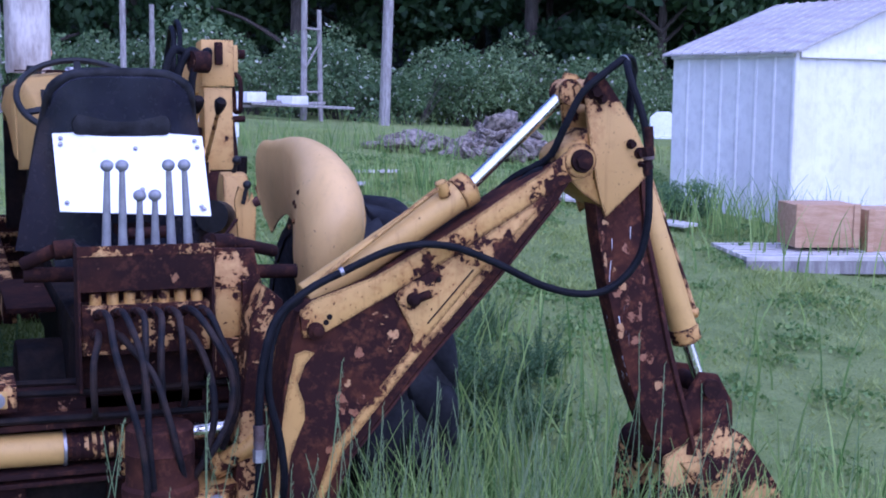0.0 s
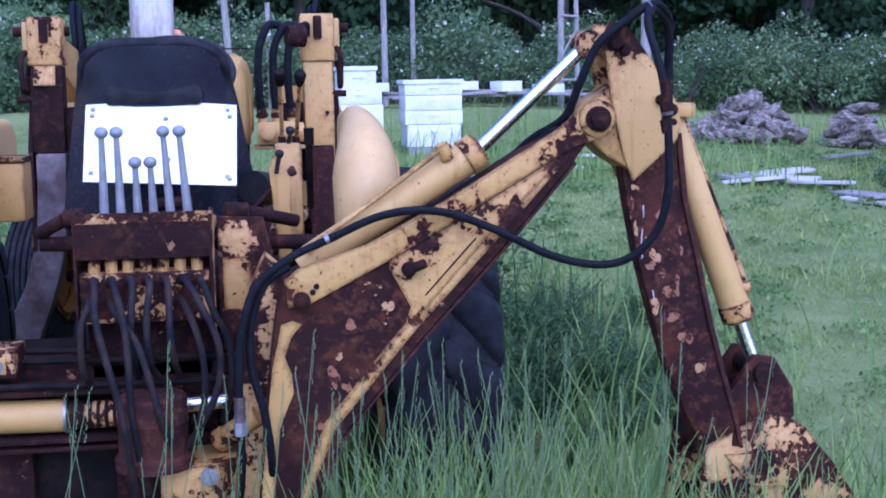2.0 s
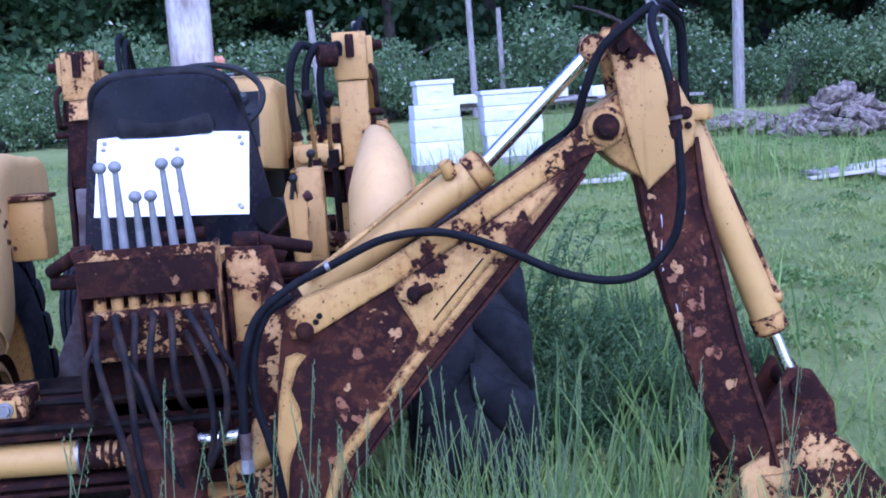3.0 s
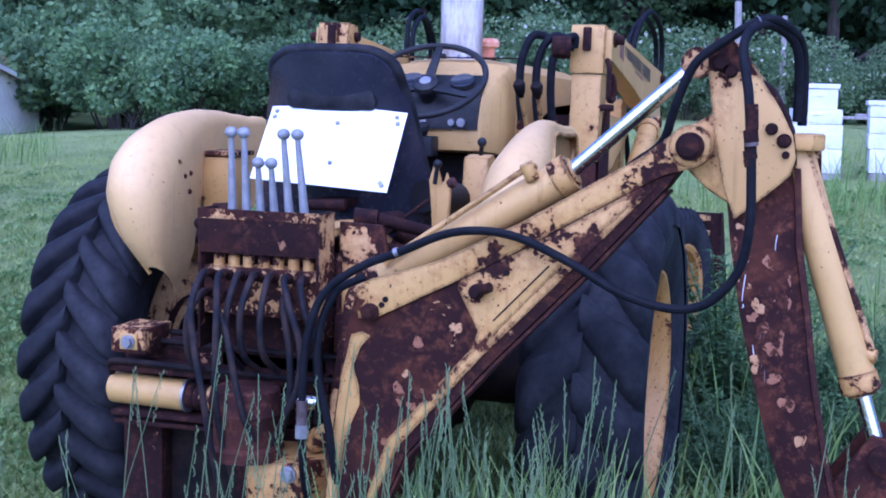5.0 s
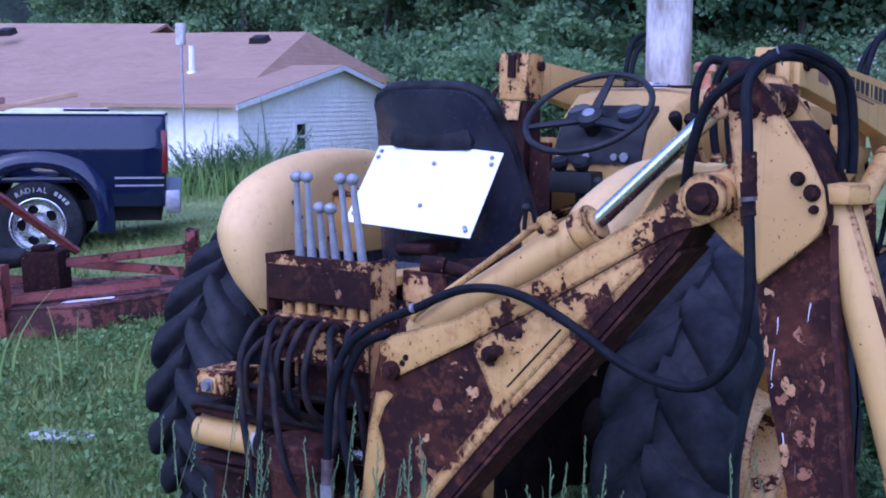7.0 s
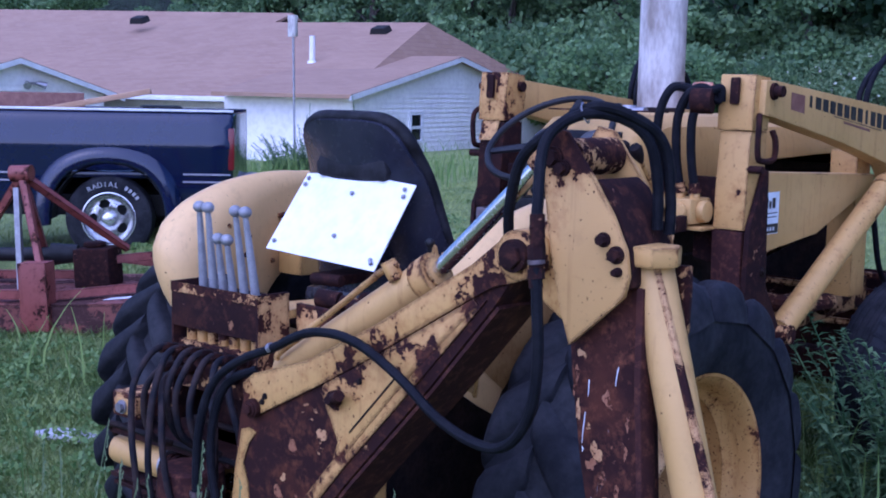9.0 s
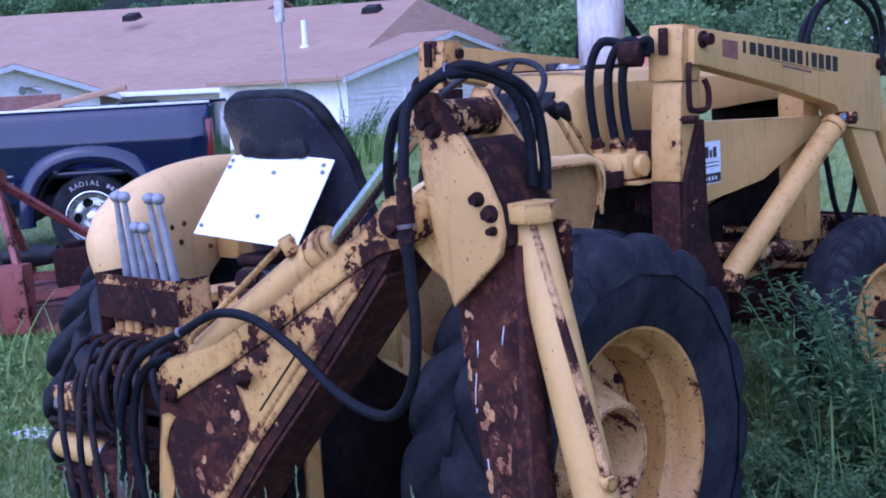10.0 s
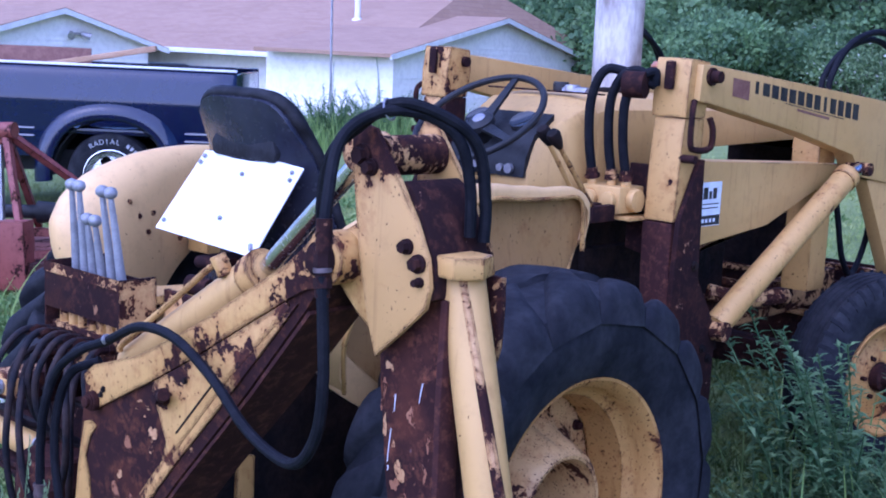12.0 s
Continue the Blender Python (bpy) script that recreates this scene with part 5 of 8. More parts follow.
part("pedal_handle", bm, "rust", L, "rusted round pedal handle", bevel=0.003)
bm = bmesh.new()
rod(bm, (-0.26, -0.36, 1.235), (-0.20, -0.36, 1.24), 0.028)
rod(bm, (-0.34, -0.3, 1.19), (-0.26, -0.36, 1.235), 0.02)
part("pedal_handle", bm, "rust", L, bevel=0.003)
bm = bmesh.new()
prism(bm, [(0.17, 0.98), (0.30, 0.98), (0.33, 1.10), (0.30, 1.23), (0.17, 1.235)], "y", -0.425, -0.405)
prism(bm, [(0.175, 0.86), (0.25, 0.86), (0.25, 0.97), (0.175, 0.97)], "y", -0.47, -0.40)
part("mount_plate", bm, "rust_yellow", L, "rust-stained yellow mounting plate", bevel=0.004)
bm = bmesh.new()
box(bm, -0.05, 0.06, -0.16, 0.02, 1.24, 1.27)
rod(bm, (-0.03, -0.17, 1.255), (0.09, -0.17, 1.26), 0.018)
part("seat_bracket", bm, "rust", L, bevel=0.004)
bm = bmesh.new()
prism(bm, [(0.02, -0.44), (0.16, -0.44), (0.16, -0.16), (0.09, -0.16)], "z", 1.19, 1.215)
part("lever_support", bm, "yellow", L, bevel=0.004)
bm = bmesh.new()
prism(bm, [(0.345, 1.06), (0.385, 1.06), (0.392, 1.33), (0.378, 1.365), (0.372, 1.34), (0.362, 1.33), (0.35, 1.375), (0.335, 1.385), (0.322, 1.34), (0.328, 1.28)], "y", -0.06, -0.045)
quad = part("lever_quadrant", bm, "yellow", L, "tan slotted quadrant plate beside the seat", bevel=0.002)
bm = bmesh.new()
rod(bm, (0.345, -0.075, 1.33), (0.356, -0.085, 1.385), 0.007)
ball(bm, (0.357, -0.086, 1.392), 0.014)
part("lever", bm, "black_plastic", quad, "short black lever knob")
bm = bmesh.new()
rod(bm, (0.385, -0.05, 1.33), (0.402, -0.055, 1.338), 0.016)
part("lever_knob", bm, "red_rust", quad, "faded red knob")
bm = bmesh.new()
rod(bm, (0.235, -0.22, 1.215), (0.235, -0.10, 1.21), 0.034, seg=18)
rod(bm, (0.26, -0.16, 1.19), (0.31, -0.15, 1.16), 0.03, seg=16)
rod(bm, (0.20, -0.20, 1.11), (0.335, -0.12, 1.10), 0.022, seg=14)
rod(bm, (0.25, -0.15, 1.21), (0.325, -0.07, 1.28), 0.006)
part("pivot_linkage", bm, "rust", L, "rusty pivot linkage beside the seat", bevel=0.003)
bm = bmesh.new()
prism(bm, [(0.19, 1.10), (0.27, 1.10), (0.36, 1.34), (0.31, 1.41), (0.24, 1.40)], "x", 0.345, 0.435)
cons = part("lever_console", bm, "yellow", L, "yellow wedge console with a slot", bevel=0.012)
bm = bmesh.new()
rod(bm, (0.39, 0.29, 1.39), (0.40, 0.27, 1.445), 0.007)
ball(bm, (0.40, 0.268, 1.45), 0.016)
part("lever", bm, "black_plastic", cons)
bm = bmesh.new()
rod(bm, (0.47, 0.55, 1.16), (0.47, 0.50, 1.42), 0.012)
rod(bm, (0.47, 0.50, 1.39), (0.47, 0.495, 1.45), 0.018)
part("hand_lever", bm, "grease", L)

# yellow gusset frame between the lever housing and the seat
for x0 in (0.168, 0.262):
    bm = bmesh.new()
    prism(bm, [(-0.44, 0.86), (-0.30, 0.86), (-0.22, 1.02), (-0.24, 1.17), (-0.33, 1.20), (-0.44, 1.13)], "x", x0, x0 + 0.012)
    part("frame_gusset", bm, "rust_yellow", L, "flaking yellow gusset plate", bevel=0.002)
bm = bmesh.new()
box(bm, 0.181, 0.261, -0.432, -0.42, 0.88, 1.12)
part("gusset_web", bm, "yellow_chip", L, bevel=0.003)
bm = bmesh.new()
rod(bm, (0.275, -0.37, 1.05), (0.275, -0.30, 1.055), 0.045, seg=20)
rod(bm, (0.275, -0.30, 1.055), (0.275, -0.27, 1.055), 0.030, seg=20)
part("pivot_boss", bm, "yellow_chip", L, "round flaking pivot boss", bevel=0.004)

# plain black plate, darker than the frame parts beside it
bm = bmesh.new()
prism(bm, [(-0.40, 0.62), (0.05, 0.50), (0.60, 0.56), (0.62, 0.92), (0.15, 1.02), (-0.38, 0.98)], "x", 0.345, 0.365)
part("frame_side_plate", bm, "grease", L, "black frame side plate", bevel=0.004)

bm = bmesh.new()
prism(bm, [(-0.328, 0.82), (-0.270, 0.80), (-0.272, 0.57), (-0.334, 0.56)], "x", 0.366, 0.376)
part("frame_strip", bm, "yellow_chip", L, "flaking orange-yellow frame strip", bevel=0.002)

# loader towers, arms and valve
def tower(s):
    t = new("loader_tower")
    t.parent = L
    t["label"] = "upright yellow loader tower with rust"
    bm = bmesh.new()
    prism(bm, [(1.300, 1.70), (1.415, 1.70), (1.435, 1.80), (1.425, 1.885), (1.315, 1.895), (1.302, 1.80)], "x", s * 0.478, s * 0.616)
    part("head", bm, "yellow" if s > 0 else "yellow_chip", t, bevel=0.005)
    bm = bmesh.new()
    prism(bm, [(1.298, 1.79), (1.302, 1.885), (1.284, 1.885), (1.280, 1.79)], "x", s * 0.53, s * 0.565)
    part("pivot_slot", bm, "rust", t, bevel=0.008)
    bm = bmesh.new()
    prism(bm, [(1.285, 1.35), (1.42, 1.35), (1.425, 1.697), (1.310, 1.697), (1.295, 1.55)], "x", s * 0.486, s * 0.608)
    part("column", bm, "yellow" if s > 0 else "rust", t, bevel=0.004)
    if s < 0:
        bm = bmesh.new()
        prism(bm, [(1.2815, 1.62), (1.3085, 1.70), (1.3055, 1.70), (1.2785, 1.62)], "x", -0.595, -0.51)
        part("paint_remnant", bm, "yellow_chip", t)
    bm = bmesh.new()
    leg = [(0.484, 1.346), (0.488, 1.15), (0.500, 1.0), (0.530, 0.86), (0.575, 0.72), (0.63, 0.58), (0.66, 0.46), (0.84, 0.46), (0.80, 0.58), (0.735, 0.68), (0.675, 0.80), (0.636, 0.93), (0.615, 1.06), (0.604, 1.20), (0.602, 1.346)]
    if s > 0:
        leg = [(x - max(0, 1.0 - z) * 0.22, z) for x, z in leg]
    prism(bm, [(s * x, z) for x, z in leg], "y", 1.28, 1.42)
    part("foot", bm, "old_steel" if s < 0 else "rust_mid", t, "bare curved steel leg, filmed with rust", bevel=0.008)
    bm = bmesh.new()
    prism(bm, [(s * 0.482, 1.215), (s * 0.384, 1.235), (s * 0.384, 1.53), (s * 0.482, 1.53)], "y", 1.33, 1.35)
    part("web_plate", bm, "rust", t, "brown web plate", bevel=0.003)
    bm = bmesh.new()
    prism(bm, [(1.268, 1.10), (1.285, 1.36), (1.385, 1.56), (1.41, 1.56), (1.425, 1.15), (1.56, 0.96), (1.56, 0.70), (1.30, 0.70)], "x", s * 0.612, s * 0.632)
    part("side_plate", bm, "rust", t, "dark rusted side plate", bevel=0.003)
    for y, z in ((1.48, 0.90), (1.52, 0.86), (1.39, 1.2)):
        part("bolt", made(bolt, (s * 0.633, y, z), (s, 0, 0), 0.012, 0.012), "grease", t)
    bm = bmesh.new()
    rod(bm, (s * 0.46, 1.395, 1.838), (s * 0.68, 1.395, 1.838), 0.020)
    part("pivot_pin", bm, "rust", t)
    bm = bmesh.new()
    rod(bm, (s * 0.612, 1.395, 1.838), (s * 0.65, 1.395, 1.838), 0.030)
    part("pin_collar", bm, "rust", t)
    bm = bmesh.new()
    tube(bm, [(s * 0.625, 1.33, 1.755), (s * 0.64, 1.30, 1.72), (s * 0.64, 1.30, 1.62), (s * 0.64, 1.33, 1.595), (s * 0.64, 1.42, 1.60), (s * 0.64, 1.43, 1.66), (s * 0.63, 1.42, 1.70)], 0.011, 8)
    rod(bm, (s * 0.60, 1.31, 1.565), (s * 0.66, 1.31, 1.565), 0.014)
    part("latch_hook", bm, "rust", t)
    return t


tower(1)
tower(-1)
for s in (-1, 1):
    bm = bmesh.new()
    prism(bm, [(1.335, 1.755), (1.42, 1.745), (2.0, 1.645), (2.466, 1.546), (2.55, 1.455), (2.915, 1.404), (2.905, 1.74), (2.3, 1.795), (1.42, 1.875), (1.345, 1.876)], "x", s * 0.555, s * 0.64)
    arm = part("lift_arm", bm, "yellow_clean", L, "tan-yellow loader lift arm", bevel=0.006)
    bm = bmesh.new()
    prism(bm, [(1.44, 1.235), (2.0, 1.285), (2.50, 1.445), (2.55, 1.50), (1.44, 1.548)], "x", s * 0.455, s * 0.55)
    part("frame_beam", bm, "yellow_clean", L, "tan-yellow loader frame beam", bevel=0.006)
    bm = bmesh.new()
    prism(bm, [(1.42, 1.195), (1.5, 1.20), (2.35, 1.385), (2.35, 1.405), (2.0, 1.28), (1.44, 1.225)], "x", s * 0.44, s * 0.53)
    part("beam_flange", bm, "rust_yellow", L)
    bm = bmesh.new()
    box(bm, s * 0.40, s * 0.52, 2.42, 2.56, 0.98, 1.60)
    part("front_post", bm, "yellow", L, bevel=0.006)
    c = cylinder_("lift_cylinder", (s * 0.63, 1.56, 0.965), (s * 0.655, 2.40, 1.465), 0.047, (s * 0.655, 2.50, 1.49), 0.025, "pale yellow lift cylinder", "yellow")
    part("pin", made(rod, (s * 0.60, 2.51, 1.492), (s * 0.70, 2.51, 1.492), 0.026), "rust_yellow", c)
    part("pin", made(rod, (s * 0.58, 1.555, 0.955), (s * 0.68, 1.555, 0.955), 0.036), "rust_yellow", c)
    part("armpin", made(rod, (s * 0.63, 2.88, 1.70), (s * 0.66, 2.88, 1.70), 0.025), "rust", arm)
    bm = bmesh.new()
    prism(bm, [(2.63, 1.44), (2.86, 1.42), (3.16, 1.02), (3.24, 0.80), (3.14, 0.78), (2.96, 0.98)], "x", s * 0.57, s * 0.63)
    part("bucket_link", bm, "yellow_clean", arm, bevel=0.005)
    cylinder_("tilt_cylinder", (s * 0.60, 2.87, 1.66), (s * 0.60, 3.13, 1.20), 0.036, (s * 0.60, 3.28, 0.90), 0.02, "yellow bucket tilt cylinder", "yellow_clean")
    for k in range(2):
        x = s * (0.60 + 0.03 * k)
        hose([(x - s * 0.06, 2.37, 1.72), (x - s * 0.06, 2.36, 1.84), (x - s * 0.04, 2.47, 1.95 + 0.03 * k), (x - s * 0.02, 2.68, 2.0 + 0.03 * k), (x, 2.87, 1.93 + 0.03 * k), (x, 2.96, 1.82), (x, 2.93, 1.70)], 0.013, fitting=False)
    hose([(s * 0.52, 2.55, 1.45), (s * 0.53, 2.60, 1.30), (s * 0.53, 2.68, 1.10), (s * 0.52, 2.80, 1.02), (s * 0.52, 2.90, 1.15), (s * 0.56, 2.86, 1.36)], 0.013, fitting=False)

# decals on the right arm: thirteen plain bars for the maker's word
bm = bmesh.new()
y0, y1, z0, z1 = 1.60, 1.70, 1.745, 1.835
def arm_z(y, f):
    lo, hi = 1.745 - (y - 1.42) * 0.178, 1.875 - (y - 1.42) * 0.0909
    return lo + (hi - lo) * f
def arm_quad(ya, yb, fa, fb, x):
    return [(x, ya, arm_z(ya, fa)), (x, yb, arm_z(yb, fa)), (x, yb, arm_z(yb, fb)), (x, ya, arm_z(ya, fb))]
def arm_decal(name, ya, yb, fa, fb, mat, label=""):
    bm = bmesh.new()
    lo = [bm.verts.new(p) for p in arm_quad(ya, yb, fa, fb, 0.6402)]
    hi = [bm.verts.new(p) for p in arm_quad(ya, yb, fa, fb, 0.6412)]
    bridge(bm, lo, hi)
    bm.faces.new(hi)
    bm.faces.new(lo[::-1])
    return part(name, bm, mat, L, label)
arm_decal("brown_square", 1.535, 1.645, 0.36, 0.80, "brown_decal", "faded brown square decal")
for k in range(13):
    ya = 1.672 + 0.0632 * k
    wide = 0.022 if k in (0, 8) else 0.047
    off = 0.012 if k in (0, 8) else 0.0
    arm_decal("maker_mark_bar", ya + off, ya + off + wide, 0.56, 0.84, "letter", "black decal bar" if k == 0 else "")
arm_decal("underline_bar", 1.90, 2.36, 0.515, 0.53, "letter")
arm_decal("small_print_bar", 1.99, 2.24, 0.43, 0.48, "brown_decal")
# dealer sticker on the frame beam
bm = bmesh.new()
box(bm, 0.5502, 0.5512, 1.521, 1.662, 1.312, 1.468)
stk = part("dealer_sticker", bm, "white_decal", L, "white dealer sticker with black foot")
for a, b, c, d in ((1.523, 1.66, 1.315, 1.350), (1.545, 1.575, 1.408, 1.450), (1.583, 1.600, 1.408, 1.436), (1.607, 1.632, 1.408, 1.446), (1.535, 1.65, 1.388, 1.392), (1.54, 1.645, 1.374, 1.378)):
    bm = bmesh.new()
    box(bm, 0.5513, 0.5519, a, b, c, d)
    part("printed_bar", bm, "letter", stk)
for k in range(4):
    bm = bmesh.new()
    box(bm, 0.5520, 0.5524, 1.545 + 0.024 * k, 1.558 + 0.024 * k, 1.325, 1.338)
    part("printed_bar", bm, "white_decal", stk)

# loader control valve and its hoses beside the right tower
bm = bmesh.new()
box(bm, 0.27, 0.49, 1.20, 1.42, 1.345, 1.357)
part("valve_shelf", bm, "yellow", L, bevel=0.002)
bm = bmesh.new()
box(bm, 0.29, 0.45, 1.19, 1.33, 1.365, 1.455)
rod(bm, (0.45, 1.26, 1.41), (0.48, 1.26, 1.41), 0.04)
rod(bm, (0.33, 1.19, 1.41), (0.33, 1.165, 1.41), 0.03)
rod(bm, (0.41, 1.19, 1.41), (0.41, 1.165, 1.41), 0.03)
rod(bm, (0.31, 1.22, 1.45), (0.31, 1.22, 1.475), 0.018)
rod(bm, (0.37, 1.25, 1.45), (0.37, 1.25, 1.475), 0.018)
rod(bm, (0.43, 1.25, 1.45), (0.43, 1.25, 1.475), 0.018)
part("loader_valve", bm, "yellow_clean", L, "yellow cast loader control valve", bevel=0.008)
for base_, top_ in (((0.385, 1.075, 1.375), (0.380, 0.872, 1.622)), ((0.440, 1.075, 1.375), (0.455, 0.832, 1.618))):
    base_, top_ = Vector(base_), Vector(top_)
    lv = part("valve_lever", made(rod, base_, top_, 0.0085), "yellow_chip", L, "tan valve lever")
    d_ = (top_ - base_).normalized()
    part("knob", made(lathe, [(0.001, 0.034), (0.018, 0.031), (0.024, 0.018), (0.019, -0.012), (0.010, -0.038)], top_ + d_ * 0.012, d_, 16), "grease", lv, "black rubber knob")
    bm = bmesh.new()
    box(bm, base_.x - 0.014, base_.x + 0.014, 1.04, 1.165, 1.345, 1.40)
    part("clevis", bm, "rust", lv, bevel=0.005)
for k, (x, y) in enumerate(((0.31, 1.22), (0.37, 1.25), (0.43, 1.25))):
    hose([(x, y, 1.475), (x - 0.01, y - 0.02, 1.60), (x - 0.005, y - 0.03, 1.74), (x + 0.03, y - 0.02, 1.835 - 0.01 * k), (x + 0.07, y + 0.02, 1.845), (0.50, 1.28, 1.80)], 0.0165)
bm = bmesh.new()
rod(bm, (0.42, 1.22, 1.80), (0.49, 1.24, 1.80), 0.045)
part("hose_manifold", bm, "rust", L)

# front loader bucket beyond the front wheels
lb = new("loader_bucket")
lb.parent = L
lb["label"] = "rust-brown front loader bucket on the ground"
bm = bmesh.new()
prof = [(3.22, 1.00), (3.20, 0.62), (3.24, 0.42), (3.36, 0.34), (3.95, 0.34), (3.95, 0.355), (3.37, 0.36), (3.26, 0.435), (3.222, 0.62), (3.24, 1.00)]
prism(bm, prof, "x", -0.95, 0.95)
part("shell", bm, "rust", lb, bevel=0.003)
for x in (-0.955, 0.945):
    bm = bmesh.new()
    prism(bm, [(3.21, 1.0), (3.30, 1.0), (3.95, 0.40), (3.95, 0.34), (3.36, 0.34), (3.22, 0.45)], "x", x, x + 0.012)
    part("side_plate", bm, "rust", lb)
for z in (0.72, 0.80, 0.88, 0.96):
    bm = bmesh.new()
    box(bm, -0.9, 0.9, 3.17, 3.198, z, z + 0.03)
    part("rib", bm, "rust_yellow", lb, bevel=0.004)
bm = bmesh.new()
prism(bm, [(2.985, 0.95), (3.02, 0.95), (3.02, 1.70), (2.985, 1.70)], "x", -0.24, 0.24)
part("grille", bm, "grease", L, bevel=0.006)


# ---- the neighbourhood ----
def gpose(x, y, rz=0, dz=0.0):
    return pose(x, y, ground_z(x, y) + dz, 0, 0, rz)


def scaled_at(x, y, rz, q):
    return gpose(x, y, rz) @ Matrix.Diagonal((q, q, q, 1))


def roof_uv(ob, scale=1.0):
    me = ob.data
    uv = me.uv_layers.new(name="UVMap")
    for poly in me.polygons:
        n = poly.normal
        u = Vector((0, 0, 1)).cross(n)
        u = u.normalized() if u.length > 1e-4 else Vector((1, 0, 0))
        v = n.cross(u)
        for li in poly.loop_indices:
            co = me.vertices[me.loops[li].vertex_index].co
            uv.data[li].uv = (co.dot(u) * scale, co.dot(v) * scale)


def lap_siding(bm, p, q, z0, top, lap=0.105, out=(0, 0, 0)):
    """Horizontal lap boards between two upright lines; top(f) is the wall's height along it."""
    p, q, o = Vector((*p, 0)), Vector((*q, 0)), Vector(out)
    z = z0
    N = 24
    while True:
        fs = [i / N for i in range(N + 1) if top(i / N) > z + 0.01]
        if len(fs) < 2:
            break
        a, b = fs[0], fs[-1]
        for f0, f1 in zip(fs, fs[1:]):
            P, Q = p.lerp(q, f0), p.lerp(q, f1)
            za, zb = min(z + lap, top(f0)), min(z + lap, top(f1))
            lo = [bm.verts.new(P + o * 1.0 + Vector((0, 0, z))), bm.verts.new(Q + o * 1.0 + Vector((0, 0, z)))]
            hi = [bm.verts.new(Q + o * 0.15 + Vector((0, 0, zb))), bm.verts.new(P + o * 0.15 + Vector((0, 0, za)))]
            bk = [bm.verts.new(P + o * 0.15 + Vector((0, 0, z))), bm.verts.new(Q + o * 0.15 + Vector((0, 0, z)))]
            bm.faces.new(lo + hi)
            bm.faces.new((lo[1], lo[0], bk[0], bk[1]))
        z += lap


HOUSE_AT, HOUSE_TURN = (-19.0, 22.55), 14.0


def house_at(u, v, z):
    """A place in the house's own plan: u along the ridge towards the gable end, v towards the back."""
    c, s = math.cos(radians(HOUSE_TURN)), math.sin(radians(HOUSE_TURN))
    return (HOUSE_AT[0] + c * u - s * v, HOUSE_AT[1] + s * u + c * v, z)


def solid(bm, lower, upper):
    """A closed block between two rings of points."""
    lo, hi = [bm.verts.new(p) for p in lower], [bm.verts.new(p) for p in upper]
    bridge(bm, lo, hi)
    bm.faces.new(lo[::-1])
    bm.faces.new(hi)


def house_box(bm, u0, u1, v0, v1, z0, z1):
    ring = [(u0, v0), (u1, v0), (u1, v1), (u0, v1)]
    solid(bm, [house_at(u, v, z0) for u, v in ring], [house_at(u, v, z1) for u, v in ring])


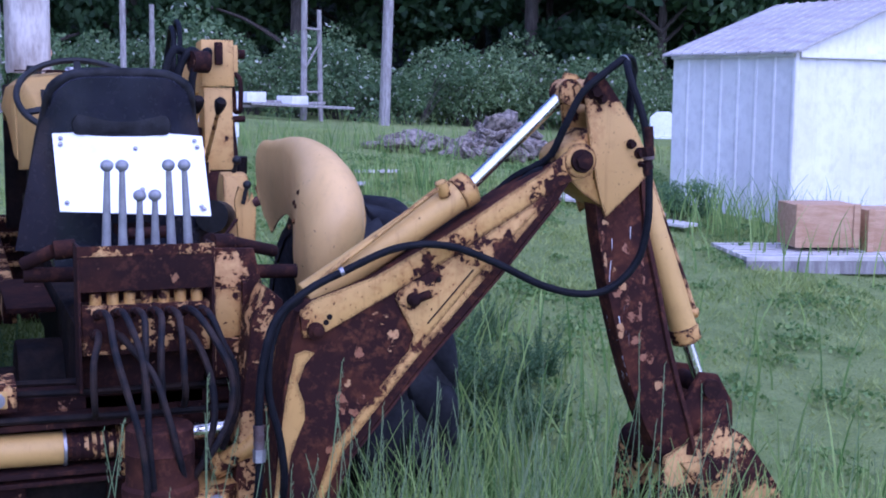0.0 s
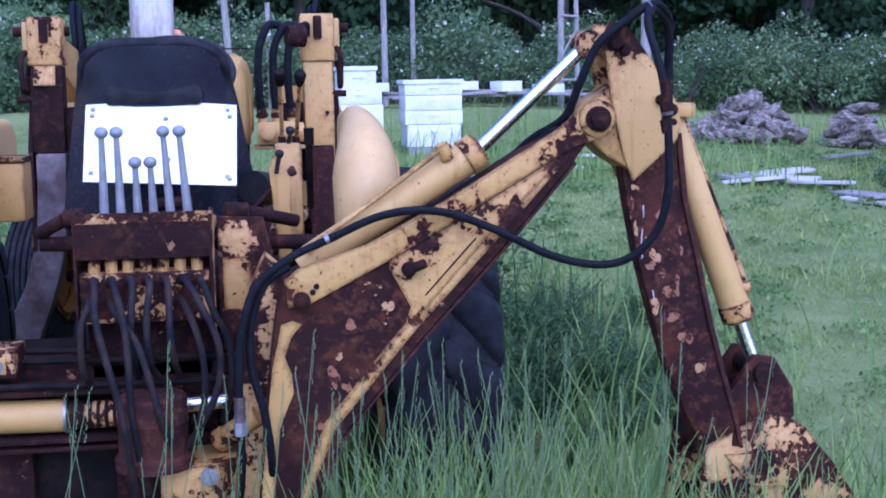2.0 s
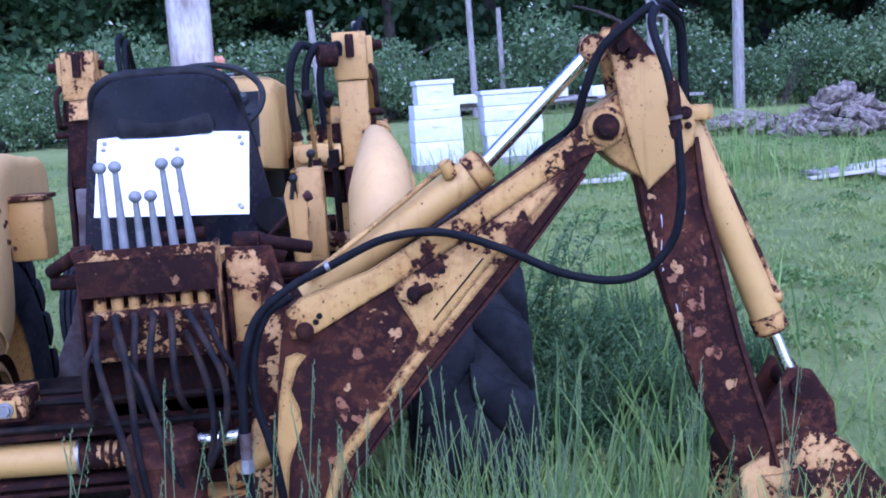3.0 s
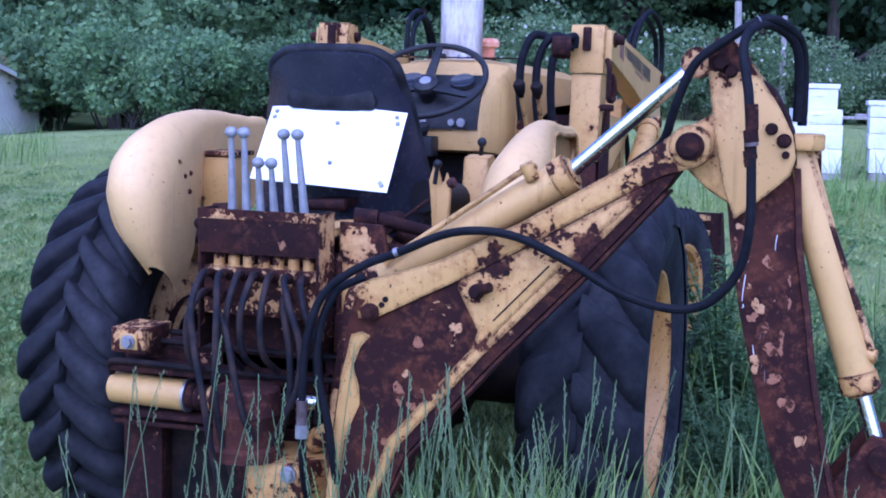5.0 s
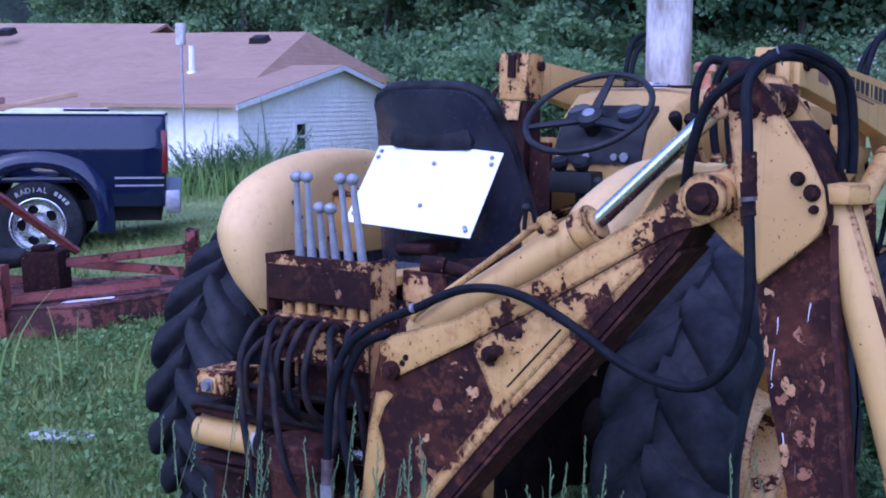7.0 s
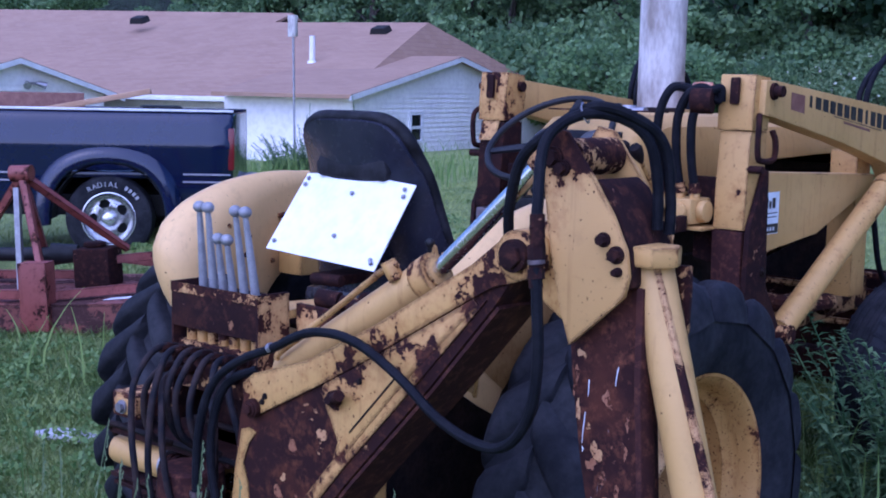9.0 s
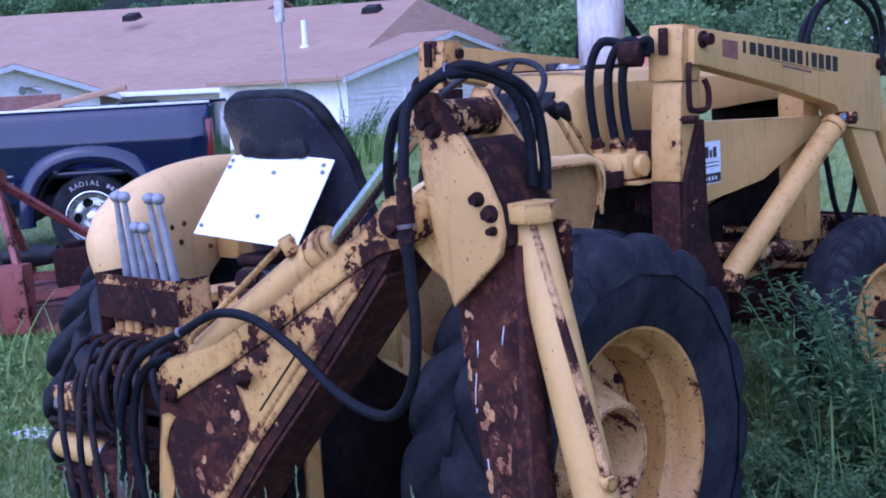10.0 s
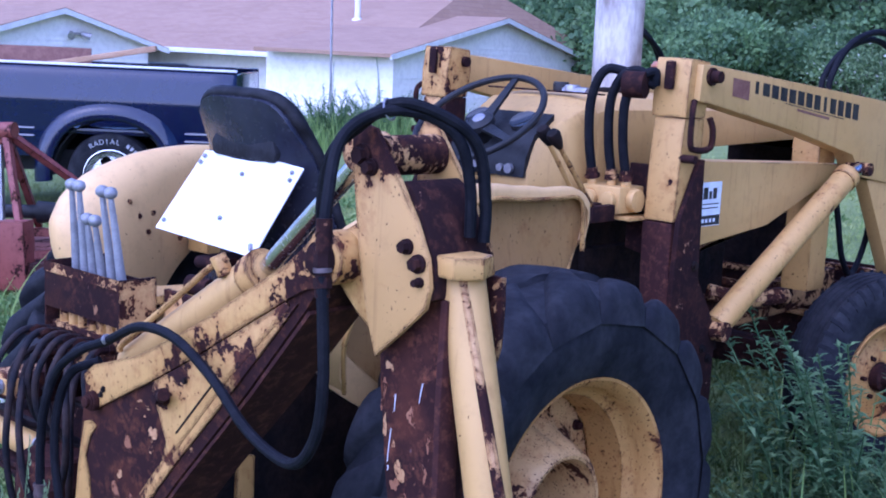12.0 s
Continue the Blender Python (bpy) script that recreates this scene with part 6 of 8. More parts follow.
def build_house():
    h = thing("house", "low white lap-sided house with brown shingle roof", "house")
    base_z = -1.4
    out_u, out_v = Vector(house_at(0.024, 0, 0)) - Vector(house_at(0, 0, 0)), Vector(house_at(0, -0.024, 0)) - Vector(house_at(0, 0, 0))

    def gable(u_end, u_back, v0, v1, ridge_v, ridge_z, rise):
        top = lambda v: ridge_z - rise * abs(v - ridge_v)
        prof = [(v0, base_z), (v1, base_z), (v1, top(v1)), (ridge_v, ridge_z), (v0, top(v0))]
        bm = bmesh.new()
        solid(bm, [house_at(u_back, v, z) for v, z in prof], [house_at(u_end, v, z) for v, z in prof])
        part("wall", bm, "siding", h, "white wall")
        bm = bmesh.new()
        lap_siding(bm, house_at(u_end + 0.005, v0, 0)[:2], house_at(u_end + 0.005, v1, 0)[:2], -0.6, lambda f: top(v0 + (v1 - v0) * f), lap=0.12, out=out_u)
        part("siding", bm, "siding", h, "white horizontal lap boards")
        for e in (v0 - 0.5, v1 + 0.5):
            slab("roof", [(u_end + 0.25, e, top(e)), (u_end + 0.25, ridge_v, ridge_z), (u_back, ridge_v, ridge_z), (u_back, e, top(e))])
            bm = bmesh.new()
            prof = [(e, top(e) - 0.05), (e, top(e) + 0.07), (ridge_v, ridge_z + 0.07), (ridge_v, ridge_z - 0.05)]
            solid(bm, [house_at(u_end + 0.22, v, z) for v, z in prof], [house_at(u_end + 0.26, v, z) for v, z in prof])
            part("fascia", bm, "trim_white", h)

    def slab(name, pts, t=0.09):
        bm = bmesh.new()
        solid(bm, [house_at(*p) for p in pts], [house_at(u, v, z + t) for u, v, z in pts])
        roof_uv(part(name, bm, "shingle", h, "faded brown asphalt shingle roof", sharp=20))

    # the long main body under a stepped ridge
    bm = bmesh.new()
    house_box(bm, -34, -0.9, -3.5, 6.0, base_z, 1.38)
    part("wall", bm, "siding", h)
    bm = bmesh.new()
    lap_siding(bm, house_at(-34, -3.51, 0)[:2], house_at(-0.9, -3.51, 0)[:2], -0.6, lambda f: 1.36, lap=0.12, out=out_v)
    part("siding", bm, "siding", h)
    slab("roof", [(-6.8, -4.2, 1.43), (-0.8, -4.2, 1.43), (-1.75, 2.0, 3.50), (-6.8, 2.0, 3.53)], 0.08)
    slab("roof", [(-34.0, -4.2, 1.43), (-6.8, -4.2, 1.43), (-6.8, 2.95, 3.85), (-34.0, 2.95, 4.35)], 0.08)
    slab("roof", [(-34.0, 6.2, 2.6), (-6.8, 6.2, 2.5), (-6.8, 2.95, 3.85), (-34.0, 2.95, 4.35)], 0.08)
    slab("roof", [(-6.8, 6.2, 2.4), (-0.2, 6.2, 1.9), (-1.75, 2.0, 3.50), (-6.8, 2.0, 3.53)], 0.08)
    slab("roof", [(-0.8, -4.2, 1.43), (-0.2, 6.2, 1.9), (-1.75, 2.0, 3.50)], 0.075)
    bm = bmesh.new()
    house_box(bm, -34.0, -0.65, -4.33, -4.21, 1.38, 1.50)
    part("gutter", bm, "trim_white", h, "white gutter", bevel=0.02)
    # gable end beside it, and a front wing with its gable the same way
    gable(0.0, -3.5, -4.9, 6.4, 0.1, 2.53, 0.18)
    gable(-7.0, -24.0, -11.1, -5.1, -8.05, 2.22, 0.245)

    def window(on_gable, fixed, mid, z0, z1, w):
        wd = new("window")
        wd.parent = h
        lo, hi, zm = mid - w / 2, mid + w / 2, (z0 + z1) / 2

        def slat(bm, a, b, c, d, o0, o1):
            if on_gable:
                house_box(bm, fixed + o0, fixed + o1, a, b, c, d)
            else:
                house_box(bm, a, b, fixed - o1, fixed - o0, c, d)
        bm = bmesh.new()
        for a, b, c, d in ((lo - 0.09, hi + 0.09, z1, z1 + 0.08), (lo - 0.11, hi + 0.11, z0 - 0.08, z0), (lo - 0.09, lo, z0, z1), (hi, hi + 0.09, z0, z1), (lo, hi, zm - 0.035, zm + 0.035)):
            slat(bm, a, b, c, d, 0.012, 0.07)
        part("frame", bm, "trim_white", wd)
        for c, d in ((z0, zm - 0.035), (zm + 0.035, z1)):
            bm = bmesh.new()
            slat(bm, lo, hi, c, d, 0.026, 0.040)
            part("pane", bm, "window", wd, "dark window pane")
    window(True, 0.0, -1.97, 0.54, 1.15, 0.50)
    window(False, -3.52, -2.6, 0.55, 1.30, 0.42)
    window(False, -3.52, -12.0, 0.50, 1.26, 0.60)
    bm = bmesh.new()
    p = Vector(house_at(-3.25, -1.5, 0))
    rod(bm, p + Vector((0, 0, 2.2)), p + Vector((0, 0, 3.07)), 0.075)
    rod(bm, p + Vector((0, 0, 2.26)), p + Vector((0, 0, 2.44)), 0.19, 0.11)
    part("vent_pipe", bm, "trim_white", h, "white roof vent pipe")
    for u, v, z in ((-11.0, 0.9, 3.52), (-2.7, 0.9, 3.20)):
        bm = bmesh.new()
        prism(bm, [(-0.26, 0.0), (0.26, 0.0), (0.2, 0.17), (-0.2, 0.17)], "y", 0, 0.35)
        o = part("roof_vent", bm, "dark", h, "dark roof vent")
        o.matrix_basis = pose(*house_at(u, v, z), 18, 0, HOUSE_TURN)
    # floodlight under the front gable
    bm = bmesh.new()
    house_box(bm, -6.97, -6.9, -7.7, -7.4, 1.70, 1.76)
    for v in (-7.7, -7.4):
        rod(bm, house_at(-6.92, v, 1.74), house_at(-6.76, v + (v + 7.55), 1.67), 0.05, 0.085, 12)
    part("floodlight", bm, "steel", h, "grey twin floodlight")


build_house()
# antenna mast in front of the house
am = thing("antenna_mast", "slim grey antenna mast with a small box", "antenna")
gz_ = ground_z(-15.6, 14.0)
part("pole", made(rod, (-15.55, 14.0, gz_), (-15.62, 14.0, 2.9), 0.022), "steel", am)
bm = bmesh.new()
box(bm, -15.72, -15.52, 13.95, 14.03, 2.72, 3.12)
part("box", bm, "stack", am, bevel=0.01)


def raised_letter(ch, wheel_, angle, size):
    """One white letter on the tyre's side wall, its foot towards the hub."""
    cu = bpy.data.curves.new("letter", "FONT")
    cu.body, cu.size, cu.extrude, cu.align_x = ch, size, 0.0015, "CENTER"
    tmp = bpy.data.objects.new("letter", cu)
    bpy.context.scene.collection.objects.link(tmp)
    dg = bpy.context.evaluated_depsgraph_get()
    me = bpy.data.meshes.new_from_object(tmp.evaluated_get(dg))
    bpy.data.objects.remove(tmp)
    me.materials.clear()
    me.materials.append(M["tyre_white"])
    o = new("raised_letter", me)
    o.parent = wheel_
    o.matrix_basis = pose(0, 0, 0, 0, 90 - math.degrees(angle), 0) @ pose(0, -0.1255, 0.278, 90, 0, 0)
    return o


def build_truck():
    t = thing("pickup_truck", "dark blue pickup truck with lumber in its bed", "pickup truck")
    t.matrix_basis = pose(-6.60, 3.64, 0.285, 0, 0, 46)
    W = 1.95
    side_prof = [(0.0, 0.035), (0.12, 0.012), (0.30, 0.002), (0.50, -0.002), (0.60, -0.010), (0.66, -0.012), (0.70, -0.002), (0.84, 0.006), (0.93, 0.022), (0.975, 0.042), (1.0, 0.07)]
    cols = [-1.62, -1.2, -0.8, -0.6] + [0.52 * math.cos(radians(a)) for a in range(180, -1, -10)] + [0.6, 0.85, 1.02, 1.05]
    for s_ in (0, 1):
        bm = bmesh.new()
        grid = []
        for x in cols:
            lo_z = 0.36 + math.sqrt(max(0, 0.52 ** 2 - x * x)) if abs(x) <= 0.5201 else 0.52
            lo_z = max(lo_z, 0.52)
            line = []
            for f, dy in side_prof:
                z = 0.52 + (1.29 - 0.52) * f
                z = max(z, lo_z + 0.0005 * f)
                end = 0.03 if x > 1.04 else 0.0
                line.append(bm.verts.new((x, dy + end if s_ == 0 else W - dy - end, z)))
            grid.append(line)
        for a, b in zip(grid, grid[1:]):
            for k in range(len(side_prof) - 1):
                bm.faces.new((a[k], a[k + 1], b[k + 1], b[k]))
        bmesh.ops.recalc_face_normals(bm, faces=bm.faces)
        bmesh.ops.solidify(bm, geom=list(bm.faces), thickness=0.012)
        part("bed_side", bm, "blue_truck", t, "glossy dark blue bed side", sharp=50)
    for nm, a in (("bed_front", (-1.62, -1.55, 0.10, W - 0.10, 0.55, 1.28)), ("tailgate", (1.0, 1.05, 0.08, W - 0.08, 0.60, 1.27)), ("bed_floor", (-1.55, 1.0, 0.06, W - 0.06, 0.72, 0.77))):
        part(nm, made(box, *a), "blue_truck", t, bevel=0.012)
    for y_ in (0.06, W - 0.35):
        bm = bmesh.new()
        ring = [(0.50 * math.cos(radians(a)), 0.36 + 0.50 * math.sin(radians(a))) for a in range(0, 181, 15)]
        prism(bm, ring + [(x * 0.97, 0.36 + (z - 0.36) * 0.97) for x, z in ring[::-1]], "y", y_, y_ + 0.29)
        part("wheel_well", bm, "dark", t)
    for out in (0, 1):
        bm = bmesh.new()
        rows = []
        for a in range(-6, 187, 8):
            ca, sa = math.cos(radians(a)), math.sin(radians(a))
            flat = (abs(ca) ** 3.0 + abs(sa) ** 3.0) ** (-1 / 3.0)
            line = []
            for r, d in ((0.655, 0.006), (0.635, -0.018), (0.605, -0.044), (0.560, -0.058), (0.525, -0.058), (0.505, -0.045), (0.500, 0.02)):
                q = r * (0.55 + 0.45 * flat) / 1.04
                line.append(bm.verts.new((q * ca, d if out == 0 else W - d, 0.37 + q * sa)))
            rows.append(line)
        for p_, q_ in zip(rows, rows[1:]):
            for k in range(len(p_) - 1):
                bm.faces.new((p_[k], p_[k + 1], q_[k + 1], q_[k]))
        bmesh.ops.recalc_face_normals(bm, faces=bm.faces)
        bmesh.ops.solidify(bm, geom=list(bm.faces), thickness=0.006)
        part("wheel_arch", bm, "blue_truck", t, "flared dark blue wheel arch", sharp=50)
    bm = bmesh.new()
    box(bm, -1.62, 1.05, 0.045, 0.12, 1.292, 1.312)
    part("bed_rail", bm, "trim_white", t, "pale bed rail cap", bevel=0.006)
    for z in (0.69, 0.755):
        for a, b in ((-1.6, -0.63), (0.63, 1.03)):
            bm = bmesh.new()
            box(bm, a, b, -0.006, 0.004, z, z + 0.014)
            part("side_stripe", bm, "steel", t)
    bm = bmesh.new()
    box(bm, 1.012, 1.066, -0.006, 0.10, 0.80, 1.16)
    part("tail_light", bm, "tail_red", t, "red tail light", bevel=0.012)
    bm = bmesh.new()
    box(bm, 1.04, 1.17, -0.01, W + 0.01, 0.46, 0.66)
    part("rear_bumper", bm, "steel", t, "dull steel rear bumper", bevel=0.03)
    bm = bmesh.new()
    box(bm, -4.6, 1.0, 0.25, W - 0.25, 0.38, 0.56)
    part("chassis", bm, "dark", t)
    bm = bmesh.new()
    prism(bm, [(-5.3, 0.5), (-1.68, 0.5), (-1.66, 1.25), (-1.85, 1.82), (-2.9, 1.84), (-3.55, 1.28), (-5.2, 1.15)], "y", 0.02, W - 0.02)
    part("cab", bm, "blue_truck", t, bevel=0.05)
    for y in (0.012, W - 0.012):
        bm = bmesh.new()
        prism(bm, [(-1.95, 1.28), (-2.0, 1.74), (-2.85, 1.76), (-3.35, 1.28)], "y", y - 0.004, y + 0.004)
        part("side_window", bm, "window", t)
    for u in (0.0, -3.9):
        for y in (0.14, W - 0.14):
            w = new("wheel")
            w.parent = t
            bm = bmesh.new()
            lathe(bm, [(0.21, -0.11), (0.30, -0.125), (0.36, -0.10), (0.375, -0.05), (0.375, 0.05), (0.36, 0.10), (0.30, 0.125), (0.21, 0.11)], (0, 0, 0), (0, 1, 0), 40)
            tyre = part("tyre", bm, "tyre", w, "black tyre with white raised letter bars")
            if y < 1:
                for k, ch in enumerate("RADIAL"):
                    a = radians(122 - 9.0 * k)
                    raised_letter(ch, w, a, 0.062)
                for k in range(4):
                    a = radians(60 - 7.5 * k)
                    bm = bmesh.new()
                    box(bm, -0.012, 0.012, -0.1265, -0.124, 0.285, 0.318)
                    part("raised_bar", bm, "tyre_white", w, at=pose(0, 0, 0, 0, 90 - math.degrees(a), 0))
            bm = bmesh.new()
            lathe(bm, [(0.226, -0.112), (0.230, -0.122), (0.222, -0.124), (0.212, -0.10), (0.198, -0.082), (0.192, 0.05), (0.222, 0.1)], (0, 0, 0), (0, 1, 0), 40)
            part("rim", bm, "alloy", w, "polished steel rim")
            bm = bmesh.new()
            cols, dish = 120, [(0.060, -0.080), (0.075, -0.086), (0.09, -0.090), (0.10, -0.091), (0.11, -0.091), (0.12, -0.090), (0.13, -0.088), (0.14, -0.085), (0.15, -0.082), (0.16, -0.079), (0.17, -0.078), (0.18, -0.080), (0.198, -0.086)]
            grid = [[bm.verts.new((r_ * math.cos(2 * math.pi * i / cols), h_, r_ * math.sin(2 * math.pi * i / cols))) for i in range(cols)] for r_, h_ in dish]
            for k in range(len(dish) - 1):
                rm = 0.5 * (dish[k][0] + dish[k + 1][0])
                for i in range(cols):
                    a = (2 * math.pi * (i + 0.5) / cols) % (2 * math.pi / 5) - math.pi / 5
                    if ((rm - 0.135) / 0.036) ** 2 + (rm * a / 0.046) ** 2 > 1:
                        i2 = (i + 1) % cols
                        bm.faces.new((grid[k][i], grid[k][i2], grid[k + 1][i2], grid[k + 1][i]))
            bmesh.ops.solidify(bm, geom=list(bm.faces), thickness=0.008)
            part("wheel_disc", bm, "alloy", w, "bright disc with five oval holes", sharp=50)
            part("hub_cap", made(lathe, [(0.001, -0.128), (0.035, -0.127), (0.052, -0.118), (0.058, -0.10), (0.066, -0.082)], (0, 0, 0), (0, 1, 0), 28), "alloy", w, "round chrome hub cap")
            bm = bmesh.new()
            rod(bm, (0, 0.0, 0), (0, 0.03, 0), 0.19, seg=28)
            part("brake_disc", bm, "dark", w)
            w.matrix_basis = pose(u, y, 0.37, 0, 0, 0 if y < 1 else 180)
    return t


truck = build_truck()
TM = truck.matrix_basis
# load in the truck bed
for nm, lab, sx, sy, sz, pos_, rot, mt in (("plywood_sheet", "tan plywood sheet leaning in the truck bed", 1.3, 1.2, 0.02, (-1.25, 0.9, 1.18), (0, 24, 0), "wood"),
                                          ("wooden_board", "reddish wooden board across the truck bed", 0.95, 0.16, 0.05, (-0.15, 0.35, 1.37), (0, -11, 5), "wood"),
                                          ("cabinet_door", "brown wooden cabinet door standing in the truck bed", 0.8, 0.04, 0.42, (-0.72, 0.7, 1.22), (0, 0, 8), "brown_decal"),
                                          ("plastic_tub", "dark green plastic tub in the truck bed", 0.34, 0.4, 0.5, (0.36, 0.7, 1.08), (0, 0, 12), "black_plastic")):
    bm = bmesh.new()
    box(bm, -sx / 2, sx / 2, -sy / 2, sy / 2, -sz / 2, sz / 2)
    o = part(nm, bm, mt, None, "", bevel=min(0.008, sz * 0.3), at=TM @ pose(*pos_, *rot))
    tagged(o, lab, nm.split("_")[-1])


def build_mower():
    m = thing("rotary_mower", "faded red tractor rotary mower standing on the lawn", "rotary mower")
    m.matrix_basis = pose(-4.86, 2.33, 0.22, 0, -3, 33)
    outline = [(-1.0, -0.75), (0.55, -0.75), (0.95, -0.3), (0.95, 0.65), (-1.0, 0.65)]
    bm = bmesh.new()
    prism(bm, outline, "z", 0.175, 0.19)
    part("deck", bm, "red_rust", m, "rusted red mower deck", bevel=0.003)
    for p_, q_ in zip(outline, outline[1:] + outline[:1]):
        P, Q = Vector((*p_, 0)), Vector((*q_, 0))
        n = (Q - P).cross(Vector((0, 0, 1))).normalized() * 0.012
        part("deck_skirt", made(prism, [tuple(v.xy) for v in (P, Q, Q - n, P - n)], "z", 0.0, 0.173), "red_rust", m)
    for a, b in (((0.0, -0.66, 0.23), (0.85, -0.22, 0.25)), ((-0.05, 0.05, 0.36), (0.93, 0.42, 0.40)), ((0.05, 0.5, 0.32), (0.93, 0.06, 0.28)), ((-0.95, 0.3, 0.25), (-0.1, 0.2, 0.25)), ((-0.95, -0.55, 0.24), (-0.2, -0.66, 0.24))):
        bm = bmesh.new()
        rod(bm, a, b, 0.042, seg=4)
        part("deck_rail", bm, "red", m)
    bm = bmesh.new()
    box(bm, -0.16, 0.03, -0.80, -0.66, 0.02, 0.46)
    part("lift_post", bm, "red", m, bevel=0.008)
    bm = bmesh.new()
    prism(bm, [(0.88, 0.24), (0.97, 0.24), (0.97, 0.52), (0.90, 0.54)], "y", 0.36, 0.50)
    part("tail_bracket", bm, "red", m, bevel=0.008)
    top = (-0.26, -0.43, 1.0)
    for q in ((-0.05, -0.70, 0.44), (-0.80, -0.20, 0.40), (0.22, 0.10, 0.44), (-0.45, 0.3, 0.28)):
        bm = bmesh.new()
        rod(bm, top, q, 0.034, 0.03, 4)
        part("mast_bar", bm, "red", m)
    bm = bmesh.new()
    rod(bm, (-0.33, -0.44, 1.01), (-0.19, -0.44, 1.01), 0.055, seg=12)
    part("mast_head", bm, "red", m)
    bm = bmesh.new()
    rod(bm, (-0.27, -0.50, 0.92), (-0.27, -0.55, 0.05), 0.026, seg=4)
    part("jack_stand", bm, "steel", m)
    bm = bmesh.new()
    rod(bm, (-1.5, -0.12, 0.45), (-0.25, 0.03, 0.42), 0.048, seg=16)
    rod(bm, (-0.3, 0.02, 0.42), (-0.12, 0.05, 0.42), 0.08, 0.06, seg=16)
    part("drive_shaft", bm, "black_plastic", m, "black plastic shaft guard")
    bm = bmesh.new()
    box(bm, -0.12, 0.14, -0.06, 0.2, 0.19, 0.46)
    rod(bm, (0.0, 0.06, 0.46), (0.0, 0.06, 0.50), 0.08)
    part("gearbox", bm, "rust", m, bevel=0.02)
    # thin pale patch laid on the deck
    bm = bmesh.new()
    prism(bm, [(0.32, -0.62), (0.62, -0.48), (0.60, -0.40), (0.34, -0.53)], "z", 0.1915, 0.1935)
    part("pale_patch", bm, "white_decal", m)
    return m


build_mower()


def build_shed():
    s = thing("garden_shed", "white ribbed steel garden shed with weathered gable roof", "shed")
    c0, c1, c2 = Vector((6.70, 5.75, 0)), Vector((6.46, 7.45, 0)), Vector((9.70, 6.35, 0))
    g = 0.40
    u, v = (c1 - c0), (c2 - c0)
    H, ridge = 1.70, 0.52
    def P(a, b, z):
        q = c0 + u * a + v * b
        return (q.x, q.y, g + z)
    bm = bmesh.new()
    for a0, b0, a1, b1 in ((0, 0, 1, 0), (0, 0, 0, 1), (1, 0, 1, 1), (0, 1, 1, 1)):
        n = 7 if a0 != a1 else 12
        d = Vector((c0 + u * (a0 + a1) / 2 + v * (b0 + b1) / 2)) - (c0 + u / 2 + v / 2)
        d.normalize()
        for i in range(n):
            f0, f1 = i / n, (i + 1) / n
            pts = []
            for f, o in ((f0, 0.0), (f0 + 0.06 / n, 0.008), (f0 + 0.14 / n, 0.008), (f0 + 0.20 / n, 0.0), (f1, 0.0)):
                a, b = a0 + (a1 - a0) * f, b0 + (b1 - b0) * f
                q = Vector(P(a, b, 0)) + d * o
                pts.append((q, (H if a0 != a1 else H + ridge * (1 - abs(f - 0.5) * 2)) - (0.02)))
            for (q0, h0), (q1, h1) in zip(pts, pts[1:]):
                bm.faces.new([bm.verts.new(x) for x in (q0 - Vector((0, 0, 0.3)), q1 - Vector((0, 0, 0.3)), q1 + Vector((0, 0, h1)), q0 + Vector((0, 0, h0)))])
    bmesh.ops.remove_doubles(bm, verts=bm.verts, dist=0.002)
    bmesh.ops.solidify(bm, geom=list(bm.faces), thickness=0.01)
    part("wall_panel", bm, "shed", s, "white ribbed steel wall panels", sharp=20)
    for b0, b1 in ((-0.03, 0.5), (1.03, 0.5)):
        n = 12
        for i in range(n):
            bm = bmesh.new()
            a0, a1 = -0.06 + 1.12 * i / n, -0.06 + 1.12 * (i + 1) / n
            z0, z1 = H - 0.05, H + ridge
            for aa, ab, o in ((a0, a0 + 0.012, 0.012), (a0 + 0.012, a1, 0.0)):
                q = [Vector(P(aa, b0, z0 + o)), Vector(P(ab, b0, z0 + o)), Vector(P(ab, b1, z1 + o)), Vector(P(aa, b1, z1 + o))]
                lo = [bm.verts.new(x) for x in q]
                hi = [bm.verts.new(x + Vector((0, 0, 0.02))) for x in q]
                bridge(bm, lo, hi)
                bm.faces.new(lo[::-1])
                bm.faces.new(hi)
            part("roof_panel", bm, "shed_roof", s, "weathered ribbed steel roof", sharp=20)
    bm = bmesh.new()
    a, b = Vector(P(-0.02, 0, H - 0.06)), Vector(P(-0.02, 1, H - 0.06))
    rod(bm, a, b, 0.035, seg=4)
    rod(bm, Vector(P(0, -0.008, H - 0.05)), Vector(P(1, -0.008, H - 0.05)), 0.035, seg=4)
    part("trim", bm, "shed", s)
    bm = bmesh.new()
    rod(bm, Vector(P(0.0, 0, -0.3)), Vector(P(0.0, 0, H)), 0.03, seg=8)
    part("corner_post", bm, "shed", s)


build_shed()


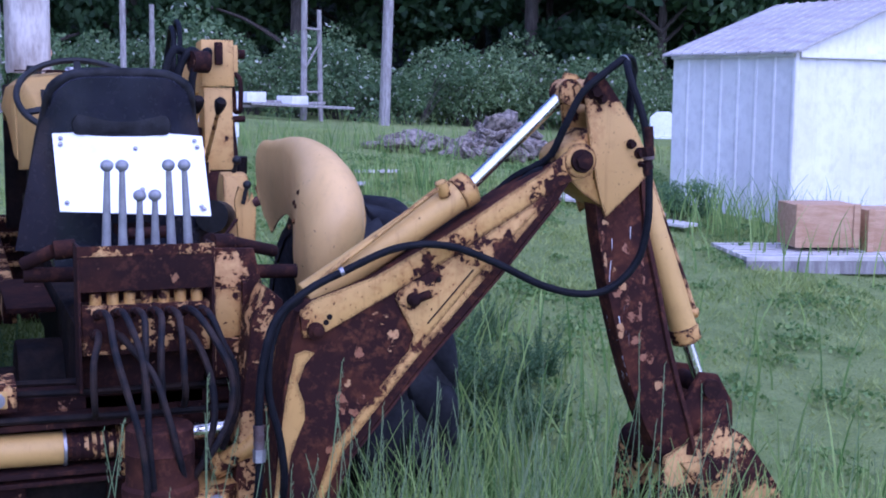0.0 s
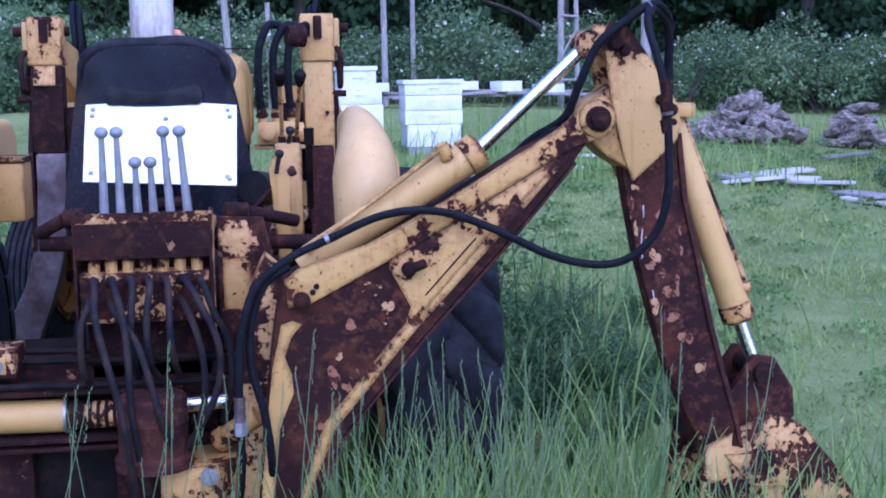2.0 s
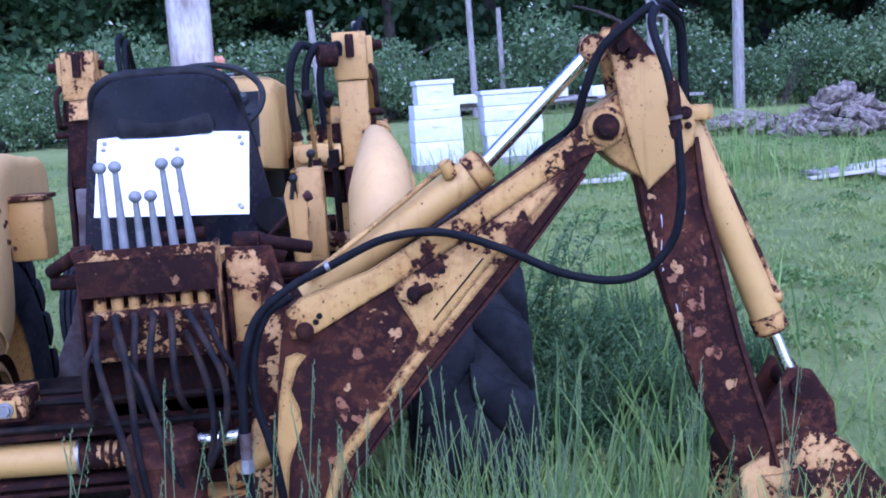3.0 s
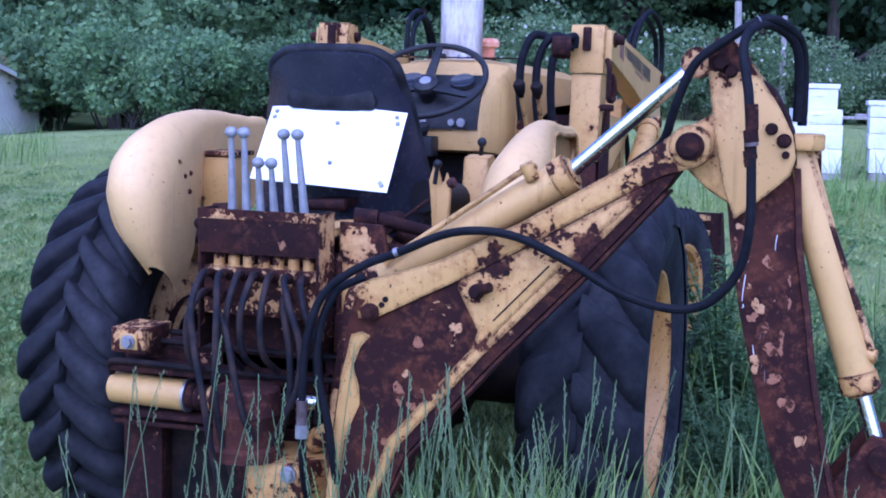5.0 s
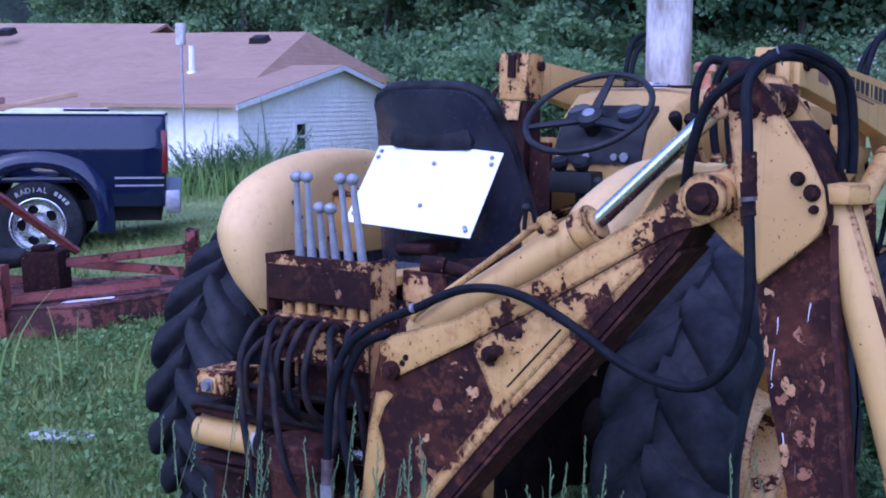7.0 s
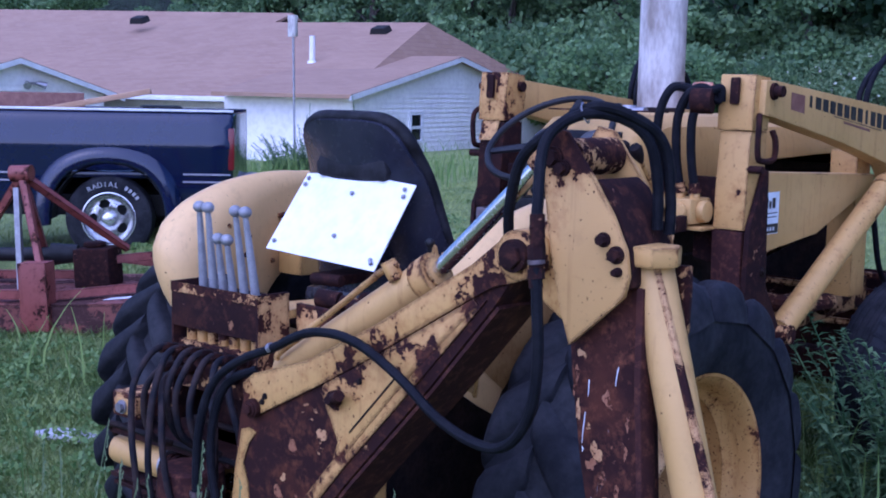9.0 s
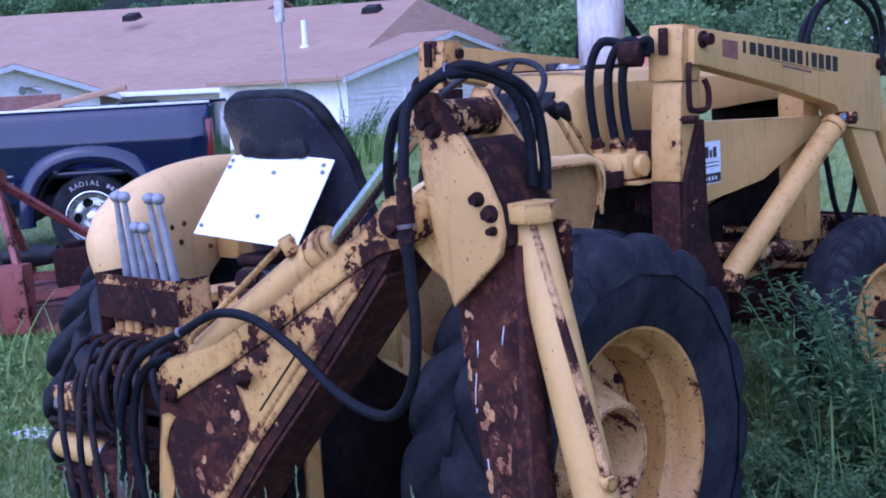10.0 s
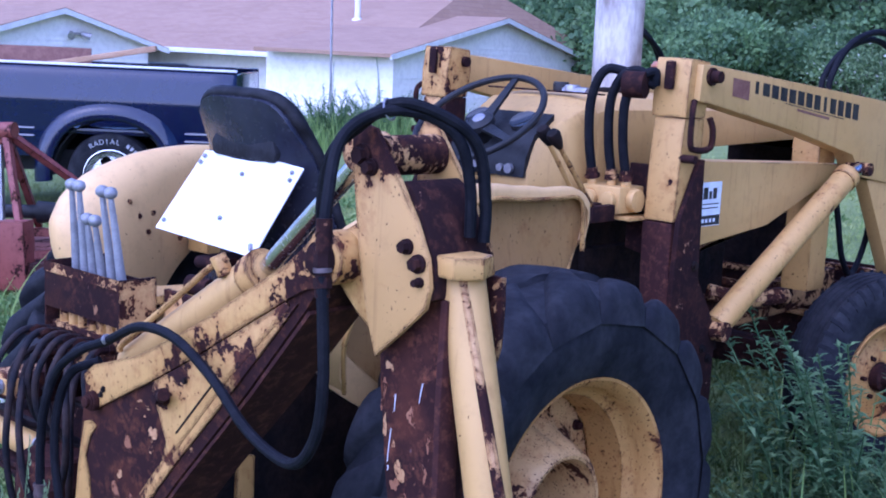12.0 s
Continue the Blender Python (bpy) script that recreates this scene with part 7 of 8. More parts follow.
def hive(x, y, boxes, rz, lid):
    h = thing("bee_hive", "white painted stacked wooden bee hive boxes", "bee hive", "bee hives")
    z = 0.0
    for k, (w, d, hh) in enumerate(boxes):
        bm = bmesh.new()
        box(bm, -w / 2, w / 2, -d / 2, d / 2, z + 0.004, z + hh)
        b = part("hive_box", bm, "hive" if k else "grey_wood", h, bevel=0.006)
        if k:
            bm = bmesh.new()
            box(bm, -0.06, 0.06, -d / 2 - 0.012, -d / 2, z + hh * 0.62, z + hh * 0.74)
            part("hand_grip", bm, "hive", b, bevel=0.003)
        z += hh
    w, d = lid
    bm = bmesh.new()
    box(bm, -w / 2, w / 2, -d / 2, d / 2, z + 0.003, z + 0.05)
    part("lid", bm, "hive", h, bevel=0.005)
    h.matrix_basis = gpose(x, y, rz, -0.03)


hive(1.31, 9.70, [(0.52, 0.46, 0.10), (0.50, 0.44, 0.24), (0.50, 0.44, 0.24), (0.48, 0.43, 0.15), (0.38, 0.36, 0.20)], 6, (0.41, 0.39))
hive(2.13, 9.90, [(0.56, 0.48, 0.10), (0.58, 0.48, 0.24), (0.62, 0.48, 0.15), (0.61, 0.48, 0.16), (0.62, 0.48, 0.12)], 2, (0.66, 0.51))

# rail of old lumber with hive lids, behind the hives
def plank(name, label, p, q, w, t, mat, cat="plank", group=""):
    p, q = Vector(p), Vector(q)
    d = (q - p)
    bm = bmesh.new()
    box(bm, 0, d.length, -w / 2, w / 2, 0, t)
    m = Matrix.Translation(p) @ d.to_track_quat("X", "Z").to_matrix().to_4x4()
    return tagged(part(name, bm, mat, None, "", bevel=min(0.01, t * 0.3), at=m), label, cat, group)


rnd = random.Random(5)
for k in range(9):
    x = 1.4 + 0.42 * k
    y = 19.6 + rnd.uniform(-0.3, 0.3)
    z = ground_z(x, y)
    plank("old_plank", "weathered grey planks stacked on the lawn edge", (x, y, z + 0.16 + 0.05 * (k % 3)), (x + 1.9, y + rnd.uniform(-0.3, 0.3), z + 0.18 + 0.06 * (k % 2)), 0.24, 0.05, "grey_wood", "plank", "stacked planks")
for k in range(5):
    x = 2.4 + 0.8 * k
    z = ground_z(x, 19.6)
    bm = bmesh.new()
    box(bm, -0.22, 0.22, -0.2, 0.2, 0, 0.16 + 0.03 * (k % 2))
    tagged(part("hive_box", bm, "hive", None, "", bevel=0.008, at=pose(x, 19.55, z + 0.30, 0, 0, 8 * k)), "white empty hive box on the planks", "hive box", "empty hive boxes")
BOARDS = ((4.75, 7.2, 25, 0.8), (5.05, 7.5, 8, 0.8), (4.65, 6.95, -10, 0.6), (5.1, 6.85, -60, 0.9), (5.25, 6.2, -88, 1.0), (5.28, 5.75, -70, 0.8), (4.85, 7.1, -35, 0.9), (4.95, 7.3, 40, 0.6), (6.62, 9.3, 10, 0.6), (3.73, 8.8, 10, 0.5), (3.0, 7.8, 5, 0.6), (2.6, 7.5, -10, 0.5), (-3.4, 8.6, 15, 0.8), (-4.3, 8.9, -10, 0.7))
for k, (x, y, rz, ln) in enumerate(BOARDS):
    bm = bmesh.new()
    wd = rnd.uniform(0.09, 0.19) if k in (0, 1, 2, 6) else rnd.uniform(0.05, 0.1)
    box(bm, -ln / 2, ln / 2, -wd, wd, 0, 0.03)
    tagged(part("board", bm, "grey_wood" if k % 4 == 0 else "pale_board", None, "", bevel=0.008, at=gpose(x, y, rz, 0.03) @ pose(0, 0, 0, rnd.uniform(-5, 5), rnd.uniform(-4, 4), 0)), "pale weathered board lying on the grass", "board", "boards on the lawn")

bm = bmesh.new()
prism(bm, [(-0.17, -0.05), (-0.06, -0.09), (0.12, -0.07), (0.17, 0.01), (0.05, 0.07), (-0.12, 0.06)], "z", 0.0, 0.03)
tagged(part("flat_stone", bm, "concrete", None, "", bevel=0.012, at=gpose(-2.62, 0.66, 20, 0.012)), "pale flat stone lying in the grass", "stone")

# poles
def post(name, label, x, y, h, r, mat, lean=(0, 0)):
    z = ground_z(x, y)
    return tagged(part(name, made(rod, (x, y, z - 0.1), (x + lean[0], y + lean[1], z + h), r, r * 0.8, 10), mat), label, "pole", "garden poles")


for x, y, h, r, ln in ((2.69, 20.8, 3.6, 0.065, (0, 0)), (3.3, 21.3, 2.05, 0.06, (0, 0)), (-0.18, 20.3, 2.2, 0.075, (-0.12, 0)), (0.52, 21.0, 1.98, 0.06, (-0.02, 0)), (7.55, 20.0, 6.0, 0.11, (0.2, 0))):
    post("wooden_pole", "slim grey weathered wooden pole", x, y, h, r, "grey_wood", ln)
la = thing("trellis", "two grey wooden poles with nailed cross pieces", "trellis")
zz = ground_z(6.1, 20.0)
part("pole", made(rod, (5.93, 20.0, zz - 0.1), (5.97, 20.0, zz + 3.6), 0.065, 0.055, 10), "grey_wood", la)
part("pole", made(rod, (6.27, 20.0, zz - 0.1), (6.24, 20.0, zz + 2.1), 0.05, 0.045, 10), "grey_wood", la)
for za, zb in ((1.75, 1.72), (1.0, 1.55), (0.55, 0.55)):
    part("cross_piece", made(rod, (5.95, 19.94, zz + za), (6.27, 19.94, zz + zb), 0.022, seg=6), "grey_wood", la)

# stone heaps
def stones(cx, cy, n, w, d, h, seed):
    r = random.Random(seed)
    heap = thing("stone_heap", "heap of grey field stones at the lawn edge", "stone heap", "stone heaps")
    heap.matrix_basis = gpose(cx, cy)
    meshes = []
    for k in range(4):
        bm = bmesh.new()
        bmesh.ops.create_icosphere(bm, subdivisions=1, radius=1)
        for v in bm.verts:
            v.co *= 0.75 + 0.4 * r.random()
        me = bpy.data.meshes.new("stone")
        bm.to_mesh(me)
        bm.free()
        me.materials.append(M["stone"])
        meshes.append(me)
    for k in range(n):
        a, q = r.uniform(0, 6.28), math.sqrt(r.random())
        x, y = w * q * math.cos(a), d * q * math.sin(a)
        z = h * (1 - q) * r.uniform(0.4, 1)
        s = r.uniform(0.08, 0.19)
        o = new("stone", meshes[k % 4])
        o.parent = heap
        o.matrix_basis = pose(x, y, z + s * 0.4, r.gauss(0, 24), r.gauss(0, 24), r.uniform(0, 360)) @ Matrix.Diagonal((s * 1.3, s, s * 0.5, 1))


stones(6.2, 11.3, 150, 0.72, 0.5, 0.60, 3)
stones(7.5, 10.95, 60, 0.32, 0.3, 0.55, 4)
stones(5.15, 12.0, 26, 0.5, 0.4, 0.16, 6)


# crate on a pallet beside the shed, white chair
cr = thing("wooden_crate", "tan wooden crate standing on a pallet by the shed", "crate")
cr.matrix_basis = gpose(5.86, 4.25, -16, 0.14)
bm = bmesh.new()
box(bm, -0.25, 0.25, -0.21, 0.21, 0.0, 0.33)
part("body", bm, "wood", cr, bevel=0.006)
for x in (-0.255, 0.205):
    bm = bmesh.new()
    box(bm, x, x + 0.05, -0.222, -0.212, 0.0, 0.34)
    part("batten", bm, "wood", cr)
copy_thing(cr, gpose(6.42, 4.10, -16, 0.14))
pl = thing("pallet", "weathered grey wooden pallet on the lawn", "pallet")
pl.matrix_basis = gpose(6.05, 4.12, -16)
for k in range(6):
    bm = bmesh.new()
    box(bm, -0.95, 0.95, -0.45 + 0.16 * k, -0.34 + 0.16 * k, 0.10, 0.13)
    part("slat", bm, "pale_board", pl)
for y in (-0.42, 0.0, 0.42):
    bm = bmesh.new()
    box(bm, -0.95, 0.95, y - 0.03, y + 0.03, 0.0, 0.098)
    part("stringer", bm, "grey_wood", pl)
ch = thing("garden_chair", "white plastic garden chair on the lawn", "chair")
ch.matrix_basis = scaled_at(9.36, 12.5, -25, 0.78)
bm = bmesh.new()
box(bm, -0.26, 0.26, -0.24, 0.24, 0.40, 0.43)
part("seat", bm, "chair_plastic", ch, bevel=0.01)
bm = bmesh.new()
prism(bm, [(-0.25, 0.43), (0.25, 0.43), (0.24, 0.8), (0.12, 0.9), (-0.12, 0.9), (-0.24, 0.8)], "y", 0.22, 0.245)
part("backrest", bm, "chair_plastic", ch, bevel=0.01)
for x in (-0.24, 0.24):
    for y in (-0.22, 0.22):
        part("leg", made(rod, (x, y, 0.4), (x * 1.1, y * 1.1, 0), 0.022), "chair_plastic", ch)
    part("armrest", made(tube, [(x, 0.22, 0.64), (x * 1.05, 0.0, 0.66), (x * 1.03, -0.2, 0.63), (x, -0.23, 0.42)], 0.022, 8), "chair_plastic", ch)


# ---- trees, bushes, weeds and grass ----
def leaf_quads(centres, normals_seed, w, l, rng):
    """Vertices and faces of many small folded leaves."""
    n = len(centres)
    d = rng.normal(size=(n, 3))
    d /= np.linalg.norm(d, axis=1)[:, None]
    up = rng.normal(size=(n, 3))
    s = np.cross(d, up)
    s /= np.linalg.norm(s, axis=1)[:, None]
    k = rng.uniform(0.65, 1.3, size=(n, 1))
    a = centres - d * l * k * 0.5
    b = centres + s * w * k * 0.5
    c = centres + d * l * k * 0.5
    e = centres - s * w * k * 0.5
    v = np.stack([a, b, c, e], 1).reshape(-1, 3)
    i = np.arange(n)[:, None] * 4
    f = i + np.array([[0, 1, 2, 3]])
    return v, f


def mesh_np(name, v, f, material):
    me = bpy.data.meshes.new(name)
    me.from_pydata(v.tolist(), [], f.tolist())
    me.materials.append(M[material])
    return me


def crown_points(rng, n, clumps, spread, flat=1.0):
    which = rng.integers(0, len(clumps), n)
    c = np.array([q[:3] for q in clumps])[which]
    r = np.array([q[3] for q in clumps])[which]
    d = rng.normal(size=(n, 3))
    d /= np.linalg.norm(d, axis=1)[:, None]
    d[:, 2] *= flat
    rad = r * rng.uniform(0.45, 1.08, n) ** 0.6
    return c + d * rad[:, None]


def make_tree(seed, height, leaves, leaf, low=0.25, mat="leaf_tree", label="dark green broadleaf tree at the wood's edge"):
    r = random.Random(seed)
    rng = np.random.default_rng(seed)
    t = thing("tree", label, "tree", "woodland trees")
    bm = bmesh.new()
    tube(bm, [(0, 0, -0.3), (r.uniform(-.1, .1), 0.05, height * 0.3), (r.uniform(-.3, .3), r.uniform(-.2, .2), height * 0.65), (r.uniform(-.4, .4), 0, height * 0.95)], 0.17, 9, 4, 0.03)
    clumps = []
    for k in range(16):
        z = height * r.uniform(low, 0.92)
        a = r.uniform(0, 6.28)
        reach = (0.30 * height) * (1 - 0.55 * abs(z / height - 0.5)) * r.uniform(0.5, 1)
        e = (reach * math.cos(a), reach * math.sin(a), z + reach * 0.35)
        tube(bm, [(0, 0, z * 0.9), (e[0] * 0.5, e[1] * 0.5, z + reach * 0.22), e], 0.06, 6, 3, 0.012)
        for _ in range(3):
            clumps.append((e[0] + r.uniform(-.7, .7), e[1] + r.uniform(-.7, .7), e[2] + r.uniform(-.5, .6), r.uniform(0.5, 1.15)))
    part("trunk", bm, "bark", t)
    pts = crown_points(rng, leaves, clumps, 1.0, 0.7)
    v, f = leaf_quads(pts, seed, leaf * 0.62, leaf, rng)
    o = new("crown", mesh_np("crown", v, f, mat))
    o.parent = t
    return t


def make_bush(seed, w, h, leaves, leaf, mat, name="bush", label="flowering rose bush with small white blossoms", cat="bush", group="hedge bushes"):
    r = random.Random(seed)
    rng = np.random.default_rng(seed)
    t = thing(name, label, cat, group)
    bm = bmesh.new()
    clumps = []
    for k in range(14):
        a, q = r.uniform(0, 6.28), math.sqrt(r.random())
        e = (w * 0.5 * q * math.cos(a), w * 0.5 * q * math.sin(a), h * r.uniform(0.25, 0.85) * (1 - 0.35 * q))
        tube(bm, [(e[0] * 0.2, e[1] * 0.2, -0.1), (e[0] * 0.6, e[1] * 0.6, e[2] * 0.7), e], 0.018, 5, 3, 0.005)
        clumps.append((*e, r.uniform(0.22, 0.42) * w * 0.6))
    part("stem", bm, "bark", t)
    pts = crown_points(rng, leaves, clumps, 1.0, 0.85)
    pts[:, 2] = np.maximum(pts[:, 2], 0.02)
    v, f = leaf_quads(pts, seed, leaf * 0.62, leaf, rng)
    o = new("foliage", mesh_np("foliage", v, f, mat))
    o.parent = t
    return t


def scaled(x, y, rz, s, sz=None):
    return gpose(x, y, rz) @ Matrix.Diagonal((s, s, sz or s, 1))


rnd = random.Random(11)
trees = [make_tree(21, 9.5, 11000, 0.25, 0.08), make_tree(22, 11.0, 11000, 0.27, 0.10), make_tree(23, 8.0, 10000, 0.23, 0.05)]
# trees for the left side, brighter by leaf colour alone
light = [make_tree(24, 9.0, 13000, 0.22, 0.03, "leaf_sunlit", "leafy tree at the wood's edge, sun and haze in its leaf colour"), make_tree(25, 7.5, 12000, 0.20, 0.03, "leaf_sunlit", "leafy tree at the wood's edge, sun and haze in its leaf colour")]
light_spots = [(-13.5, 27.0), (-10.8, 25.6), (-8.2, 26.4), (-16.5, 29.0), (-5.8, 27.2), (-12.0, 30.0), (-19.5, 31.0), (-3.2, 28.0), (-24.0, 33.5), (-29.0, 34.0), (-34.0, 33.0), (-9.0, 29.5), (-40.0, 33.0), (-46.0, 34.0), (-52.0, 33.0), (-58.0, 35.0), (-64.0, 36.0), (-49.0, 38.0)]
spots = []
for k in range(13):
    spots.append((-11 + 2.6 * k + rnd.uniform(-.8, .8), 27.5 + rnd.uniform(-1.2, 2.0) + 0.1 * abs(k - 5)))
for k in range(13):
    spots.append((-14 + 3.1 * k + rnd.uniform(-1, 1), 32 + rnd.uniform(-1.5, 2)))
for k in range(14):
    spots.append((-42 + 2.7 * k + rnd.uniform(-1, 1), 34 + rnd.uniform(-2.5, 3) - 0.10 * k))
for k in range(8):
    spots.append((-48 + 4.2 * k + rnd.uniform(-1, 1), 41 + rnd.uniform(-2, 3)))
for k in range(6):
    spots.append((14 + 2.8 * k + rnd.uniform(-1, 1), 25 - 0.9 * k + rnd.uniform(-1, 1)))
for k, (x, y) in enumerate(spots):
    s = rnd.uniform(0.85, 1.25)
    m = scaled(x, y, rnd.uniform(0, 360), s, s * rnd.uniform(0.9, 1.15))
    if k < 3:
        trees[k].matrix_basis = m
    else:
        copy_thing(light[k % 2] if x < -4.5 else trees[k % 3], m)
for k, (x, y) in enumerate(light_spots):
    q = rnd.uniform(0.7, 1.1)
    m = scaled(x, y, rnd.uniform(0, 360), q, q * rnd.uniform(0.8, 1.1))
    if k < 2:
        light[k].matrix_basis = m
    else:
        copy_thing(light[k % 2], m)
# flat sheet behind the first rows, the wood's inner shade in its dark colour
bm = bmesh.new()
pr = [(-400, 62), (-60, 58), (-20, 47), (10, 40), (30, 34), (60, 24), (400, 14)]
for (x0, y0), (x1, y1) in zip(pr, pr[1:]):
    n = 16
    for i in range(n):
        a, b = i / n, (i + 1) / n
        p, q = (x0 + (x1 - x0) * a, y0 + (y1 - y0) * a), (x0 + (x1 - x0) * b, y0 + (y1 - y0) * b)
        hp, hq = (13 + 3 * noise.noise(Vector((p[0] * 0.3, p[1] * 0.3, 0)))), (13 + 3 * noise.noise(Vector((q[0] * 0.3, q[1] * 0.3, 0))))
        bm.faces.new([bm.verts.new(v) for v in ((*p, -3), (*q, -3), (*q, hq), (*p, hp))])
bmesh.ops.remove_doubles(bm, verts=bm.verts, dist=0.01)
M["shaded_far_wood"] = two_tone("shaded_far_wood", (0.008, 0.016, 0.010), (0.02, 0.04, 0.02), 0.9, 0.95, bump_s=1.0, bump_d=0.5, bump_scale=2.5)
tagged(part("backdrop", bm, "shaded_far_wood"), "flat sheet for the wood far behind the lawn, shade in its colour", "woodland", kind="structure")

bushes = [make_bush(31, 2.6, 1.9, 4800, 0.09, "leaf_bush"), make_bush(32, 2.2, 1.6, 4000, 0.085, "leaf_bush"), make_bush(33, 3.0, 2.3, 5600, 0.09, "leaf_bush")]
green_bush = make_bush(34, 2.8, 2.2, 5600, 0.11, "leaf_sunlit", label="green leafy bush without blossom at the wood's edge")
bsp = []
for k in range(20):
    bsp.append((-9 + 1.25 * k + rnd.uniform(-.4, .4), 22.0 + rnd.uniform(-.6, .6)))
for k in range(16):
    bsp.append((-10 + 1.6 * k + rnd.uniform(-.5, .5), 24.2 + rnd.uniform(-.9, .9)))
for k in range(9):
    bsp.append((-13.5 + 1.3 * k * 0.5, 21.5 + 1.1 * k * 0.5 + rnd.uniform(-.5, .5)))
for k in range(16):
    bsp.append((-34 + 1.9 * k + rnd.uniform(-.6, .6), 30.4 - 0.12 * k + rnd.uniform(-1.2, 1.2)))
for k, (x, y) in enumerate(bsp):
    m = scaled(x, y, rnd.uniform(0, 360), rnd.uniform(0.8, 1.2) * (1.7 if k >= 45 else 1))
    if k < 3:
        bushes[k].matrix_basis = m
    elif k == 36:
        green_bush.matrix_basis = m
    elif k > 36:
        copy_thing(green_bush, m)
    else:
        copy_thing(bushes[k % 3], m)

copy_thing(green_bush, scaled(5.66, 5.95, 40, 0.17, 0.2))

# leafy weeds beside the front wheel and along the machine
def make_weed(seed, w, h, shoots, leaf):
    """Several leaning stems set with narrow leaves, one of them a tall seeding stalk."""
    r = random.Random(seed)
    t = thing("weed_clump", "tall grey-green leafy weed in the grass", "weed", "weeds")
    bm, bs = bmesh.new(), bmesh.new()
    a_, d_, l_ = [], [], []
    for k in range(shoots):
        an, q = r.uniform(0, 6.28), r.random() ** 0.7
        top = h * (1.0 if k == 0 else r.uniform(0.35, 0.72))
        sx, sy = w * 0.28 * q * math.cos(an), w * 0.28 * q * math.sin(an)
        ex, ey = sx + w * (0.08 if k == 0 else 0.3) * math.cos(an), sy + w * (0.08 if k == 0 else 0.3) * math.sin(an)
        line = [Vector((sx, sy, -0.05)), Vector((sx * 0.7 + ex * 0.3, sy * 0.7 + ey * 0.3, top * 0.55)), Vector((ex, ey, top))]
        tube(bm if k else bs, line, 0.0055, 5, 3, 0.002)
        n = int(62 * top / 0.5)
        for i in range(n):
            u = (i + r.random()) / n
            c = line[0].lerp(line[1], u * 2) if u < 0.5 else line[1].lerp(line[2], u * 2 - 1)
            b = r.uniform(0, 6.28)
            ln = leaf * (1.25 - 0.75 * u) * r.uniform(0.7, 1.25) * (0.55 if k == 0 and u > 0.6 else 1)
            a_.append(c)
            d_.append((math.cos(b), math.sin(b), r.uniform(-0.25, 0.8)))
            l_.append(ln)
    bm.verts.index_update()
    sv = [tuple(q.co) for q in bm.verts]
    sf = [tuple(q.index for q in f.verts) for f in bm.faces]
    bm.free()
    A, D, Ln = np.array(a_), np.array(d_), np.array(l_)[:, None]
    D /= np.linalg.norm(D, axis=1)[:, None]
    S = np.cross(D, np.array([0, 0, 1.0]))
    S /= np.linalg.norm(S, axis=1)[:, None]
    N = np.cross(S, D)
    v = np.stack([A, A + D * Ln * 0.45 + S * Ln * 0.17 + N * Ln * 0.10, A + D * Ln - N * Ln * 0.15, A + D * Ln * 0.45 - S * Ln * 0.17 + N * Ln * 0.10, A + D * Ln * 0.5 + N * Ln * 0.03], 1).reshape(-1, 3)
    i0 = np.arange(len(A))[:, None] * 5
    f = np.concatenate([i0 + np.array([[0, 1, 4]]), i0 + np.array([[1, 2, 4]]), i0 + np.array([[2, 3, 4]]), i0 + np.array([[3, 0, 4]])])
    part("stem", bs, "leaf_weed", t)
    me = bpy.data.meshes.new("foliage")
    me.from_pydata(sv + v.tolist(), [], sf + (f + len(sv)).tolist())
    me.materials.append(M["leaf_weed"])
    o = new("foliage", me)
    o.parent = t
    return t


weeds = [make_weed(41, 0.8, 1.05, 34, 0.078), make_weed(42, 0.75, 0.85, 34, 0.072), make_weed(43, 0.9, 0.7, 44, 0.072)]
wsp = [(1.12, 1.72, 1.05), (1.45, 1.62, 0.9), (1.5, 1.95, 0.75), (1.0, 1.5, 0.8), (1.75, 1.75, 0.75), (1.2, 1.4, 0.8), (1.45, 1.25, 0.7), (2.0, 1.6, 0.65), (1.75, 1.35, 0.7), (1.0, 1.2, 0.7), (1.25, 1.05, 0.65), (1.75, 1.0, 0.6),
       (1.5, 0.75, 0.5), (2.0, 1.2, 0.55), (1.65, 2.3, 0.6), (1.95, 2.1, 0.6), (2.3, 1.8, 0.6), (1.9, 2.7, 0.6), (2.3, 2.5, 0.6), (1.3, 1.85, 0.8), (1.0, 0.95, 0.5), (1.6, 1.5, 0.85), (0.3, 1.8, 0.8), (-0.3, 2.0, 0.8), (-9.4, 8.6, 1.6), (-10.0, 8.9, 1.5), (-8.9, 9.0, 1.5), (-9.6, 9.4, 1.6)]
for k, (x, y, q) in enumerate(wsp):
    s = q * rnd.uniform(0.92, 1.1)
    m = scaled(x, y, rnd.uniform(0, 360), s)
    if k < 3:
        weeds[k].matrix_basis = m
    else:
        copy_thing(weeds[1 + k % 2], m)


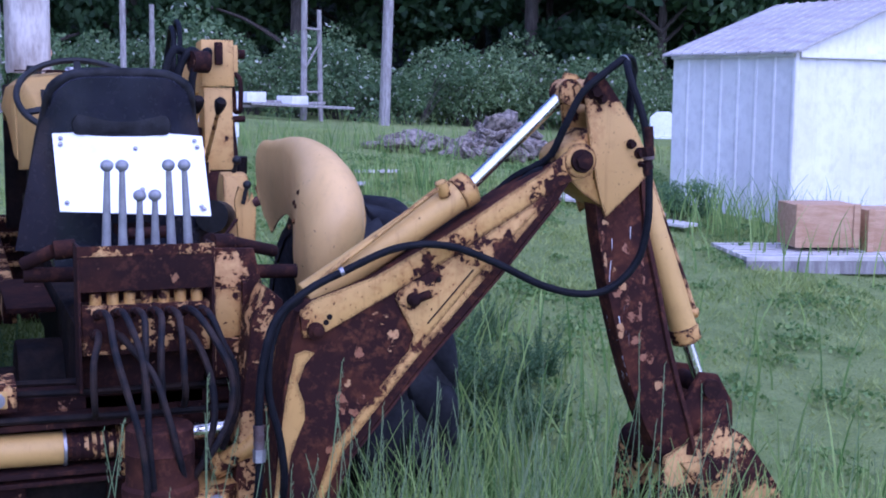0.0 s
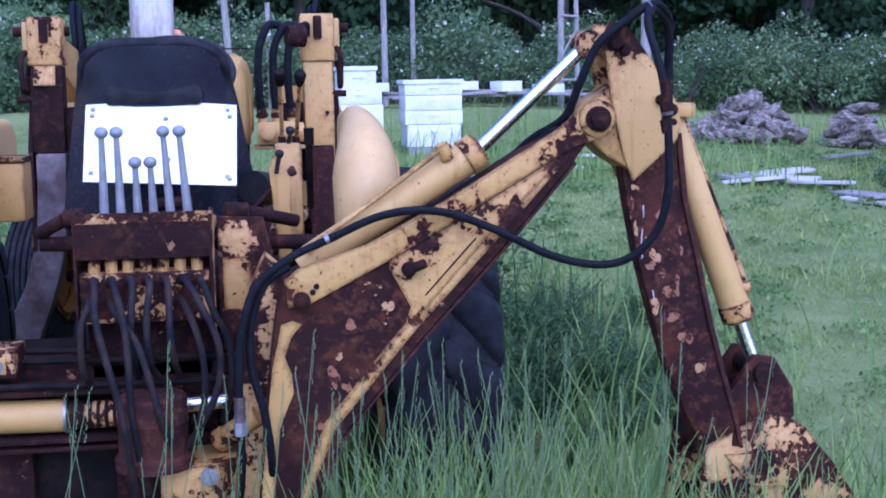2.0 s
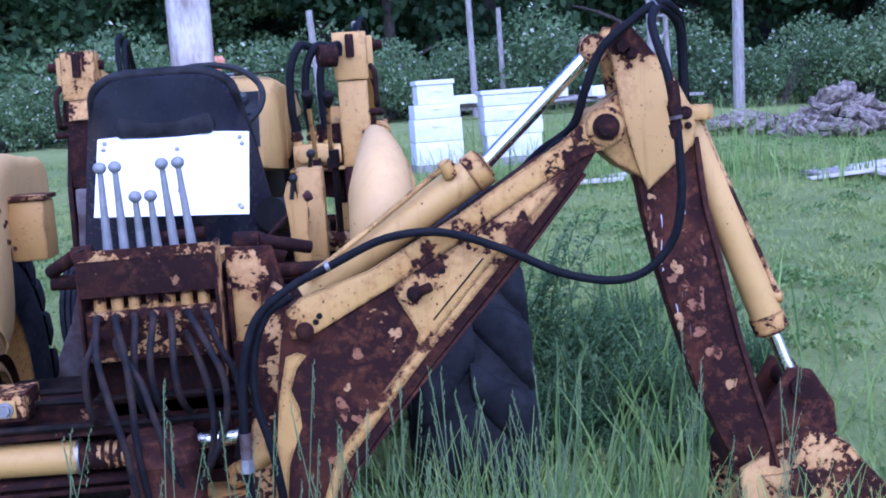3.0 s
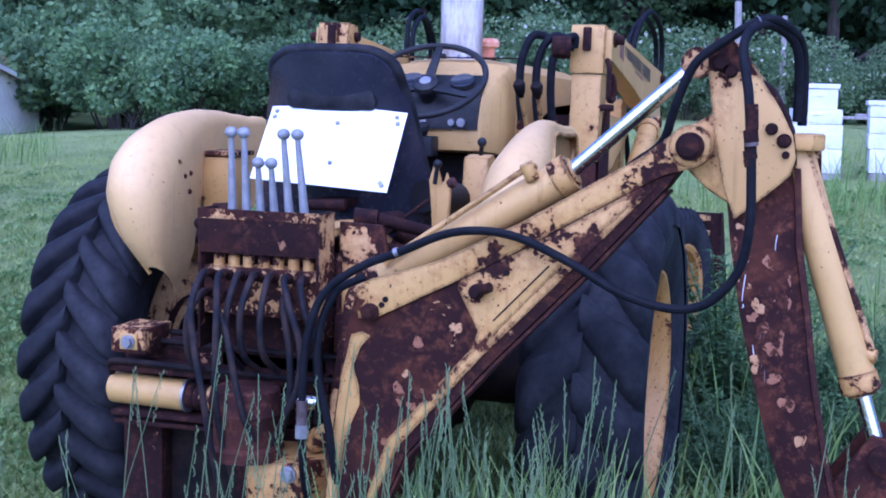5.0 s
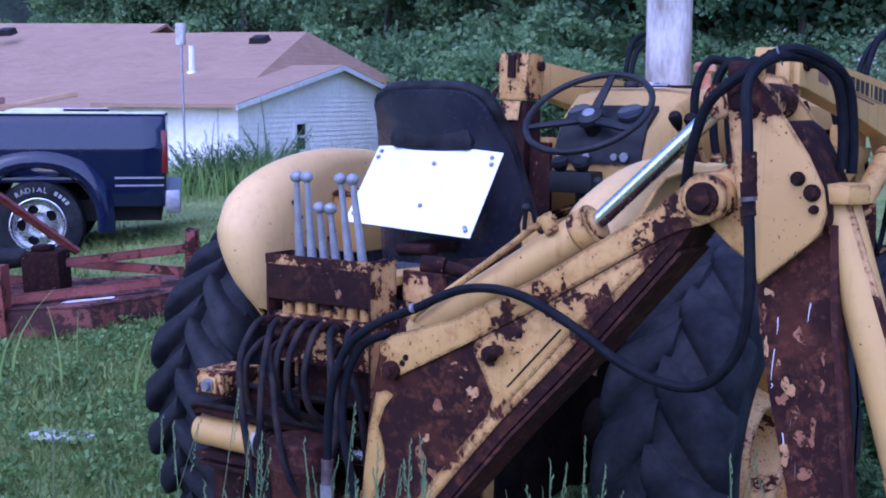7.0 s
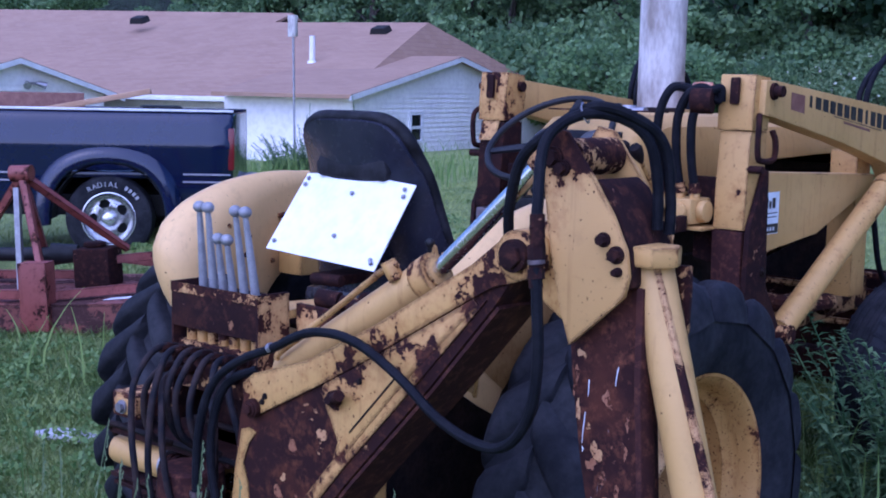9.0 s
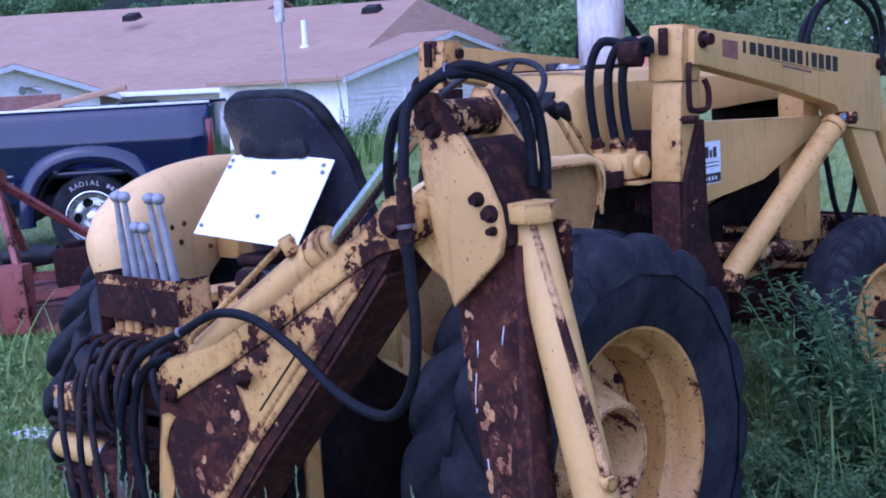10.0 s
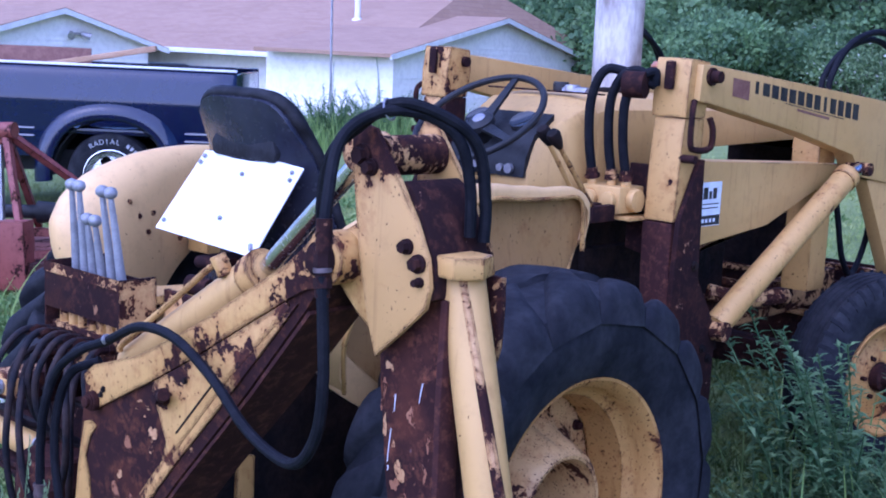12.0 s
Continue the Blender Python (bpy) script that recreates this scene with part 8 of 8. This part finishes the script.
def grass_mesh(name, xy, length, width, lean, rng, material, segs=1):
    n = len(xy)
    z = np.array([ground_z(x, y) for x, y in xy]) + 0.005
    p0 = np.column_stack([xy, z])
    a = rng.uniform(0, 2 * np.pi, n)
    side = np.column_stack([np.cos(a), np.sin(a), np.zeros(n)])
    b = rng.uniform(0, 2 * np.pi, n)
    ln = length * rng.uniform(0.55, 1.25, n)
    bend = np.column_stack([np.cos(b), np.sin(b), np.zeros(n)]) * (ln * lean * rng.uniform(0.2, 1.3, n))[:, None]
    verts, faces = [], []
    if segs == 1:
        tip = p0 + bend + np.column_stack([np.zeros(n), np.zeros(n), ln])
        v = np.stack([p0 - side * width / 2, p0 + side * width / 2, tip], 1).reshape(-1, 3)
        f = np.arange(n)[:, None] * 3 + np.array([[0, 1, 2]])
        me = mesh_np(name, v, f, material)
    else:
        rows = []
        for k in range(segs + 1):
            u = k / segs
            c = p0 + bend * u ** 2 + np.column_stack([np.zeros(n), np.zeros(n), ln * (u - 0.12 * lean * u * u)])
            w = width * (1 - 0.85 * u ** 1.5)
            rows += [c - side * w / 2, c + side * w / 2]
        v = np.stack(rows, 1).reshape(-1, 3)
        base_i = np.arange(n)[:, None] * (2 * (segs + 1))
        f = np.concatenate([base_i + np.array([[2 * k, 2 * k + 1, 2 * k + 3, 2 * k + 2]]) for k in range(segs)])
        me = mesh_np(name, v, f, material)
    return new(name, me)


rng = np.random.default_rng(77)
# short lawn, thinning with distance from the machine
pts = np.concatenate([np.column_stack([rng.uniform(-7, 8, 120000), rng.uniform(-3.2, 9, 120000)]), np.column_stack([rng.uniform(-14, 12, 60000), rng.uniform(3, 16, 60000)])])
tuft = np.array([noise.noise(Vector((x * 1.1, y * 1.1, 3.0))) + 0.6 * noise.noise(Vector((x * 3.7, y * 3.7, 9.0))) for x, y in pts])
keep = tuft > rng.uniform(-0.75, 0.1, len(pts))
pts, tuft = pts[keep], tuft[keep]
lawn = grass_mesh("lawn_grass", pts, 0.030 + 0.075 * np.clip(tuft, 0, 0.8), 0.013, 1.1, rng, "grass")
tagged(lawn, "short uneven lawn grass", "grass", kind="stuff")
# thicker mown grass beyond and below the machine, shade put into its darker colour
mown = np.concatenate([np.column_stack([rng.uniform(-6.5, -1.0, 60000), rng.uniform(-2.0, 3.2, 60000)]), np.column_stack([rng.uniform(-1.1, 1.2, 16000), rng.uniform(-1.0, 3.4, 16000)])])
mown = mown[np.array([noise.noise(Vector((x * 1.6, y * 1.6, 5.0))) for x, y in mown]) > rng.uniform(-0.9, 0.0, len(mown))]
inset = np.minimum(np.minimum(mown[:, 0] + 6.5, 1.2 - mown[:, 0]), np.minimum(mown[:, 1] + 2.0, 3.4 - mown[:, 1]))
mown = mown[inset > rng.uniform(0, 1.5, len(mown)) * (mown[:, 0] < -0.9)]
tagged(grass_mesh("mown_grass", mown, 0.065, 0.013, 1.1, rng, "shaded_grass"), "thick mown grass beside and under the machine, darkened for shade", "grass", kind="stuff")
# round tufts of clover and broad weeds in the lawn
cc = np.concatenate([np.column_stack([rng.uniform(1.4, 8, 330), rng.uniform(-0.6, 11, 330)]), np.column_stack([rng.uniform(-6.5, -1.3, 200), rng.uniform(-1.5, 7, 200)]), np.column_stack([rng.uniform(-4.5, -0.9, 260), rng.uniform(-1.2, 2.4, 260)])])
tw = rng.uniform(0.07, 0.24, len(cc))
clover = []
for (x, y), w_ in zip(cc, tw):
    n = int(34 + 260 * w_)
    q = rng.normal(0, 0.5, (n, 2)) * w_
    h = 0.012 + 0.45 * w_ * np.exp(-(q ** 2).sum(1) / (w_ * w_ * 0.6)) * rng.uniform(0.5, 1, n)
    clover.append(np.column_stack([x + q[:, 0], y + q[:, 1], [ground_z(x + a, y + b) for a, b in q] + h]))
cv, cf = leaf_quads(np.concatenate(clover), 5, 0.022, 0.034, rng)
tagged(new("clover_tufts", mesh_np("clover_tufts", cv, cf, "clover")), "round tufts of clover and weeds in the lawn", "clover", kind="stuff")
# tall grass standing round the machine
cl = []
for cx, cy, sx, sy, n in ((1.3, -0.35, 0.5, 0.35, 650), (1.15, -1.2, 0.35, 0.16, 900), (0.75, -1.3, 0.25, 0.10, 300), (1.9, -1.3, 0.4, 0.2, 500), (1.6, -1.15, 0.6, 0.35, 1300), (0.75, -1.05, 0.4, 0.22, 900), (2.3, -0.7, 0.5, 0.4, 200), (1.7, 0.2, 0.5, 0.4, 90), (0.2, -1.0, 0.4, 0.15, 200), (-0.5, -0.9, 0.4, 0.25, 160),
                          (1.6, 1.6, 0.5, 0.8, 160), (3.2, 1.5, 1.0, 1.2, 60), (-1.6, 0.6, 0.5, 0.8, 16), (0.6, 2.8, 0.7, 0.5, 300), (-4.2, 1.15, 0.9, 0.15, 14), (-9.3, 8.8, 0.9, 0.6, 1500), (7.0, 4.1, 1.0, 0.4, 300), (6.0, 5.6, 0.5, 0.4, 200), (5.5, 12.0, 2.5, 0.5, 500), (3.6, 7.6, 1.0, 0.7, 350), (1.5, 7.5, 1, 0.4, 250)):
    cl.append(np.column_stack([rng.normal(cx, sx, n), rng.normal(cy, sy, n)]))
pts = np.concatenate(cl)
keep = ~((np.abs(pts[:, 0]) < 0.55) & (pts[:, 1] > -0.75) & (pts[:, 1] < 3.2))
tall = grass_mesh("tall_grass", pts[keep], 0.44, 0.014, 0.4, rng, "tall_grass", 4)
tagged(tall, "tall uncut grass standing round the machine", "grass", kind="stuff")
# longer bright blades in front of the boom and the right wheel
cl = []
for cx, cy, sx, sy, n in ((0.80, -0.48, 0.15, 0.07, 300), (0.85, -0.80, 0.24, 0.12, 620), (1.15, -1.0, 0.25, 0.14, 480), (0.60, -1.0, 0.16, 0.08, 220), (1.5, -1.1, 0.2, 0.16, 260), (1.75, -0.95, 0.25, 0.2, 200)):
    cl.append(np.column_stack([rng.normal(cx, sx, n), rng.normal(cy, sy, n)]))
meadow = grass_mesh("meadow_grass", np.concatenate(cl), 0.60, 0.010, 0.32, rng, "tall_grass", 5)
tagged(meadow, "long bright grass blades before the wheel", "grass", kind="stuff")
# seed stalks
sp = np.concatenate([np.column_stack([rng.normal(1.3, 0.55, 70), rng.normal(-0.95, 0.3, 70)]), np.column_stack([rng.normal(0.6, 0.35, 24), rng.normal(-1.15, 0.12, 24)]), np.column_stack([rng.normal(0.35, 0.35, 34), rng.normal(-1.0, 0.10, 34)]), np.column_stack([rng.normal(0.85, 0.28, 46), rng.normal(-1.12, 0.14, 46)])])
bm = bmesh.new()
for k, (x, y) in enumerate(sp):
    z = ground_z(x, y)
    h = rnd.uniform(0.6, 0.9) if k < 94 else rnd.uniform(0.7, 1.08)
    lx, ly = rnd.uniform(-0.16, 0.16), rnd.uniform(-0.12, 0.12)
    line = [(x, y, z), (x + lx * 0.3, y + ly * 0.3, z + h * 0.55), (x + lx, y + ly, z + h)]
    tube(bm, line, 0.0022, 3, 3, 0.0012)
    e = Vector(line[2])
    d = Vector((lx, ly, h)).normalized()
    for i in range(13):
        c = e - d * 0.011 * i
        s = Vector((rnd.uniform(-1, 1), rnd.uniform(-1, 1), 1.6)).normalized() * 0.010
        bm.faces.new([bm.verts.new(q) for q in (c, c + s * 0.6 + d.orthogonal() * 0.0025, c + s * 1.2 + d * 0.006)])
tagged(part("seed_stalks", bm, "seed"), "tall grass stalks with pale seed heads", "grass", kind="stuff")
